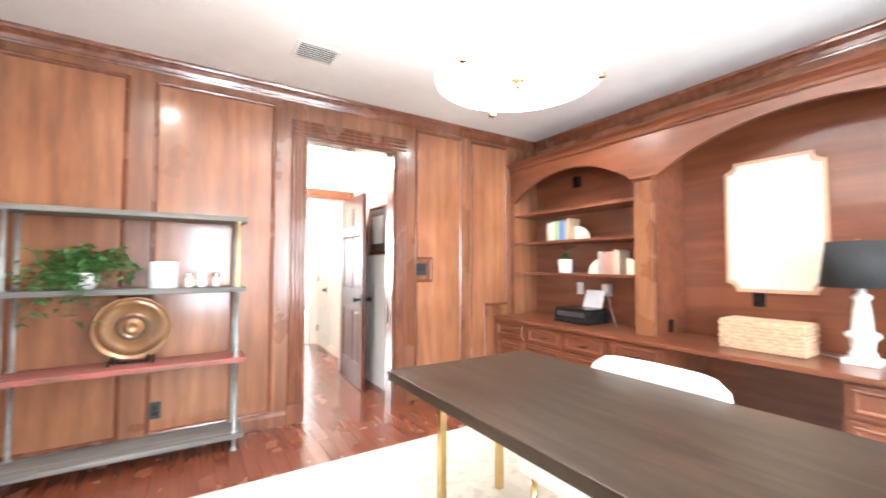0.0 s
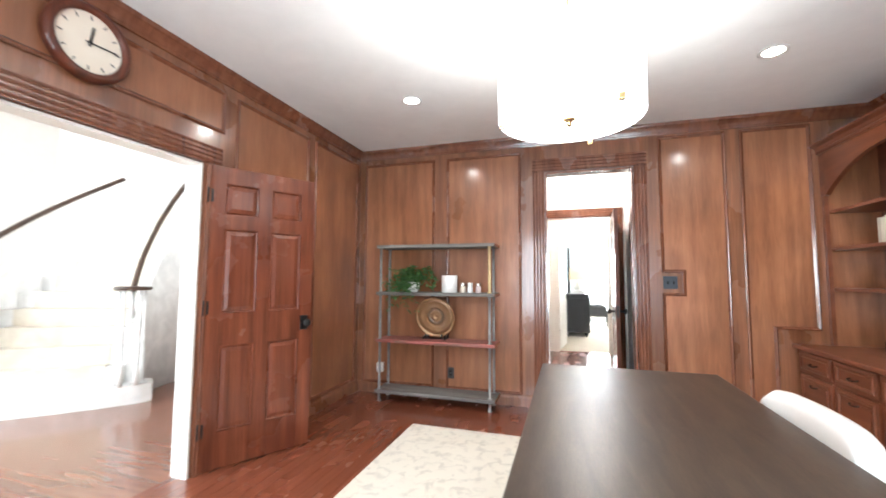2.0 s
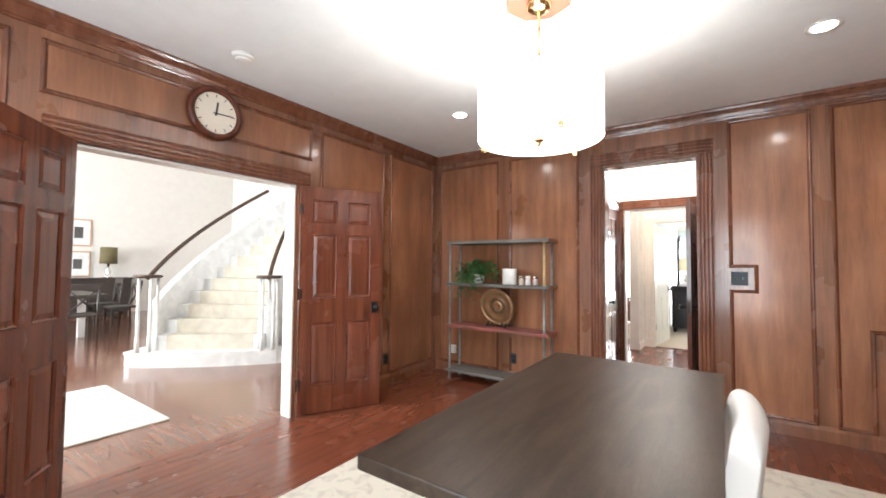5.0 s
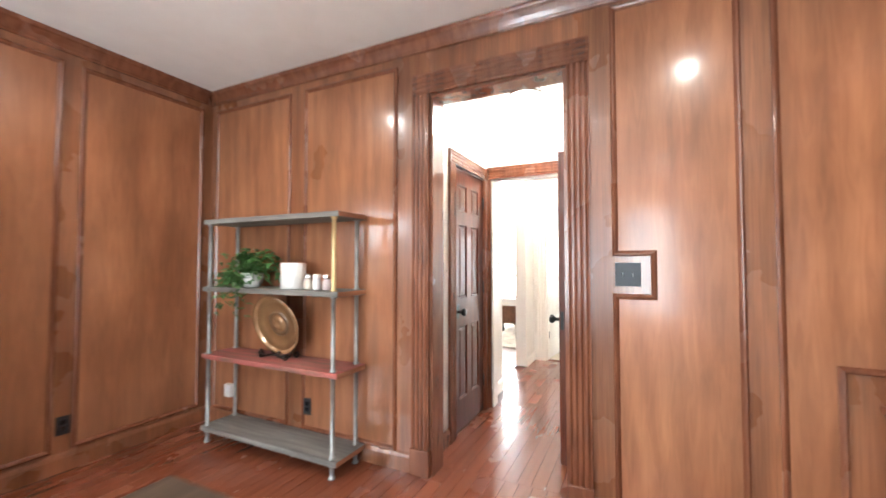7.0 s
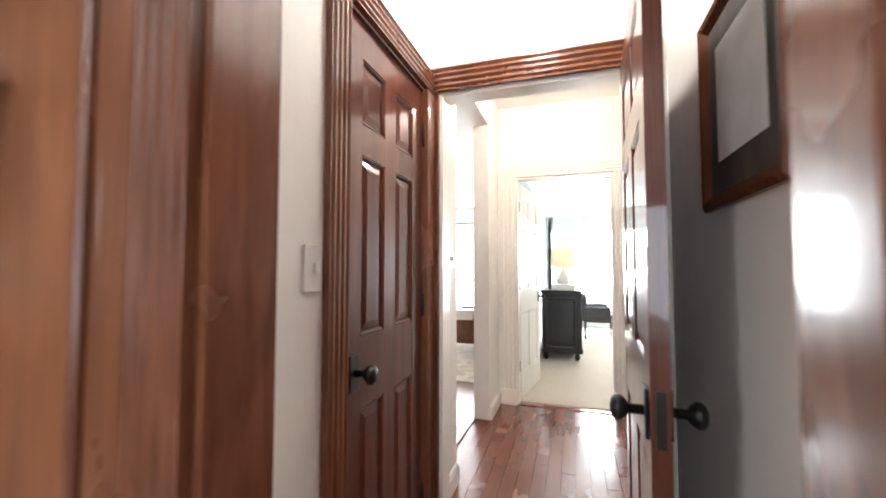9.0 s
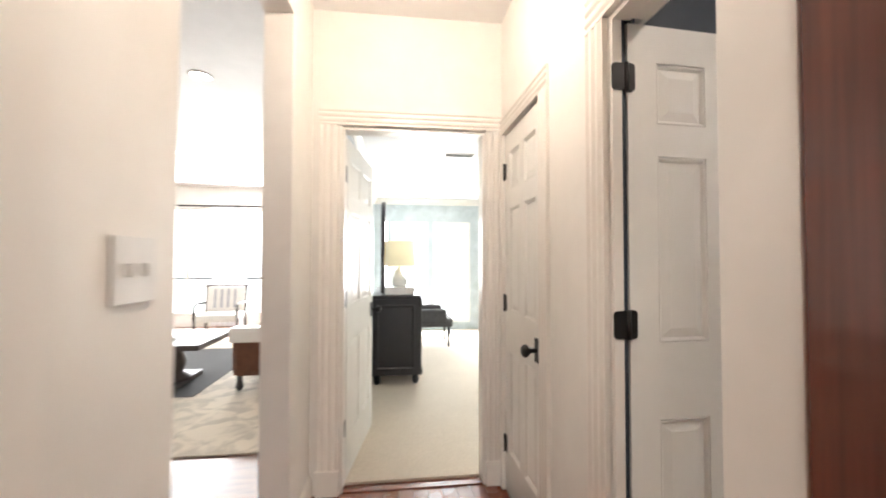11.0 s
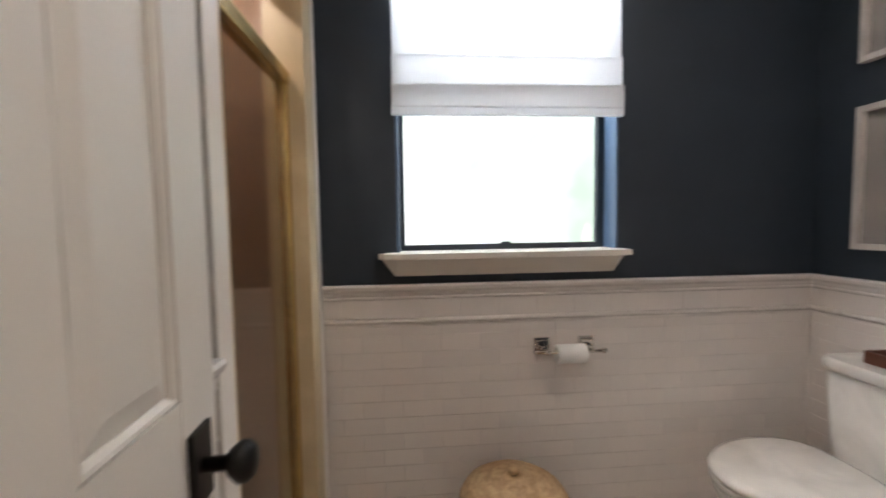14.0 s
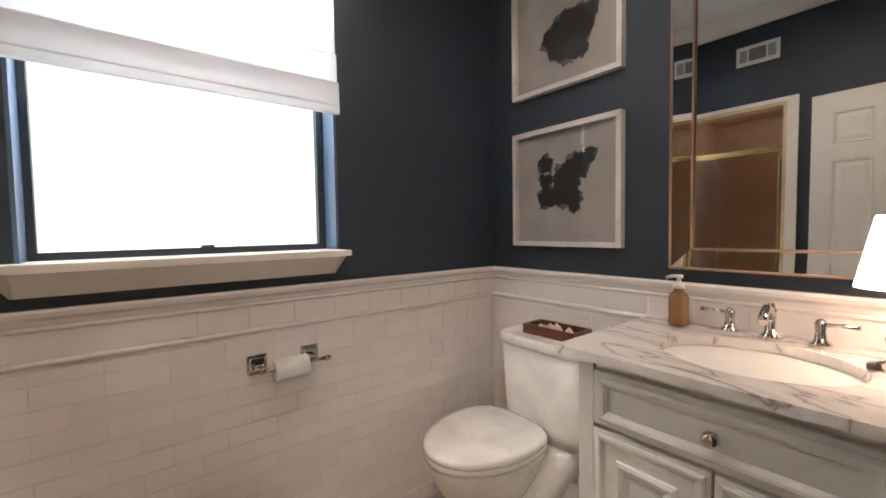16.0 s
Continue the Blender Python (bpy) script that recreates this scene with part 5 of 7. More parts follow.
def dome_light(x, y):
    d = thing("ceiling_light", "flush ceiling light with a glass bowl and bronze ring, lit", "light", "hall ceiling lights")
    bronze = material("bronze", (0.035, 0.022, 0.013), 0.45, metal=0.3)
    part("canopy", lathe(((0.004, CH - 0.035), (0.06, CH - 0.032), (0.075, CH - 0.015), (0.075, CH - 0.001)), 32, (x, y, 0)), bronze, d)
    part("stem", lathe(((0.007, CH - 0.170), (0.007, CH - 0.033)), 12, (x, y, 0)), bronze, d)
    for k in range(3):
        a = 2 * math.pi * k / 3 + 0.4
        part("bulb", lathe(((0.004, -0.024), (0.017, -0.018), (0.024, 0.0), (0.015, 0.022), (0.006, 0.028)), 16, (x + 0.05 * math.cos(a), y + 0.05 * math.sin(a), CH - 0.075)), lens_glow, d, "glowing bulb")
    part("bowl", lathe(((0.004, CH - 0.214), (0.05, CH - 0.210), (0.09, CH - 0.196), (0.122, CH - 0.168), (0.124, CH - 0.164), (0.092, CH - 0.190), (0.05, CH - 0.204), (0.004, CH - 0.208)), 40, (x, y, 0)), dome_glass, d, "lit frosted glass bowl")
    part("ring", lathe(((0.124, CH - 0.163), (0.131, CH - 0.162), (0.131, CH - 0.150), (0.124, CH - 0.149)), 40, (x, y, 0)), bronze, d, "bronze ring")
    for k in range(3):
        a = 2 * math.pi * k / 3
        part("rod", tube(((x + 0.127 * math.cos(a), y + 0.127 * math.sin(a), CH - 0.152), (x + 0.06 * math.cos(a), y + 0.06 * math.sin(a), CH - 0.02)), 0.003, 8), bronze, d)
    part("hub", lathe(((0.004, CH - 0.185), (0.016, CH - 0.182), (0.020, CH - 0.168), (0.012, CH - 0.158), (0.004, CH - 0.156)), 14, (x, y, 0)), bronze, d, "bronze hub")


dome_light(1.505, 4.33)
dome_light(1.53, 5.87)

# ---- things: the bathroom ----
marble = bpy.data.materials.new("white veined marble")
marble.use_nodes = True
_t = marble.node_tree
_b = _t.nodes["Principled BSDF"]
_b.inputs["Roughness"].default_value = 0.12
_b.inputs["Coat Weight"].default_value = 0.3
_tc = _t.nodes.new("ShaderNodeTexCoord")
_n = _t.nodes.new("ShaderNodeTexNoise")
_n.inputs["Scale"].default_value, _n.inputs["Detail"].default_value, _n.inputs["Distortion"].default_value = 2.1, 8.0, 1.6
_mp = _t.nodes.new("ShaderNodeMapping")
_mp.inputs["Scale"].default_value, _mp.inputs["Rotation"].default_value = (1.0, 2.4, 1.0), (0, 0, 0.7)
_t.links.new(_tc.outputs["Object"], _mp.inputs[0])
_t.links.new(_mp.outputs[0], _n.inputs[0])
_r = _t.nodes.new("ShaderNodeValToRGB")
_e = _r.color_ramp.elements
_e[0].position, _e[0].color = 0.455, (0.80, 0.765, 0.73, 1)
_e[1].position, _e[1].color = 0.545, (0.80, 0.765, 0.73, 1)
for _p, _c in ((0.488, (0.64, 0.60, 0.57, 1)), (0.500, (0.33, 0.29, 0.27, 1)), (0.507, (0.66, 0.62, 0.59, 1))):
    _k = _e.new(_p)
    _k.color = _c
_t.links.new(_n.outputs[0], _r.inputs[0])
_t.links.new(_r.outputs[0], _b.inputs["Base Color"])

mirror_glass = bpy.data.materials.new("mirror silver")
mirror_glass.use_nodes = True
_b = mirror_glass.node_tree.nodes["Principled BSDF"]
_b.inputs["Base Color"].default_value = (0.66, 0.67, 0.67, 1)
_b.inputs["Metallic"].default_value, _b.inputs["Roughness"].default_value = 1.0, 0.01
cabinet_white = material("white cabinet paint", (0.78, 0.76, 0.72), 0.32, tone=(0.75, 0.73, 0.69), large=0.05)
silver_wood = material("champagne frame", (0.42, 0.28, 0.20), 0.35, metal=0.55)
gold_frame = material("gold anodised aluminium", (0.66, 0.50, 0.22), 0.25, metal=0.9)
cream_jamb = material("cream stone jamb", (0.66, 0.55, 0.36), 0.4, tone=(0.58, 0.47, 0.30), scale=(7, 7, 7))

# window: frame, sill, blind, glass
win = tagged(new("window_3"), "white-trimmed bathroom window with dark sash", "window", kind="structure")
dark_sash = material("dark window sash", (0.022, 0.030, 0.042), 0.4)
blue_reveal = material("navy gloss reveal", (0.10, 0.16, 0.26), 0.35)
WX = BX1 + 0.012
part("reveal", boxes((WX, 4.4965, 1.172, WX + 0.146, 4.506, 2.248), (WX, 5.348, 1.172, WX + 0.146, 5.3575, 2.248)), blue_reveal, win, "navy gloss window reveal")
part("sash", boxes((WX + 0.10, 4.507, 1.173, WX + 0.13, 4.534, 2.247), (WX + 0.10, 5.329, 1.173, WX + 0.13, 5.347, 2.247), (WX + 0.10, 4.534, 1.173, WX + 0.13, 5.329, 1.210)), dark_sash, win, "dark window sash")
part("sash_lock", boxes((WX + 0.088, 4.90, 1.210, WX + 0.10, 4.94, 1.219), bevel=0.003), dark_sash, win)
glass = part("window_pane", boxes((WX + 0.112, 4.534, 1.210, WX + 0.116, 5.329, 2.247)), clear("window glass"), win)
glass.visible_shadow = False
SIL = ((0, -0.085), (0.010, -0.085), (0.022, -0.070), (0.055, -0.030), (0.062, -0.022), (0.075, -0.020), (0.075, 0), (0, 0))
part("window_sill", join(profile_run(SIL, (BX1 - 0.002, 4.528, 1.186), (BX1 - 0.002, 5.360, 1.186), (-1, 0, 0)), boxes((BX1 - 0.080, 4.488, 1.168, BX1 + 0.011, 5.402, 1.188), (BX1 + 0.011, 4.5065, 1.170, WX + 0.099, 5.3475, 1.188))), white_trim, win, "white moulded sill")
# mitred ends of the sill board
for y, s in ((4.528, -1), (5.360, 1)):
    bm = bmesh.new()
    a = [bm.verts.new((BX1 - 0.002 - o, y, 1.186 + h)) for o, h in SIL]
    c = [bm.verts.new((BX1 - 0.002 - o * 0.0, y + s * o * 0.9, 1.186 + h)) for o, h in SIL]
    k = len(SIL)
    for i in range(k):
        try:
            bm.faces.new((a[i], a[(i + 1) % k], c[(i + 1) % k], c[i]))
        except ValueError:
            pass
    bm.faces.new(a)
    part("sill_return", bm, white_trim, win)

blind_mat = bpy.data.materials.new("white roman blind cloth")
blind_mat.use_nodes = True
_b = blind_mat.node_tree.nodes["Principled BSDF"]
_b.inputs["Base Color"].default_value = (0.84, 0.84, 0.85, 1)
_b.inputs["Roughness"].default_value = 0.9
_tr = blind_mat.node_tree.nodes.new("ShaderNodeBsdfTranslucent")
_tr.inputs[0].default_value = (0.85, 0.86, 0.88, 1)
_mx = blind_mat.node_tree.nodes.new("ShaderNodeMixShader")
_mx.inputs[0].default_value = 0.5
blind_mat.node_tree.links.new(_b.outputs[0], _mx.inputs[1])
blind_mat.node_tree.links.new(_tr.outputs[0], _mx.inputs[2])
blind_mat.node_tree.links.new(_mx.outputs[0], blind_mat.node_tree.nodes["Material Output"].inputs[0])
blind = thing("roman_blind", "white roman blind drawn halfway down the window", "blind")
bx = BX1 - 0.012
part("cloth", boxes((bx, 4.502, 1.90, bx + 0.006, 5.362, 2.26)), blind_mat, blind)
part("fold", boxes((bx - 0.010, 4.500, 1.76, bx + 0.004, 5.364, 1.905), bevel=0.004), blind_mat, blind)
part("fold", boxes((bx - 0.022, 4.498, 1.715, bx - 0.006, 5.366, 1.80), bevel=0.005), blind_mat, blind)
part("hem", boxes((bx - 0.018, 4.496, 1.688, bx + 0.002, 5.368, 1.722), bevel=0.004), blind_mat, blind)
part("headrail", boxes((bx - 0.002, 4.502, 2.26, bx + 0.03, 5.362, 2.30)), white_plastic, blind)

# wainscot caps
CAP = ((0, 0), (0, -0.060), (0.006, -0.057), (0.008, -0.051), (0.006, -0.045), (0.009, -0.043), (0.012, -0.030), (0.022, -0.020), (0.026, -0.008), (0.022, 0))
LINER = ((0, 0), (0, -0.020), (0.005, -0.017), (0.008, -0.010), (0.005, -0.003))
structure("trim_wainscot_window", join(profile_run(CAP, (BX1, BY0 + 0.02, 1.071), (BX1, BY1, 1.071), (-1, 0, 0)), profile_run(LINER, (BX1, BY0 + 0.02, 0.940), (BX1, BY1, 0.940), (-1, 0, 0))), tile_mat, "white glazed cap and liner of the wainscot", "trim")
structure("trim_wainscot_vanity", join(profile_run(CAP, (BX0, BY0 + 0.018, 1.071), (BX1, BY0 + 0.018, 1.071), (0, 1, 0)), profile_run(LINER, (BX0, BY0 + 0.018, 0.940), (BX1, BY0 + 0.018, 0.940), (0, 1, 0))), tile_mat, "white glazed cap and liner of the wainscot", "trim")
structure("trim_wainscot_shower", join(profile_run(CAP, (BX0, BY1, 1.071), (2.845, BY1, 1.071), (0, -1, 0)), profile_run(LINER, (BX0, BY1, 0.940), (2.845, BY1, 0.940), (0, -1, 0))), tile_mat, "white glazed cap and liner of the wainscot", "trim")
structure("crown_bath", join(profile_run(CROWN, (BX0, BY1, 2.70), (BX1, BY1, 2.70), (0, -1, 0)), profile_run(CROWN, (BX1 + 0.01, BY0, 2.70), (BX1 + 0.01, BY1, 2.70), (-1, 0, 0)), profile_run(CROWN, (BX0, BY0 + 0.007, 2.70), (BX1, BY0 + 0.007, 2.70), (0, 1, 0))), white_trim, "white crown moulding", "trim")

# shower opening and door
sh = tagged(new("door_8"), "cased shower opening with a cream jamb", "doorway", kind="structure")
part("casing", join(boxes((2.848, BY1 - 0.012, 0, 2.905, BY1 + 0.006, 2.055), bevel=0.003), boxes((2.848, BY1 - 0.012, 2.056, 3.645, BY1 + 0.006, 2.085), bevel=0.003), boxes((3.605, BY1 - 0.012, 0, 3.645, BY1 + 0.006, 2.055), bevel=0.003)), white_trim, sh, "white painted casing")
part("jamb", boxes((2.906, BY1 - 0.006, 0, 2.925, BY1 + 0.12, 2.055), (3.512, BY1 - 0.006, 0, 3.604, BY1 + 0.12, 2.055), (2.925, BY1 - 0.006, 2.036, 3.512, BY1 + 0.12, 2.055)), cream_jamb, sh, "cream stone jamb")
part("curb", boxes((2.925, BY1 - 0.010, 0, 3.512, BY1 + 0.12, 0.10), bevel=0.006), cream_jamb, sh, "cream stone curb")
sd = thing("shower_door", "framed glass shower door with gold rails", "door")
part("post", boxes((3.476, BY1 + 0.045, 0.10, 3.511, BY1 + 0.085, 1.745), bevel=0.003), gold_frame, sd, "gold metal post")
part("post", boxes((2.926, BY1 + 0.045, 0.10, 2.956, BY1 + 0.085, 1.745), bevel=0.003), gold_frame, sd, "gold metal post")
part("header", boxes((2.926, BY1 + 0.040, 1.746, 3.511, BY1 + 0.090, 1.786), bevel=0.004), gold_frame, sd, "gold metal header")
part("bottom_rail", boxes((2.957, BY1 + 0.048, 0.101, 3.475, BY1 + 0.082, 0.135), bevel=0.003), gold_frame, sd, "gold metal rail")
frost = clear("obscured shower glass", (0.70, 0.65, 0.56), 0.06)
pane = part("glass_pane", boxes((2.957, BY1 + 0.060, 0.136, 3.475, BY1 + 0.067, 1.745)), frost, sd, "obscured glass")
pane.visible_shadow = False
recessed_light(3.15, 5.90, 2.2, 0.07)
recessed_light(2.70, 4.60, 2.70, 0.07)
vent2 = thing("wall_vent", "white wall vent high on the navy wall", "vent")
part("frame", boxes((2.95, BY1 - 0.006, 2.35, 3.19, BY1 + 0.007, 2.48), bevel=0.003), white_plastic, vent2)
for i, (x0, x1) in enumerate(((2.97, 3.012), (3.022, 3.118), (3.128, 3.17))):
    part("grille", boxes((x0, BY1 - 0.009, 2.375, x1, BY1 - 0.0065, 2.455)), MATS["dark duct"] if i == 1 else material("vent grey", (0.35, 0.34, 0.32), 0.6), vent2, "dark grille" if i == 1 else "grey louvre")

# pictures
white_frame = material("white picture frame", (0.68, 0.63, 0.60), 0.35, large=0.05)
mat_board = material("grey mat board", (0.34, 0.315, 0.295), 0.9, large=0.05)
ink = material("black ink", (0.012, 0.012, 0.013), 0.8)
ink_wash = material("faded ink", (0.13, 0.12, 0.115), 0.85, tone=(0.05, 0.047, 0.045), scale=(30, 30, 30), large=0.5)
pic_glass = clear("low-glare picture glass", ior=1.24)


def picture(z0, z1, seed, blot):
    p = thing("framed_picture", "abstract black ink blot on grey in a white box frame", "picture", "ink pictures")
    x0, x1, y = 2.980, 3.505, BY0 + 0.007
    w = 0.020
    part("picture_frame", boxes((x0, y, z0, x0 + w, y + 0.032, z1), (x1 - w, y, z0, x1, y + 0.032, z1), (x0 + w, y, z0, x1 - w, y + 0.032, z0 + w), (x0 + w, y, z1 - w, x1 - w, y + 0.032, z1)), white_frame, p)
    part("backing", boxes((x0 + w, y, z0 + w, x1 - w, y + 0.010, z1 - w)), mat_board, p, "grey mat board")
    rn = random.Random(seed)
    for name, mat, grow, depth, tag in (("ink_wash", ink_wash, 1.10, 0.0106, "faded grey ink wash"), ("ink_blot", ink, 0.98, 0.0112, "black ink blot")):
        bm = bmesh.new()
        for bx_, bz_, r in blot:
            ph = [(rn.uniform(0, 6.3), n, rn.uniform(0.5, 1.0)) for n in (3, 5, 9, 14, 23)]
            pts = []
            for i in range(72):
                a = 2 * math.pi * i / 72
                k = 0.86 * r * grow * (1 + sum(amp * 0.46 / n ** 0.75 * math.sin(n * a + p0) for p0, n, amp in ph) + rn.uniform(-0.05, 0.05))
                pts.append(bm.verts.new((bx_ + k * math.cos(a), y + depth + 0.0004 * rn.random(), bz_ + 0.92 * k * math.sin(a))))
            bm.faces.new(pts)
        part(name, bm, mat, p, tag)
    g = part("glass_pane", boxes((x0 + w, y + 0.024, z0 + w, x1 - w, y + 0.026, z1 - w)), pic_glass, p, "clear glass")
    g.visible_shadow = False


picture(1.178, 1.688, 11, ((3.335, 1.535, 0.045), (3.330, 1.460, 0.040), (3.325, 1.390, 0.055), (3.265, 1.400, 0.062), (3.205, 1.390, 0.055), (3.190, 1.345, 0.030), (3.225, 1.465, 0.075), (3.175, 1.510, 0.065), (3.125, 1.545, 0.040)))
picture(1.842, 2.352, 12, ((3.30, 2.06, 0.055), (3.24, 2.08, 0.08), (3.18, 2.05, 0.085), (3.22, 2.00, 0.075), (3.14, 2.10, 0.06), (3.28, 2.01, 0.05), (3.16, 1.98, 0.045)))

# toilet roll holder
tp = thing("toilet_roll_holder", "polished nickel holder with a roll of white paper", "holder")
for y in (4.630, 4.808):
    ro = part("rosette", join(boxes((BX1 - 0.010, y - 0.032, 0.785, BX1 - 0.001, y + 0.032, 0.848), bevel=0.003), boxes((BX1 - 0.022, y - 0.024, 0.793, BX1 - 0.009, y + 0.024, 0.840), bevel=0.004), boxes((BX1 - 0.045, y - 0.013, 0.795, BX1 - 0.020, y + 0.013, 0.822), bevel=0.004)), chrome, tp, "square stepped rosette")
part("rod", join(tube([(BX1 - 0.052, 4.575, 0.802), (BX1 - 0.052, 4.845, 0.802)], 0.007, 12), lathe(((0.004, -0.014), (0.011, -0.006), (0.011, 0.006), (0.004, 0.014)), 14, (BX1 - 0.052, 4.58, 0.802), "y"), lathe(((0.004, -0.014), (0.011, -0.006), (0.011, 0.006), (0.004, 0.014)), 14, (BX1 - 0.052, 4.80, 0.802), "y")), chrome, tp)
part("paper_roll", lathe(((0.019, 4.655), (0.036, 4.655), (0.036, 4.765), (0.019, 4.765), (0.019, 4.655)), 28, (BX1 - 0.052, 0, 0.795), "y", closed=False), paper, tp, "white paper roll")

# toilet
toilet = thing("toilet", "white two-piece toilet with the lid closed", "toilet")
TX = 3.24


def squarish(cx, cy, hx, hy, z, n=28, p=3.2):
    out = []
    for i in range(n):
        a = 2 * math.pi * i / n
        c, s = math.cos(a), math.sin(a)
        out.append((cx + hx * math.copysign(abs(c) ** (2 / p), c), cy + hy * math.copysign(abs(s) ** (2 / p), s), z))
    return out


def loft(rings, cap=True):
    bm = bmesh.new()
    vs = [[bm.verts.new(p) for p in r] for r in rings]
    n = len(vs[0])
    for a, b in zip(vs, vs[1:]):
        for i in range(n):
            f = bm.faces.new((a[i], a[(i + 1) % n], b[(i + 1) % n], b[i]))
            f.smooth = True
    if cap:
        bm.faces.new(list(reversed(vs[0])))
        bm.faces.new(vs[-1])
    return bm


part("tank", loft([squarish(TX, 3.772, 0.172, 0.080, 0.40, p=6), squarish(TX, 3.774, 0.186, 0.088, 0.46, p=6), squarish(TX, 3.775, 0.205, 0.096, 0.768, p=6)]), porcelain, toilet)
part("tank_lid", loft([squarish(TX, 3.778, 0.212, 0.100, 0.768, p=5), squarish(TX, 3.778, 0.220, 0.104, 0.776, p=5), squarish(TX, 3.778, 0.220, 0.104, 0.798, p=5), squarish(TX, 3.778, 0.210, 0.096, 0.810, p=5)]), porcelain, toilet)


def egg(z, k, grow=0.0, n=36):
    out = []
    for i in range(n):
        a = 2 * math.pi * i / n
        c, s = math.cos(a), math.sin(a)
        if s < 0:
            c, s = math.copysign(abs(c) ** 0.62, c), -abs(s) ** 0.62
        yy = 4.070 + (0.262 if s > 0 else 0.205) * s * k + grow * s
        out.append((TX + 0.082 + (0.203 * k + grow) * c * (1 - 0.06 * max(s, 0)), yy, z))
    return out


part("bowl", loft([egg(0.0, 0.50), egg(0.03, 0.50), egg(0.12, 0.46), egg(0.22, 0.60), egg(0.33, 0.86), egg(0.409, 0.98), egg(0.426, 0.99)]), porcelain, toilet)
part("foot", loft([squarish(TX, 3.90, 0.115, 0.20, 0.0), squarish(TX, 3.88, 0.105, 0.19, 0.20), squarish(TX, 3.80, 0.16, 0.11, 0.345), squarish(TX, 3.79, 0.150, 0.105, 0.398)]), porcelain, toilet)
part("seat", loft([egg(0.4280, 0.99), egg(0.4320, 1.01), egg(0.4460, 1.01), egg(0.4490, 1.0)]), porcelain, toilet)
part("lid", loft([egg(0.4505, 1.0), egg(0.4540, 1.015), egg(0.4660, 1.015), egg(0.4750, 0.99), egg(0.4800, 0.90), egg(0.4840, 0.5), egg(0.4850, 0.1)]), porcelain, toilet)
tray = thing("wooden_tray", "brown wooden tray with shells and soap on the toilet tank", "tray")
tw = material("reddish tray wood", (0.13, 0.045, 0.025), 0.45, tone=(0.08, 0.026, 0.014), scale=(3, 20, 20))
TRX, TRY = 3.225, 3.752
part("tray", boxes((TRX - 0.125, TRY - 0.062, 0.812, TRX + 0.125, TRY + 0.062, 0.820), (TRX - 0.125, TRY - 0.062, 0.820, TRX - 0.115, TRY + 0.062, 0.852), (TRX + 0.115, TRY - 0.062, 0.820, TRX + 0.125, TRY + 0.062, 0.852), (TRX - 0.115, TRY - 0.062, 0.820, TRX + 0.115, TRY - 0.052, 0.852), (TRX - 0.115, TRY + 0.052, 0.820, TRX + 0.115, TRY + 0.062, 0.852)), tw, tray)
for i, (dx, dy, r, c) in enumerate(((0.03, 0.0, 0.020, (0.66, 0.42, 0.34)), (-0.01, 0.01, 0.024, (0.72, 0.55, 0.47)), (-0.055, -0.01, 0.017, (0.78, 0.74, 0.70)), (0.07, 0.015, 0.016, (0.76, 0.72, 0.68)))):
    sh_ = tagged(part("seashell", moved(lathe(((0.002, 0), (r * 0.7, r * 0.25), (r, r * 0.7), (r * 0.75, r * 1.2), (r * 0.4, r * 1.5), (r * 0.08, r * 1.9)), 12), Matrix.Translation((TRX + dx, TRY + dy, 0.8215)) @ Matrix.Rotation(0.5 * i, 4, "Z")), material("shell %d" % i, c, 0.5)), "small pale shell lying in the tray", "shell", "shells in the tray")
clip = tagged(part("soap_bar", boxes((TRX + 0.045, TRY - 0.045, 0.821, TRX + 0.095, TRY - 0.012, 0.842), bevel=0.006), chrome), "small wrapped soap lying in the tray", "soap")
bin_ = thing("waste_bin", "white round waste bin beside the vanity", "bin")
part("body", lathe(((0.085, 0.0), (0.095, 0.01), (0.112, 0.27), (0.108, 0.272), (0.092, 0.02)), 32, (3.06, 3.92, 0)), white_plastic, bin_)

# vanity
van = thing("vanity", "white panelled vanity cabinet with a crystal knob", "cabinet")
VX, VY, VZ = 2.835, 4.170, 0.913
LIFT = pose(0, 0, 0.018)
part("body", boxes((BX0 + 0.006, BY0 + 0.02, 0.09, VX, VY, VZ - 0.004), (BX0 + 0.006, BY0 + 0.02, 0.0, VX - 0.03, VY - 0.06, 0.09)), cabinet_white, van)
part("corner_post", boxes((VX - 0.040, VY, 0.09, VX + 0.003, VY + 0.014, VZ - 0.005), bevel=0.003), cabinet_white, van)
dr = part("drawer_front", join(boxes((BX0 + 0.03, VY, 0.745, VX - 0.045, VY + 0.020, 0.886), bevel=0.003), frame_moulding("y", BX0 + 0.05, 0.760, VX - 0.060, 0.873, VY + 0.020, 1, 0.026, 0.010)), cabinet_white, van)
part("drawer_knob", join(lathe(((0.006, 0.0), (0.006, 0.012), (0.013, 0.018), (0.018, 0.026), (0.016, 0.036), (0.008, 0.042)), 10, (2.513, VY + 0.020, 0.820), "y")), chrome, dr, "faceted crystal knob")
for x0, x1 in ((2.518, VX - 0.045), (BX0 + 0.03, 2.513)):
    part("cabinet_door", join(boxes((x0, VY, 0.11, x1, VY + 0.020, 0.735), bevel=0.003), frame_moulding("y", x0 + 0.01, 0.12, x1 - 0.01, 0.725, VY + 0.020, 1, 0.022, 0.008), frame_moulding("y", x0 + 0.065, 0.175, x1 - 0.065, 0.67, VY + 0.020, 1, 0.030, 0.012), boxes((x0 + 0.10, VY + 0.020, 0.21, x1 - 0.10, VY + 0.026, 0.635), bevel=0.003)), cabinet_white, van)
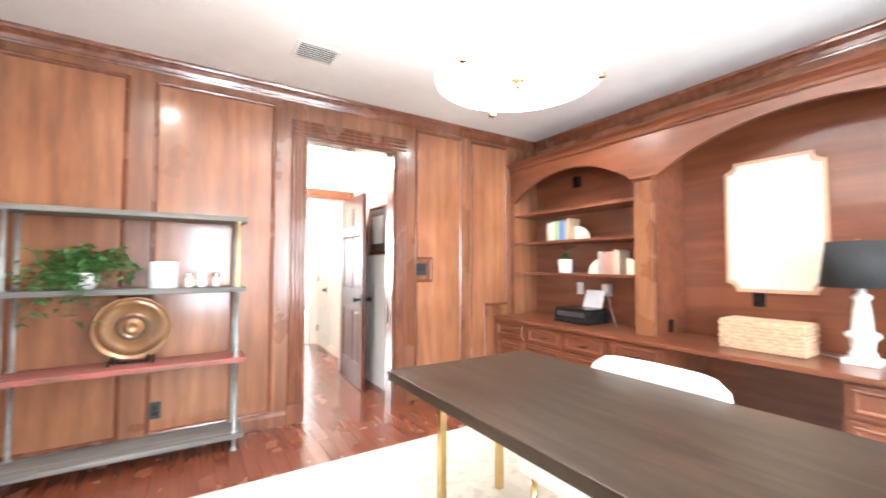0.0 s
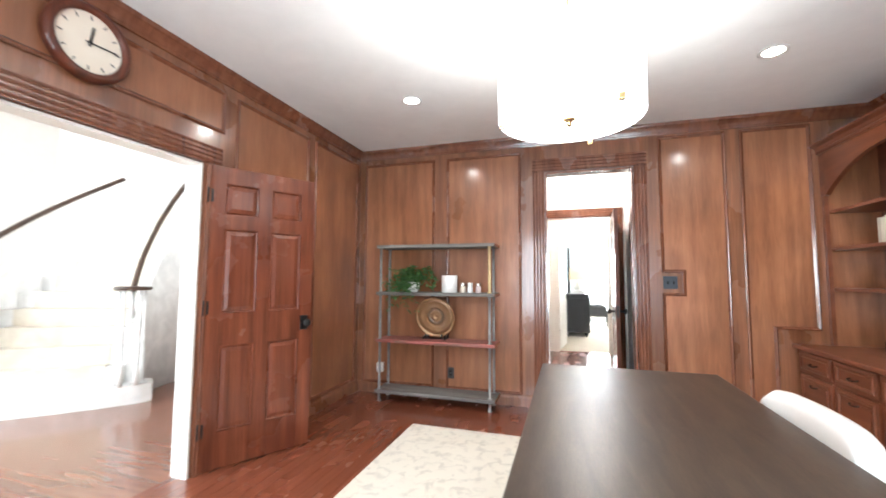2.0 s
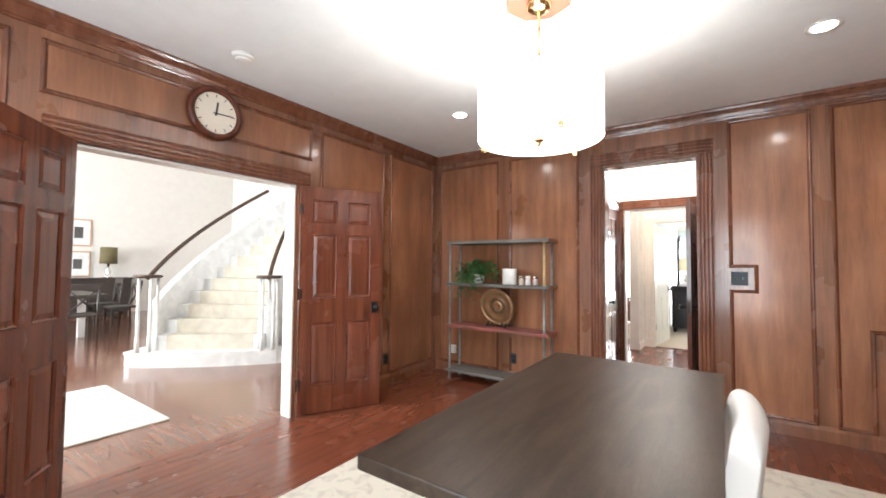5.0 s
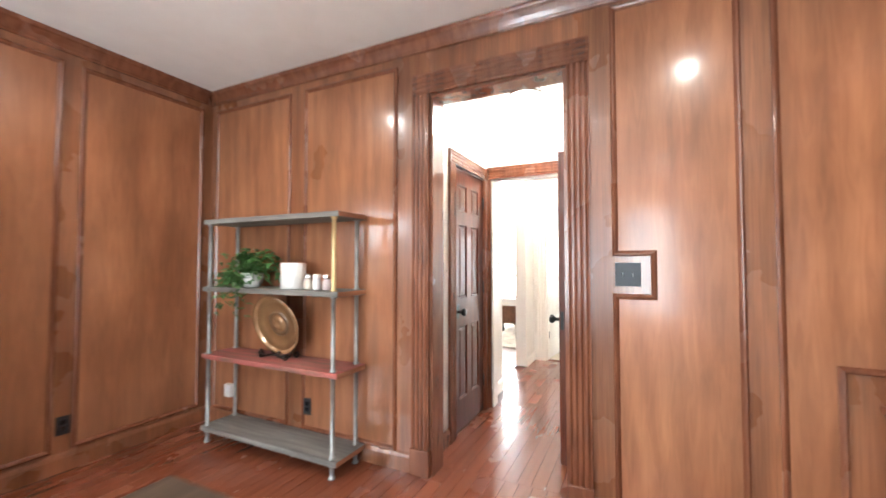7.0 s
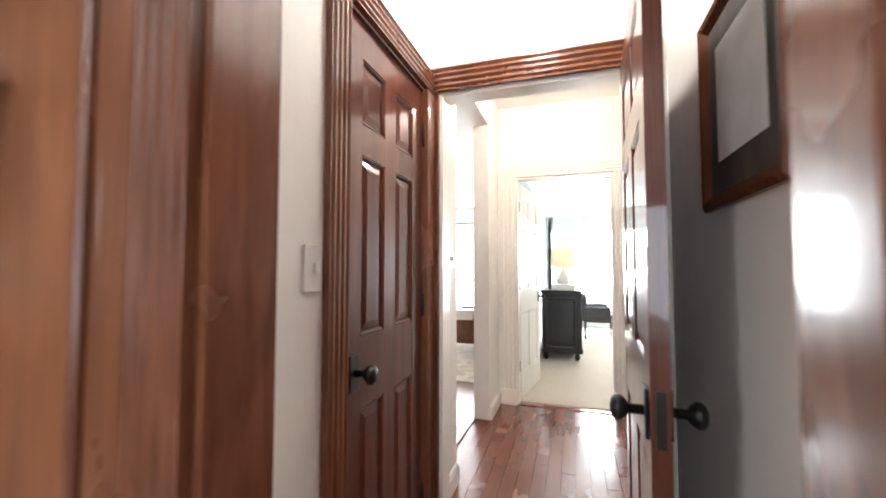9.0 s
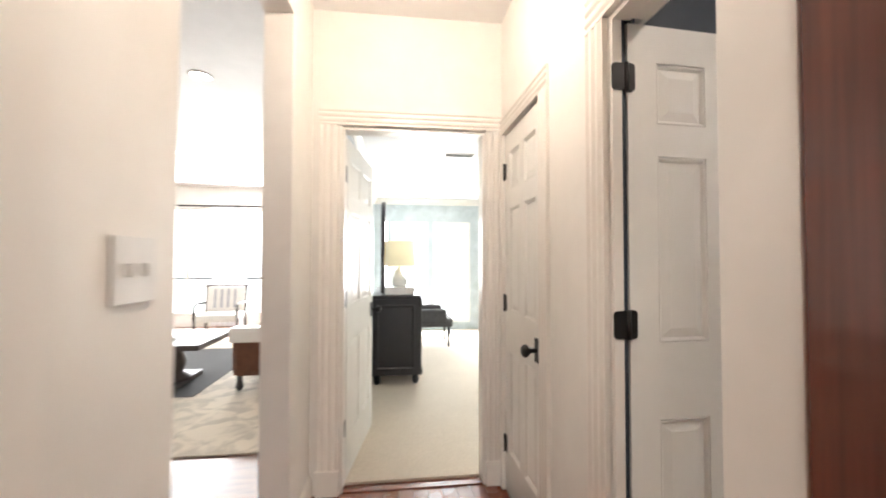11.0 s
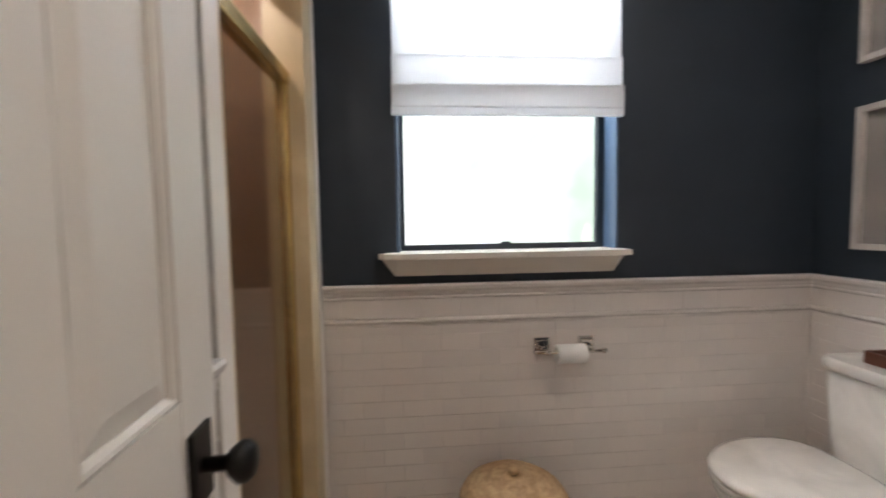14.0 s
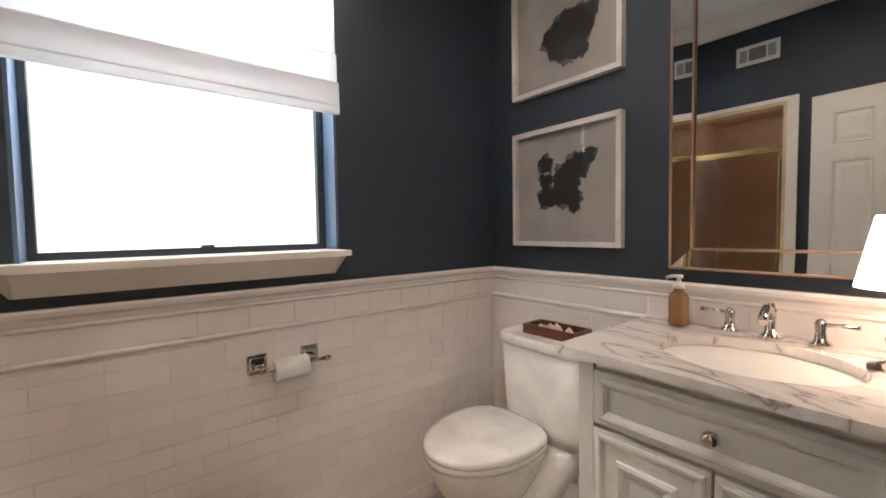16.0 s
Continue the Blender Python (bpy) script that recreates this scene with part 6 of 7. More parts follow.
# marble top with an oval cut-out
SX, SY, SA, SB = 2.512, 3.955, 0.200, 0.170
top = bmesh.new()
N = 48
x0, x1, y0, y1 = BX0 + 0.005, 2.888, BY0 + 0.020, 4.222
rings = {}
for z in (0.897, 0.920):
    inner, outer = [], []
    for i in range(N):
        a = 2 * math.pi * i / N
        c, s = math.cos(a), math.sin(a)
        inner.append(top.verts.new((SX + SA * c, SY + SB * s, z)))
        t = min(((x1 - SX) / c if c > 1e-6 else (x0 - SX) / c if c < -1e-6 else 1e9), ((y1 - SY) / s if s > 1e-6 else (y0 - SY) / s if s < -1e-6 else 1e9))
        outer.append(top.verts.new((SX + t * c, SY + t * s, z)))
    rings[z] = (inner, outer)
for i in range(N):
    j = (i + 1) % N
    (a, b), (c, d) = rings[0.897], rings[0.920]
    top.faces.new((c[i], d[i], d[j], c[j]))
    top.faces.new((a[j], b[j], b[i], a[i]))
    top.faces.new((a[i], c[i], c[j], a[j]))
    top.faces.new((b[j], d[j], d[i], b[i]))
# square corners
for cx, cy in ((x0, y0), (x1, y0), (x0, y1), (x1, y1)):
    ring = rings[0.920][1]
    k = min(range(N), key=lambda i: (ring[i].co.x - cx) ** 2 + (ring[i].co.y - cy) ** 2)
    for z in rings:
        rings[z][1][k].co.x, rings[z][1][k].co.y = cx, cy
vt = tagged(part("countertop", top, marble), "white marble vanity top with grey veins", "countertop")
vt.matrix_basis = LIFT
sink = thing("sink", "white oval undermount sink", "sink", at=LIFT)
part("basin", loft([[(SX + (SA + 0.004) * k * math.cos(2 * math.pi * i / 40), SY + (SB + 0.004) * k * math.sin(2 * math.pi * i / 40), z) for i in range(40)] for k, z in ((1.0, 0.8965), (0.97, 0.870), (0.88, 0.825), (0.65, 0.785), (0.25, 0.772), (0.08, 0.771))], cap=False), porcelain, sink)
part("drain", lathe(((0.020, 0.770), (0.022, 0.774), (0.012, 0.775)), 16, (SX, SY, 0)), chrome, sink, "metal drain")
fau = thing("faucet", "polished nickel faucet with two lever handles", "faucet", at=pose(2.526, 3.730, 0.939) @ Matrix.Scale(0.87, 4) @ pose(-2.526, -3.730, -0.921))
FY = 3.730
part("spout", join(lathe(((0.030, 0.921), (0.030, 0.930), (0.020, 0.942), (0.015, 0.965), (0.014, 1.005), (0.018, 1.012), (0.012, 1.020), (0.008, 1.035)), 20, (2.526, FY, 0)), tube([(2.526, FY, 0.985), (2.526, FY + 0.025, 1.018), (2.526, FY + 0.055, 1.024), (2.526, FY + 0.085, 1.008), (2.526, FY + 0.098, 0.984)], (0.013, 0.014, 0.014, 0.013, 0.012), 14)), chrome, fau)
for x, s in ((2.638, 1), (2.408, -1)):
    part("handle", join(lathe(((0.027, 0.921), (0.027, 0.930), (0.017, 0.942), (0.013, 0.965), (0.016, 0.990), (0.012, 0.998), (0.006, 1.004)), 20, (x, FY, 0)), tube([(x, FY, 0.985), (x + s * 0.035, FY + 0.006, 0.990), (x + s * 0.085, FY + 0.012, 0.992)], (0.008, 0.006, 0.009), 10)), chrome, fau, "lever handle")
soap = thing("soap_dispenser", "amber glass soap bottle with a white pump", "bottle", at=pose(2.760, 3.745, 0.939) @ Matrix.Scale(0.88, 4) @ pose(-2.772, -3.715, -0.921))
part("bottle", lathe(((0.030, 0.921), (0.034, 0.926), (0.034, 1.020), (0.028, 1.035), (0.016, 1.045), (0.016, 1.055)), 24, (2.772, 3.715, 0)), material("amber soap bottle", (0.36, 0.19, 0.085), 0.2, metal=0.3, coat=0.5), soap)
part("pump", join(lathe(((0.018, 1.055), (0.018, 1.070), (0.007, 1.074), (0.007, 1.092), (0.014, 1.094), (0.014, 1.104)), 16, (2.772, 3.715, 0)), tube([(2.772, 3.715, 1.099), (2.79, 3.735, 1.100), (2.802, 3.748, 1.094)], 0.006, 8)), white_plastic, soap, "white pump")
# mirror with a bevelled mirror frame
mir = thing("wall_mirror", "large rectangular wall mirror with a wide silver mirrored border", "mirror")
MX0, MX1, MZ0, MZ1, MY = 2.245, 2.808, 1.118, 2.045, BY0 + 0.010
part("backing", boxes((MX0, MY, MZ0, MX1, MY + 0.012, MZ1)), silver_wood, mir)
w = 0.064
part("mirror_pane", boxes((MX0 + w, MY + 0.0125, MZ0 + w, MX1 - w, MY + 0.016, MZ1 - w)), mirror_glass, mir)
for pts in (((MX0, MZ0), (MX1, MZ0), (MX1 - w, MZ0 + w), (MX0 + w, MZ0 + w)), ((MX1, MZ0), (MX1, MZ1), (MX1 - w, MZ1 - w), (MX1 - w, MZ0 + w)), ((MX1, MZ1), (MX0, MZ1), (MX0 + w, MZ1 - w), (MX1 - w, MZ1 - w)), ((MX0, MZ1), (MX0, MZ0), (MX0 + w, MZ0 + w), (MX0 + w, MZ1 - w))):
    bm = bmesh.new()
    hi = [bm.verts.new((x, MY + d, z)) for (x, z), d in zip(pts, (0.028, 0.028, 0.022, 0.022))]
    lo = [bm.verts.new((x, MY + 0.0125, z)) for x, z in pts]
    bm.faces.new(hi)
    for i in range(4):
        bm.faces.new((hi[i], hi[(i + 1) % 4], lo[(i + 1) % 4], lo[i]))
    part("mirror_border", bm, mirror_glass, mir, "bevelled mirror strip")
for x0, z0, x1, z1, d in ((MX0, MZ0, MX1, MZ1, 0.029), (MX0 + w, MZ0 + w, MX1 - w, MZ1 - w, 0.024)):
    for (px, pz), (qx, qz) in (((x0, z0), (x1, z0)), ((x1, z0), (x1, z1)), ((x1, z1), (x0, z1)), ((x0, z1), (x0, z0))):
        n = int(math.hypot(qx - px, qz - pz) / 0.012)
        pts = [(px + (qx - px) * i / (2 * n), MY + d, pz + (qz - pz) * i / (2 * n)) for i in range(2 * n + 1)]
        part("beading", tube(pts, 0.0042, 6), silver_wood, mir, "champagne beaded edging")
# vanity lamp
vl = thing("table_lamp", "small table lamp with a cream shade, lit, on the vanity", "lamp", at=pose(-0.010, 0, 0.018))
VLX, VLY = 2.285, 3.86
part("shade", lathe(((0.078, 1.100), (0.079, 1.100), (0.048, 1.255), (0.047, 1.255), (0.077, 1.102)), 32, (VLX, VLY, 0), closed=False), glowing("lit cream shade", (1.0, 0.74, 0.59), 9.0), vl, "cream cone shade, lit")
part("stem", lathe(((0.055, 0.921), (0.055, 0.930), (0.018, 0.945), (0.028, 0.990), (0.012, 1.03), (0.024, 1.07), (0.010, 1.10), (0.008, 1.16)), 20, (VLX, VLY, 0)), clear("crystal lamp stem"), vl, "crystal stem")
# basket on the floor
wb = thing("wicker_hamper", "round woven seagrass hamper with loop handles", "basket")
HXc, HYc = 3.40, 4.985
nat = material("natural seagrass", (0.52, 0.36, 0.20), 0.85, tone=(0.36, 0.23, 0.12), scale=(40, 40, 120), bump=0.5)
for i in range(16):
    z = i * 0.024
    r = 0.165 + 0.022 * math.sin(math.pi * i / 16)
    bm = lathe(((r - 0.008, z), (r + 0.006, z + 0.006), (r + 0.006, z + 0.018), (r - 0.008, z + 0.0235)), 36, (HXc, HYc, 0))
    part("woven_coil", bm, nat, wb)
bm = lathe(((0.176, 0.386), (0.180, 0.395), (0.165, 0.42), (0.12, 0.45), (0.06, 0.468), (0.012, 0.474)), 36, (HXc, HYc, 0))
lid = part("lid", bm, nat, wb, "domed woven lid")
part("lid_knob", lathe(((0.012, 0.474), (0.020, 0.482), (0.018, 0.494), (0.006, 0.498)), 14, (HXc, HYc, 0)), nat, lid)
for s in (-1, 1):
    part("loop_handle", tube([(HXc, HYc + s * 0.17, 0.355), (HXc - 0.02, HYc + s * 0.215, 0.372), (HXc - 0.03, HYc + s * 0.235, 0.35), (HXc - 0.02, HYc + s * 0.205, 0.325), (HXc, HYc + s * 0.17, 0.325)], 0.008, 8), nat, wb)


# ---- things: bedroom ----
ebony = material("ebony stained wood", (0.012, 0.011, 0.012), 0.35, tone=(0.007, 0.006, 0.007), scale=(12, 12, 1.5))
chest = thing("dresser", "tall ebony chest of drawers on turned feet", "dresser")
DX0, DX1, DY0, DY1 = 1.235, 1.72, 8.72, 10.15
part("body", boxes((DX0, DY0, 0.10, DX1, DY1, 0.90), bevel=0.006), ebony, chest)
part("top", boxes((DX0 - 0.01, DY0 - 0.025, 0.90, DX1 + 0.03, DY1 + 0.025, 0.94), bevel=0.008), ebony, chest)
part("side_panel", frame_moulding("y", DX0 + 0.04, 0.16, DX1 - 0.04, 0.84, DY0, -1, 0.03, 0.012), ebony, chest)
part("corner_column", lathe(((0.030, 0.10), (0.034, 0.14), (0.020, 0.20), (0.028, 0.5), (0.020, 0.78), (0.034, 0.84), (0.034, 0.90)), 16, (DX1 + 0.012, DY0 + 0.03, 0)), ebony, chest)
for i in range(4):
    part("drawer", boxes((DX1, DY0 + 0.07, 0.14 + 0.19 * i, DX1 + 0.016, DY1 - 0.07, 0.315 + 0.19 * i), bevel=0.004), ebony, chest)
for x in (DX0 + 0.05, DX1 - 0.03):
    for y in (DY0 + 0.05, DY1 - 0.05):
        part("foot", lathe(((0.020, 0.004), (0.034, 0.03), (0.036, 0.06), (0.024, 0.10)), 14, (x, y, 0)), ebony, chest)
dm = thing("dresser_mirror", "arched mirror in an ebony frame above the dresser", "mirror")
arch = [(9.02, 0.94), (9.84, 0.94)] + [(9.43 + 0.41 * math.cos(math.pi * i / 16), 1.72 + 0.30 * math.sin(math.pi * i / 16)) for i in range(17)]


def stand_x(bm, x):
    for v in bm.verts:
        y, z, d = v.co
        v.co = (x + d, y, z)
    return bm


part("mirror_frame", stand_x(prism(arch, 0, 0.05), 1.31), ebony, dm)
part("mirror_pane", stand_x(prism([(9.43 + (y - 9.43) * 0.82, 1.42 + (z - 1.42) * 0.86) for y, z in arch], 0.0505, 0.054), 1.31), mirror_glass, dm)
cream_shade = glowing("cream lampshade", (1.0, 0.80, 0.52), 0.55)
for y, s in ((9.0, 1.0), (10.0, 0.85)):
    l = thing("table_lamp", "white ceramic table lamp with a cream drum shade on the dresser", "lamp", "dresser lamps")
    part("base", lathe(((0.075, 0.94), (0.080, 0.955), (0.050, 0.97), (0.075, 1.02), (0.085, 1.08), (0.060, 1.14), (0.020, 1.18), (0.015, 1.25)), 24, (1.52, y, 0)), ceramic, l)
    part("shade", lathe(((0.172, 1.25), (0.174, 1.25), (0.162, 1.52), (0.160, 1.52)), 32, (1.52, y, 0), closed=False), cream_shade, l, "cream drum shade")
bx_ = tagged(part("storage_box", boxes((1.36, 8.78, 0.942, 1.68, 8.96, 1.02), bevel=0.008), ceramic), "white box standing on the dresser", "box")
ac = thing("armchair", "grey upholstered armchair with turned legs by the window", "chair")
grey_cloth = material("grey upholstery", (0.085, 0.085, 0.09), 0.85, tone=(0.06, 0.06, 0.065), scale=(30, 30, 30), bump=0.3, fine=250)
part("seat", boxes((1.80, 10.45, 0.30, 2.35, 11.05, 0.44), bevel=0.04), grey_cloth, ac)
part("backrest", boxes((1.75, 10.45, 0.32, 1.87, 11.05, 0.78), bevel=0.05), grey_cloth, ac)
part("arm", boxes((1.82, 10.40, 0.36, 2.25, 10.48, 0.58), bevel=0.035), grey_cloth, ac)
part("arm", boxes((1.82, 11.02, 0.36, 2.25, 11.10, 0.58), bevel=0.035), grey_cloth, ac)
for x in (1.84, 2.29):
    for y in (10.50, 11.0):
        part("leg", lathe(((0.012, 0.004), (0.022, 0.05), (0.014, 0.12), (0.024, 0.22), (0.022, 0.31)), 12, (x, y, 0)), ebony, ac)
for n, (x0, x1) in ((4, (1.41, 2.10)), (5, (2.20, 2.91))):
    w_ = tagged(new("window_%d" % n), "tall white bedroom window with a woven blind", "window", kind="structure")
    part("window_frame", boxes((x0, 12.02, 0.14, x0 + 0.04, 12.10, 2.03), (x1 - 0.04, 12.02, 0.14, x1, 12.10, 2.03), (x0 + 0.04, 12.02, 0.14, x1 - 0.04, 12.10, 0.19), (x0 + 0.04, 12.02, 1.98, x1 - 0.04, 12.10, 2.03)), white_trim, w_)
    for i in range(7):
        part("blind_slat", boxes((x0 + 0.04, 12.012, 0.72 + i * 0.18, x1 - 0.04, 12.016, 0.895 + i * 0.18)), blind_mat, w_)
for x, y in ((2.48, 10.2), (2.22, 11.3)):
    recessed_light(x, y, BCH)
ceiling_vent(1.98, 8.65, 2.32, 8.80, BCH, 4)
# flat sheet whose own glow stands in for the daylit garden
structure("backdrop_garden", boxes((-6, 14.6, -0.5, 6, 14.7, 4.0)), glowing("glowing garden backdrop", (0.93, 0.97, 0.95), 2.6), "flat glowing backdrop standing in for the overexposed garden beyond the windows", "backdrop")
# backdrop that glows by itself; mottled emission hints at sunlit foliage
hedge_glow = glowing("glowing hedge backdrop", (0.96, 1.0, 0.95), 2.1)
hedge_glow.node_tree.nodes["Principled BSDF"].inputs["Base Color"].default_value = (0.05, 0.07, 0.04, 1)
_hn = hedge_glow.node_tree.nodes.new("ShaderNodeTexNoise")
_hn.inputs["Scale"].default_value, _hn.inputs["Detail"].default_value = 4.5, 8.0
_hr = hedge_glow.node_tree.nodes.new("ShaderNodeValToRGB")
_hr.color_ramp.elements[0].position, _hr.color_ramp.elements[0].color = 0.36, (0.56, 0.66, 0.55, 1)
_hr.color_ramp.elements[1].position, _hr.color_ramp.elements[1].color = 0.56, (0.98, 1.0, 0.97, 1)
hedge_glow.node_tree.links.new(_hn.outputs[0], _hr.inputs[0])
hedge_glow.node_tree.links.new(_hr.outputs[0], hedge_glow.node_tree.nodes["Principled BSDF"].inputs["Emission Color"])
structure("backdrop_side", boxes((8.6, 1.5, -1.0, 8.7, 9.0, 5.5)), hedge_glow, "flat glowing backdrop standing in for overexposed trees outside the bathroom window", "backdrop")

# ---- things: living room ----
living_rug = material("cream carved rug", (0.62, 0.55, 0.45), 0.95, tone=(0.44, 0.39, 0.32), scale=(5, 5, 5), contrast=(0.42, 0.55), bump=0.4, fine=200)
lr = tagged(part("rug", boxes((-3.2, 7.33, 0.0, 0.80, 11.6, 0.014), bevel=0.004), living_rug), "cream carved rug under the coffee table", "rug")
dr_ = tagged(part("rug", boxes((-2.6, 8.55, 0.0145, -0.42, 10.7, 0.020)), material("charcoal rug", (0.030, 0.028, 0.027), 0.95, bump=0.4, fine=200)), "charcoal rug lying over the cream rug", "rug")
ct = thing("coffee_table", "dark wooden trestle coffee table with a lower shelf", "table")
dk = material("dark weathered oak", (0.055, 0.042, 0.034), 0.45, tone=(0.030, 0.023, 0.019), scale=(2, 18, 18), bump=0.15)
part("tabletop", boxes((-2.05, 8.50, 0.455, -0.36, 9.45, 0.510), bevel=0.008), dk, ct)
for x in (-1.75, -0.78):
    part("pedestal", lathe(((0.15, 0.075), (0.14, 0.11), (0.065, 0.15), (0.09, 0.25), (0.055, 0.36), (0.12, 0.43), (0.14, 0.455)), 18, (x, 8.97, 0)), dk, ct)
    part("foot", boxes((x - 0.10, 8.60, 0.020, x + 0.10, 9.34, 0.076), bevel=0.01), dk, ct)
part("stretcher", boxes((-1.66, 8.85, 0.090, -0.86, 9.09, 0.125), bevel=0.005), dk, ct)
td = thing("serving_tray", "white plate with a small plant on the coffee table", "tray")
part("plate", lathe(((0.10, 0.512), (0.22, 0.520), (0.24, 0.534), (0.20, 0.526), (0.02, 0.524)), 32, (-0.95, 8.80, 0)), ceramic, td)
cp = thing("potted_plant", "small white flowering plant on the coffee table", "plant")
part("pot", lathe(((0.05, 0.527), (0.07, 0.60), (0.06, 0.60)), 20, (-0.95, 8.80, 0)), ceramic, cp)
leafy("foliage", cp, (-0.95, 8.80, 0.60), 90, (0.12, 0.12, 0.08), 0.02, 0.05, 21)


def open_chair(x, y, turn):
    c = thing("accent_chair", "dark framed armchair with striped white cushions", "chair", at=pose(x, y, 0.0, 0, 0, turn))
    for sx in (-0.30, 0.30):
        part("front_leg", lathe(((0.016, 0.016), (0.022, 0.20), (0.016, 0.30), (0.024, 0.40)), 10, (sx, -0.28, 0)), dk, c)
        part("back_leg", tube(((sx, 0.34, 0.016), (sx, 0.30, 0.42), (sx, 0.38, 0.86)), 0.022, 8), dk, c)
        part("arm", tube(((sx, -0.30, 0.40), (sx, -0.30, 0.58), (sx, -0.20, 0.62), (sx, 0.30, 0.60)), 0.020, 8), dk, c)
    part("top_rail", tube(((-0.34, 0.38, 0.87), (0.34, 0.38, 0.87)), 0.022, 8), dk, c)
    part("seat", boxes((-0.30, -0.30, 0.34, 0.30, 0.30, 0.46), bevel=0.03), white_leather, c, "white cushion")
    part("back_cushion", moved(boxes((-0.29, -0.06, 0.0, 0.29, 0.06, 0.42), bevel=0.04), Matrix.Translation((0, 0.30, 0.45)) @ Matrix.Rotation(radians(-10), 4, "X")), white_leather, c, "white cushion")
    for i in range(4):
        part("stripe", moved(boxes((-0.17 + i * 0.10, -0.0715, 0.05, -0.14 + i * 0.10, -0.0615, 0.36)), Matrix.Translation((0, 0.30, 0.45)) @ Matrix.Rotation(radians(-10), 4, "X")), material("grey stripe", (0.40, 0.40, 0.44), 0.9), c, "grey stripe")
    return c


open_chair(-1.30, 11.35, 8)
open_chair(-2.55, 11.2, -5)
wing = thing("leather_chair", "brown leather armchair with a white throw", "chair")
brown_leather = material("brown leather", (0.14, 0.055, 0.028), 0.4, tone=(0.09, 0.034, 0.017), scale=(14, 14, 14), bump=0.15)
part("seat", boxes((-0.12, 8.75, 0.22, 0.62, 9.45, 0.44), bevel=0.05), brown_leather, wing)
part("backrest", boxes((0.45, 8.75, 0.25, 0.66, 9.45, 0.92), bevel=0.07), brown_leather, wing)
part("arm", boxes((-0.12, 8.62, 0.16, 0.60, 8.79, 0.62), bevel=0.06), brown_leather, wing)
part("arm", boxes((-0.12, 9.42, 0.16, 0.60, 9.59, 0.62), bevel=0.06), brown_leather, wing)
for x in (-0.06, 0.55):
    for y in (8.70, 9.52):
        part("foot", lathe(((0.02, 0.016), (0.04, 0.05), (0.03, 0.10), (0.03, 0.17)), 12, (x, y, 0)), ebony, wing)
part("throw", boxes((-0.14, 8.605, 0.50, 0.30, 8.80, 0.645), bevel=0.02), white_leather, wing, "white folded throw")
lw = tagged(new("window_6"), "wide living room window with sheer curtains", "window", kind="structure")
for i in range(5):
    x = -3.6 + i * 1.0375
    part("mullion", boxes((x - 0.03, 12.93, 0.25, x + 0.03, 12.99, 2.3)), white_trim, lw)
part("window_rail", boxes((-3.57, 12.935, 0.92, 0.52, 12.985, 0.955)), dark_sash, lw, "dark window rail")
cr = thing("curtain_rod", "black iron curtain rod over the living room window", "rod")
part("rod", tube(((-4.0, 12.80, 2.36), (0.75, 12.80, 2.36)), 0.016, 10), black_metal, cr)
for x in (-4.0, -1.6, 0.75):
    part("finial", lathe(((0.006, -0.05), (0.028, -0.02), (0.028, 0.02), (0.006, 0.05)), 12, (x, 12.80, 2.36), "x"), black_metal, cr)
for x in (-3.75, -1.75, 0.45):
    cu = tagged(new("curtain", None), "white sheer curtain hanging from the iron rod", "curtain", "living room curtains")
    bm = bmesh.new()
    rows = []
    for i in range(41):
        k = i / 40
        px = x - 0.32 + 0.64 * k
        py = 12.80 + 0.035 * math.sin(k * 44)
        rows.append((bm.verts.new((px, py, 0.02)), bm.verts.new((px, py, 2.35))))
    for a, b in zip(rows, rows[1:]):
        bm.faces.new((a[0], b[0], b[1], a[1])).smooth = True
    part("cloth", bm, blind_mat, cu)
recessed_light(-0.05, 7.75, LCH, 0.09)
recessed_light(-1.4, 10.2, LCH, 0.09)

# ---- things: foyer and dining room ----
stair_white = material("white stair paint", (0.82, 0.81, 0.79), 0.35, large=0.04)
runner = material("cream stair carpet", (0.66, 0.60, 0.50), 0.95, bump=0.3, fine=200)
rail_wood = material("dark handrail wood", (0.075, 0.040, 0.024), 0.35, tone=(0.045, 0.024, 0.014), scale=(8, 8, 8))
stairs = thing("staircase", "white curved staircase with cream carpet and dark handrails", "staircase")
NEWEL_OUT, NEWEL_IN = Vector((-4.10, 1.34)), Vector((-2.995, 2.376))
C = NEWEL_IN + (NEWEL_IN - NEWEL_OUT).normalized() * 1.33
A0 = math.atan2(NEWEL_OUT.y - C.y, NEWEL_OUT.x - C.x)
RI, RO = 1.28, (NEWEL_OUT - C).length + 0.05
STEP, DA = 0.182, radians(5.2)


def sector(r0, r1, a0, a1, z0, z1, n=4):
    pts = [(C.x + r0 * math.cos(a0 + (a1 - a0) * i / n), C.y + r0 * math.sin(a0 + (a1 - a0) * i / n)) for i in range(n + 1)]
    pts += [(C.x + r1 * math.cos(a1 + (a0 - a1) * i / n), C.y + r1 * math.sin(a1 + (a0 - a1) * i / n)) for i in range(n + 1)]
    return prism(pts, z0, z1)


# rounded first step
plat = []
for i in range(25):
    k = i / 24
    r = RO + 0.16 - (RO - RI + 0.32) * k
    bulge = 0.24 * math.sin(math.pi * k) ** 0.5
    a = A0 + (0.02 + bulge / max(r, 0.5) * 0.55)
    plat.append((C.x + r * math.cos(a), C.y + r * math.sin(a)))
back_edge = [(C.x + r * math.cos(A0 - 0.16), C.y + r * math.sin(A0 - 0.16)) for r in (RI - 0.12, RO + 0.12)]
part("first_step", prism(plat + back_edge, -0.004, STEP - 0.03), stair_white, stairs, "rounded white first step")
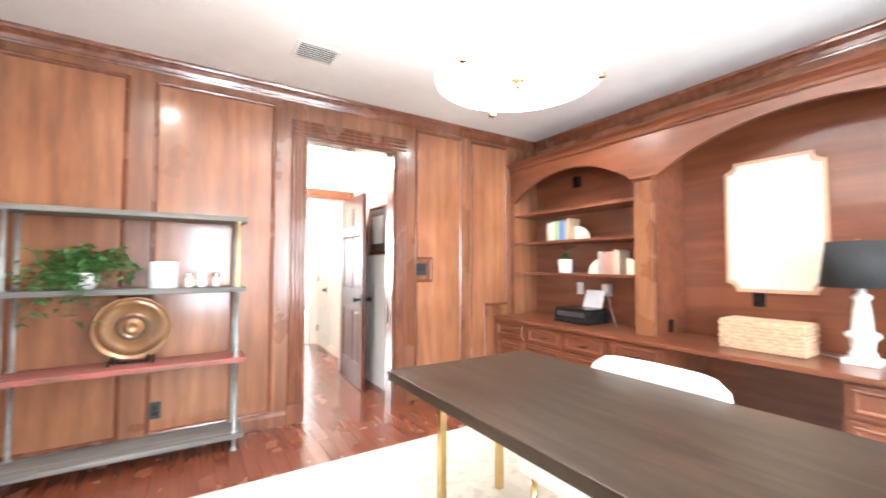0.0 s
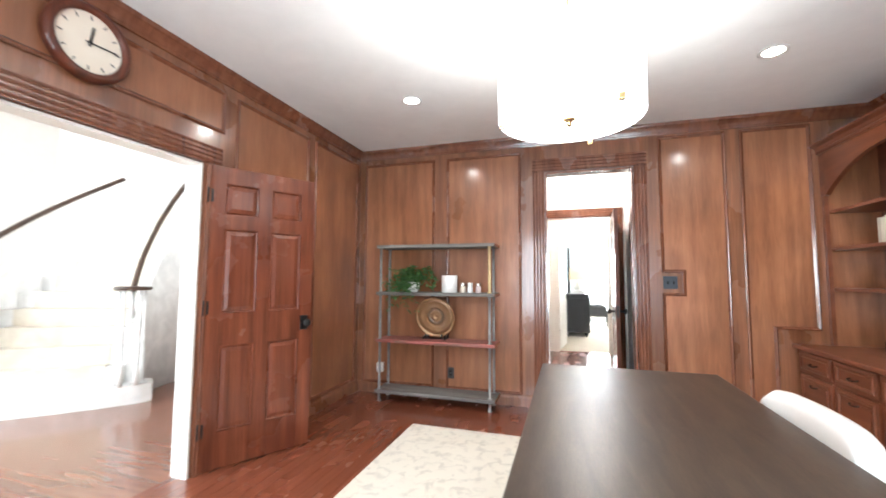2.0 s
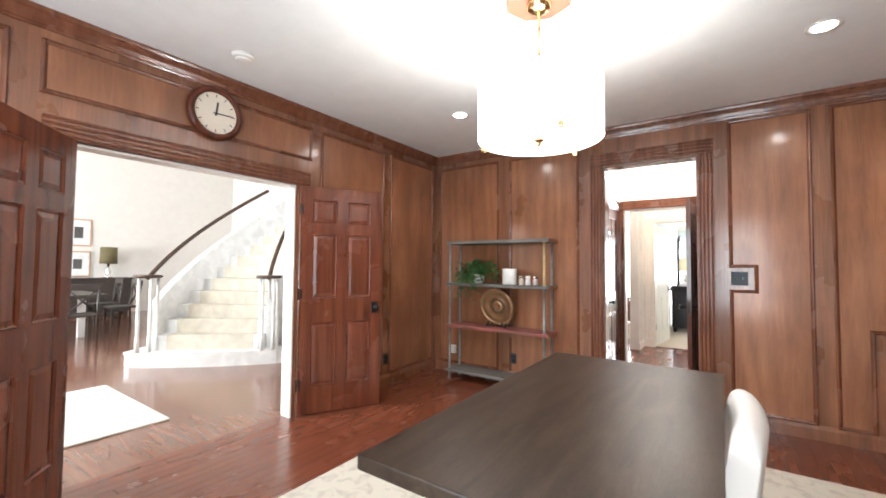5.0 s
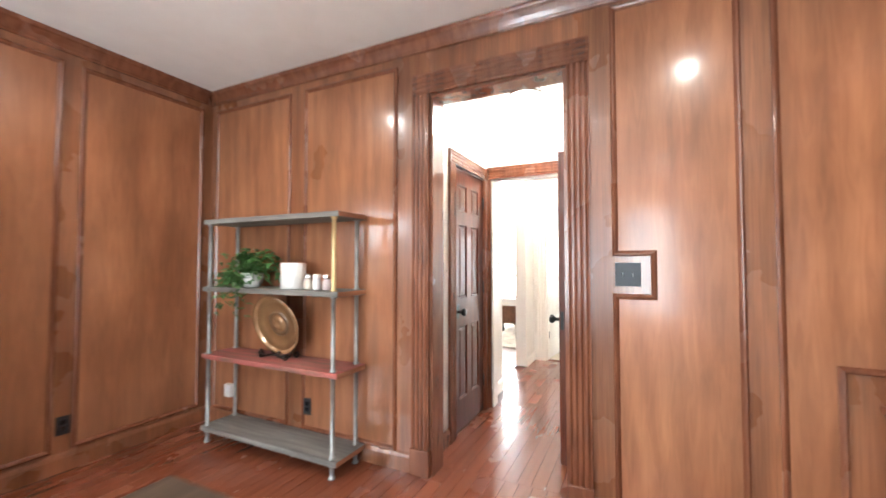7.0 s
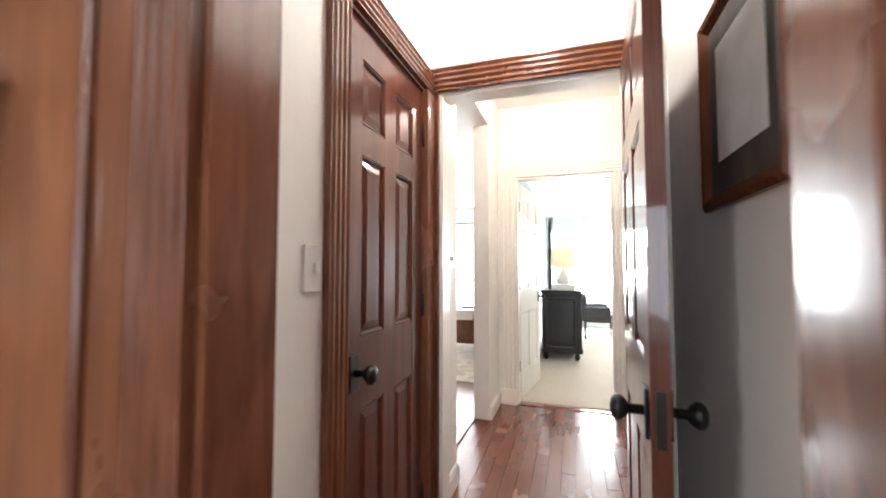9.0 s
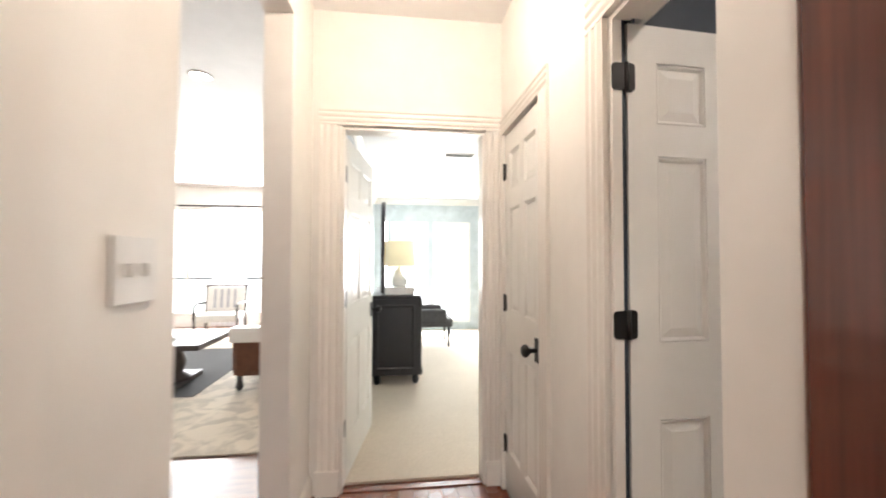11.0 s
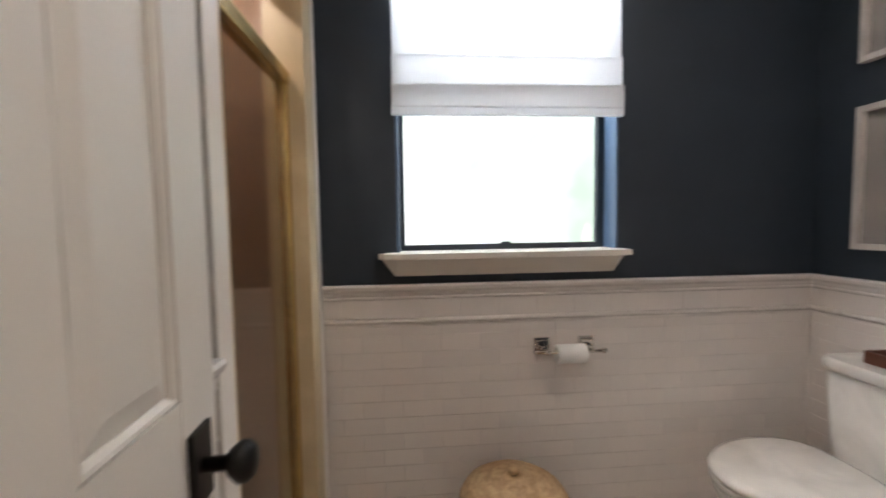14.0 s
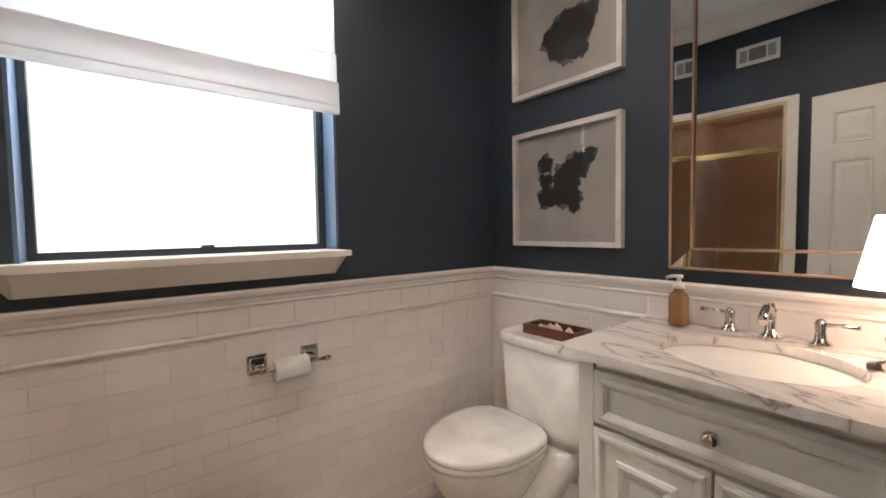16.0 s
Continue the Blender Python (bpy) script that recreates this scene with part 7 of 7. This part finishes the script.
part("step_nosing", prism([((x - C.x) * 1.006 + C.x, (y - C.y) * 1.006 + C.y) for x, y in plat + back_edge], STEP - 0.03, STEP), stair_white, stairs)
for i in range(1, 14):
    a0, a1 = A0 - 0.02 - DA * (i - 1), A0 - 0.02 - DA * i - 0.03
    st = part("step", sector(RI + 0.10, RO - 0.10, a0, a1, STEP * (i - 1) if i > 1 else STEP, STEP * (i + 1)), stair_white, stairs)
    part("carpet_runner", sector(RI + 0.25, RO - 0.28, a0 + 0.006, a1, STEP * i + 0.002 if i > 0 else 0, STEP * (i + 1) + 0.010), runner, st, "cream carpet")
for r, nm in ((RO - 0.05, "outer"), (RI + 0.05, "inner")):
    bm = bmesh.new()
    rows = []
    for i in range(40):
        a = A0 - 0.06 - DA * 14 * i / 39
        z = STEP + STEP * 14 * i / 39
        rows.append([bm.verts.new((C.x + rr * math.cos(a), C.y + rr * math.sin(a), zz)) for rr, zz in ((r - 0.05, 0.0), (r + 0.05, 0.0), (r + 0.05, z + 0.62), (r - 0.05, z + 0.62))])
    for p, q in zip(rows, rows[1:]):
        for k in range(4):
            bm.faces.new((p[k], p[(k + 1) % 4], q[(k + 1) % 4], q[k])).smooth = k in (1, 3)
    bm.faces.new(rows[0])
    bm.faces.new(list(reversed(rows[-1])))
    part("stair_wall", bm, stair_white, stairs, "white curved stair wall")
    pts = []
    for i in range(40):
        turn = 47.0 * i / 39
        a = A0 - radians(turn)
        pts.append((C.x + r * math.cos(a), C.y + r * math.sin(a), 1.13 + 0.0333 * turn))
    part("handrail", tube(pts, 0.029, 10), rail_wood, stairs, "dark wooden handrail")
for r in (RO - 0.05, RI + 0.05):
    cx, cy = C.x + r * math.cos(A0), C.y + r * math.sin(A0)
    part("newel_cap", lathe(((0.15, 1.135), (0.165, 1.145), (0.165, 1.165), (0.15, 1.175)), 28, (cx, cy, 0)), rail_wood, stairs, "dark round newel cap")
    for k in range(5):
        a = 2 * math.pi * k / 5
        part("baluster", lathe(((0.026, STEP), (0.026, 0.34), (0.016, 0.38), (0.024, 0.60), (0.014, 0.82), (0.022, 0.88), (0.018, 1.136)), 10, (cx + 0.115 * math.cos(a), cy + 0.115 * math.sin(a), 0)), stair_white, stairs)
fr = tagged(part("rug", boxes((-3.40, -0.80, -0.004, -1.80, 0.745, 0.012), bevel=0.006), material("white foyer rug", (0.70, 0.68, 0.62), 0.95, tone=(0.60, 0.58, 0.52), scale=(7, 7, 7), bump=0.4, fine=200)), "cream rug lying in the foyer", "rug")
dt = thing("dining_table", "long dark dining table", "table")
part("tabletop", boxes((-9.6, -0.3, 0.70, -7.0, 1.75, 0.76), bevel=0.01), dk, dt)
for x in (-9.3, -7.3):
    for y in (0.0, 1.45):
        part("leg", boxes((x - 0.05, y - 0.05, -0.004, x + 0.05, y + 0.05, 0.70), bevel=0.008), stair_white, dt, "white leg")


def dining_chair(x, y, turn):
    c = thing("dining_chair", "dark wooden cross-back dining chair", "chair", "dining chairs", at=pose(x, y, -0.004, 0, 0, turn))
    for sx in (-0.20, 0.20):
        part("front_leg", boxes((sx - 0.02, -0.22, 0, sx + 0.02, -0.18, 0.45)), dk, c)
        part("back_leg", tube(((sx, 0.22, 0), (sx, 0.20, 0.45), (sx, 0.26, 0.96)), 0.02, 8), dk, c)
    part("seat", boxes((-0.23, -0.23, 0.44, 0.23, 0.22, 0.48), bevel=0.012), dk, c)
    part("top_rail", boxes((-0.23, 0.24, 0.88, 0.23, 0.275, 0.98), bevel=0.01), dk, c)
    part("cross_bar", tube(((-0.19, 0.215, 0.50), (0.19, 0.255, 0.90)), 0.014, 8), dk, c)
    part("cross_bar", tube(((0.19, 0.215, 0.50), (-0.19, 0.255, 0.90)), 0.014, 8), dk, c)
    return c


base_chair = dining_chair(-6.65, 1.25, -90)
for x, y, t in ((-6.65, 0.55, -90), (-6.65, -0.10, -90), (-8.7, 2.15, 0), (-7.7, 2.15, 0)):
    copy_thing(base_chair, pose(x, y, -0.004, 0, 0, t))
sb = thing("sideboard", "dark wooden sideboard against the dining room wall", "sideboard")
part("body", boxes((-10.95, 1.2, 0.08, -10.5, 3.2, 0.90), bevel=0.008), dk, sb)
part("top", boxes((-10.97, 1.15, 0.90, -10.46, 3.25, 0.94), bevel=0.006), dk, sb)
for y in (1.3, 3.1):
    part("foot", boxes((-10.9, y - 0.05, -0.004, -10.55, y + 0.05, 0.08)), dk, sb)
dl = thing("table_lamp", "table lamp with a dark olive drum shade on the sideboard", "lamp")
part("base", lathe(((0.08, 0.94), (0.09, 0.96), (0.04, 1.00), (0.07, 1.10), (0.03, 1.20), (0.02, 1.32)), 20, (-10.7, 2.75, 0)), chrome, dl)
part("shade", lathe(((0.180, 1.29), (0.182, 1.29), (0.172, 1.71), (0.170, 1.71)), 32, (-10.7, 2.75, 0), closed=False), material("olive lampshade", (0.16, 0.13, 0.06), 0.8), dl, "dark olive drum shade")
for y0, y1, z0, z1 in ((1.20, 1.76, 1.72, 2.40), (1.96, 2.47, 1.72, 2.40), (1.20, 1.76, 0.96, 1.60), (1.96, 2.47, 0.96, 1.60)):
    pc = thing("framed_picture", "pale print in a thin peach frame on the dining room wall", "picture", "dining room pictures")
    part("picture_frame", boxes((-10.998, y0, z0, -10.97, y1, z1), bevel=0.004), parchment_edge, pc)
    part("print", boxes((-10.97, y0 + 0.035, z0 + 0.035, -10.966, y1 - 0.035, z1 - 0.035)), paper, pc, "pale print")
    part("drawing", boxes((-10.966, y0 + 0.17, z0 + 0.20, -10.964, y1 - 0.17, z1 - 0.20)), ink_wash, pc, "faded grey drawing")


# ---- pieces: floorboards and tiles ----
def plank_mesh(length, width, mat, name):
    bm = bmesh.new()
    add_box(bm, 0.0006, 0, -0.012, width - 0.0006, length, 0.0)
    for v in bm.verts:
        if v.co.z > -0.001:
            v.co.x = 0.0011 if v.co.x < width / 2 else width - 0.0011
            v.co.y = 0.0010 if v.co.y < length / 2 else length - 0.0010
    return mesh_of(name, bm, mat)


PW = 0.083
rnd = random.Random(17)


def strip_floor(parent, x0, x1, y0, y1, picked):
    """Boards along y; those inside picked(x, y) stay pieces, the rest join into one mesh."""
    rest, shapes = [], {}
    x = x0
    while x < x1 - 0.004:
        w = min(PW, x1 - x)
        y = y0 - rnd.uniform(0, 0.9)
        while y < y1:
            L = rnd.choice((0.75, 1.05, 1.35))
            a, b = max(y, y0), min(y + L, y1)
            if b - a > 0.02:
                if picked((x + w / 2), (a + b) / 2):
                    key = (round(b - a, 3), round(w, 3))
                    if key not in shapes:
                        shapes[key] = plank_mesh(b - a, w, floor_wood, "floorboard")
                    shared("floorboard", shapes[key], parent, Matrix.Translation((x, a, 0)))
                else:
                    rest.append((x, a, w, b - a))
            y += L
        x += w
    if rest:
        verts, faces = [], []
        for px, py, w, L in rest:
            k = len(verts)
            verts += [(px + 0.0006, py, -0.012), (px + w - 0.0006, py, -0.012), (px + w - 0.0006, py + L, -0.012), (px + 0.0006, py + L, -0.012),
                      (px + 0.0011, py + 0.001, 0), (px + w - 0.0011, py + 0.001, 0), (px + w - 0.0011, py + L - 0.001, 0), (px + 0.0011, py + L - 0.001, 0)]
            faces += [(k + 4, k + 5, k + 6, k + 7), (k, k + 1, k + 5, k + 4), (k + 1, k + 2, k + 6, k + 5), (k + 2, k + 3, k + 7, k + 6), (k + 3, k, k + 4, k + 7)]
        me = bpy.data.meshes.new("floorboards")
        me.from_pydata(verts, [], faces)
        me.materials.append(floor_wood_rest)
        ob = new("floorboards", me)
        ob.parent = parent
        tagged(ob, "red oak floorboards", kind="stuff")


floor_wood_rest = floor_wood.copy()
floor_wood_rest.name = "red oak floorboards joined"
_nt = floor_wood_rest.node_tree
_g = _nt.nodes.new("ShaderNodeNewGeometry")
for _l in [l for l in _nt.links if l.from_node.bl_idname == "ShaderNodeObjectInfo"]:
    _to = _l.to_socket
    _nt.links.remove(_l)
    _nt.links.new(_g.outputs["Random Per Island"], _to)

strip_floor(study_floor, XL - 0.12, XR, YB, 3.66, lambda x, y: (x < -0.02 and 0.2 < y) or (y > 2.3 and x < 3.2) or (x > 2.2 and y > 1.6))
strip_floor(study_floor, VX0, VX1, 3.66, 4.97, lambda x, y: True)
strip_floor(hall_floor, HX0, HX1, 4.97, 6.81, lambda x, y: True)


def tile_mesh(w, h, d, name):
    bm = bmesh.new()
    add_box(bm, 0.0007, 0, 0.0007, w - 0.0007, d, h - 0.0007)
    for v in bm.verts:
        if v.co.y > d / 2:
            v.co.x += 0.0009 if v.co.x < w / 2 else -0.0009
            v.co.z += 0.0009 if v.co.z < h / 2 else -0.0009
    return mesh_of(name, bm, tile_mat)


TW, TH, TD = 0.149, 0.0635, 0.010
full_tile = tile_mesh(TW, TH, TD, "tile")


def tiled(wall, m, length, rows, picked):
    """A running bond of tiles on a wall: m carries (along, out, up) to the room."""
    rest = []
    for r, (z, h) in enumerate(rows):
        u = -TW / 2 if r % 2 else 0.0
        while u < length:
            a, b = max(u, 0.0), min(u + TW, length)
            if b - a > 0.012:
                me = full_tile if (b - a > TW - 0.001 and abs(h - TH) < 0.001) else None
                if me is not None and picked(a, z):
                    shared("tile", me, wall, m @ Matrix.Translation((a, 0, z)))
                else:
                    rest.append((a, z, b - a, h))
            u += TW
    if rest:
        verts, faces = [], []
        for a, z, w, h in rest:
            k = len(verts)
            g, s = 0.0007, 0.0016
            verts += [tuple(m @ Vector(p)) for p in ((a + g, 0, z + g), (a + w - g, 0, z + g), (a + w - g, 0, z + h - g), (a + g, 0, z + h - g), (a + s, TD, z + s), (a + w - s, TD, z + s), (a + w - s, TD, z + h - s), (a + s, TD, z + h - s))]
            faces += [(k + 4, k + 5, k + 6, k + 7), (k, k + 1, k + 5, k + 4), (k + 1, k + 2, k + 6, k + 5), (k + 2, k + 3, k + 7, k + 6), (k + 3, k, k + 4, k + 7)]
        me = bpy.data.meshes.new("tiles")
        me.from_pydata(verts, [], faces)
        me.materials.append(tile_mat)
        bm = bmesh.new()
        bm.from_mesh(me)
        bmesh.ops.recalc_face_normals(bm, faces=bm.faces)
        bm.to_mesh(me)
        bm.free()
        ob = new("tiles", me)
        ob.parent = wall
        tagged(ob, "white glazed wall tiles", kind="stuff")


ROWS = [(0.811 + TH - TH * (i + 1), TH) for i in range(14)]
ROWS = [(z, h) for z, h in ROWS if z > -0.02] + [(0.811 + TH, 0.910 - 0.811 - TH), (0.941, 0.084)]
gw = structure("wall_wainscot_window", boxes((BX1 + 0.0016, BY0 + 0.008, 0, BX1 + 0.0118, BY1, 1.03)), grout, "white subway tile wainscot under the window", "wall")
tiled(gw, Matrix(((0, -1, 0, BX1 + 0.0095), (-1, 0, 0, BY1), (0, 0, 1, 0), (0, 0, 0, 1))), BY1 - BY0 - 0.02, ROWS, lambda a, z: z > 0.15)
gv = structure("wall_wainscot_vanity", boxes((BX0 + 0.005, BY0 + 0.0065, 0, BX1, BY0 + 0.0165, 1.03)), grout, "white subway tile wainscot behind the vanity", "wall")
tiled(gv, Matrix(((1, 0, 0, BX0 + 0.005), (0, 1, 0, BY0 + 0.0085), (0, 0, 1, 0), (0, 0, 0, 1))), BX1 - BX0 - 0.006, ROWS, lambda a, z: z > 0.5)
gs = structure("wall_wainscot_shower", boxes((BX0 + 0.005, BY1 - 0.0025, 0, 2.846, BY1 + 0.0078, 1.03)), grout, "white subway tile wainscot beside the shower", "wall")
tiled(gs, Matrix(((-1, 0, 0, 2.845), (0, -1, 0, BY1 + 0.0055), (0, 0, 1, 0), (0, 0, 0, 1))), 2.845 - BX0 - 0.006, ROWS, lambda a, z: z > 0.6)
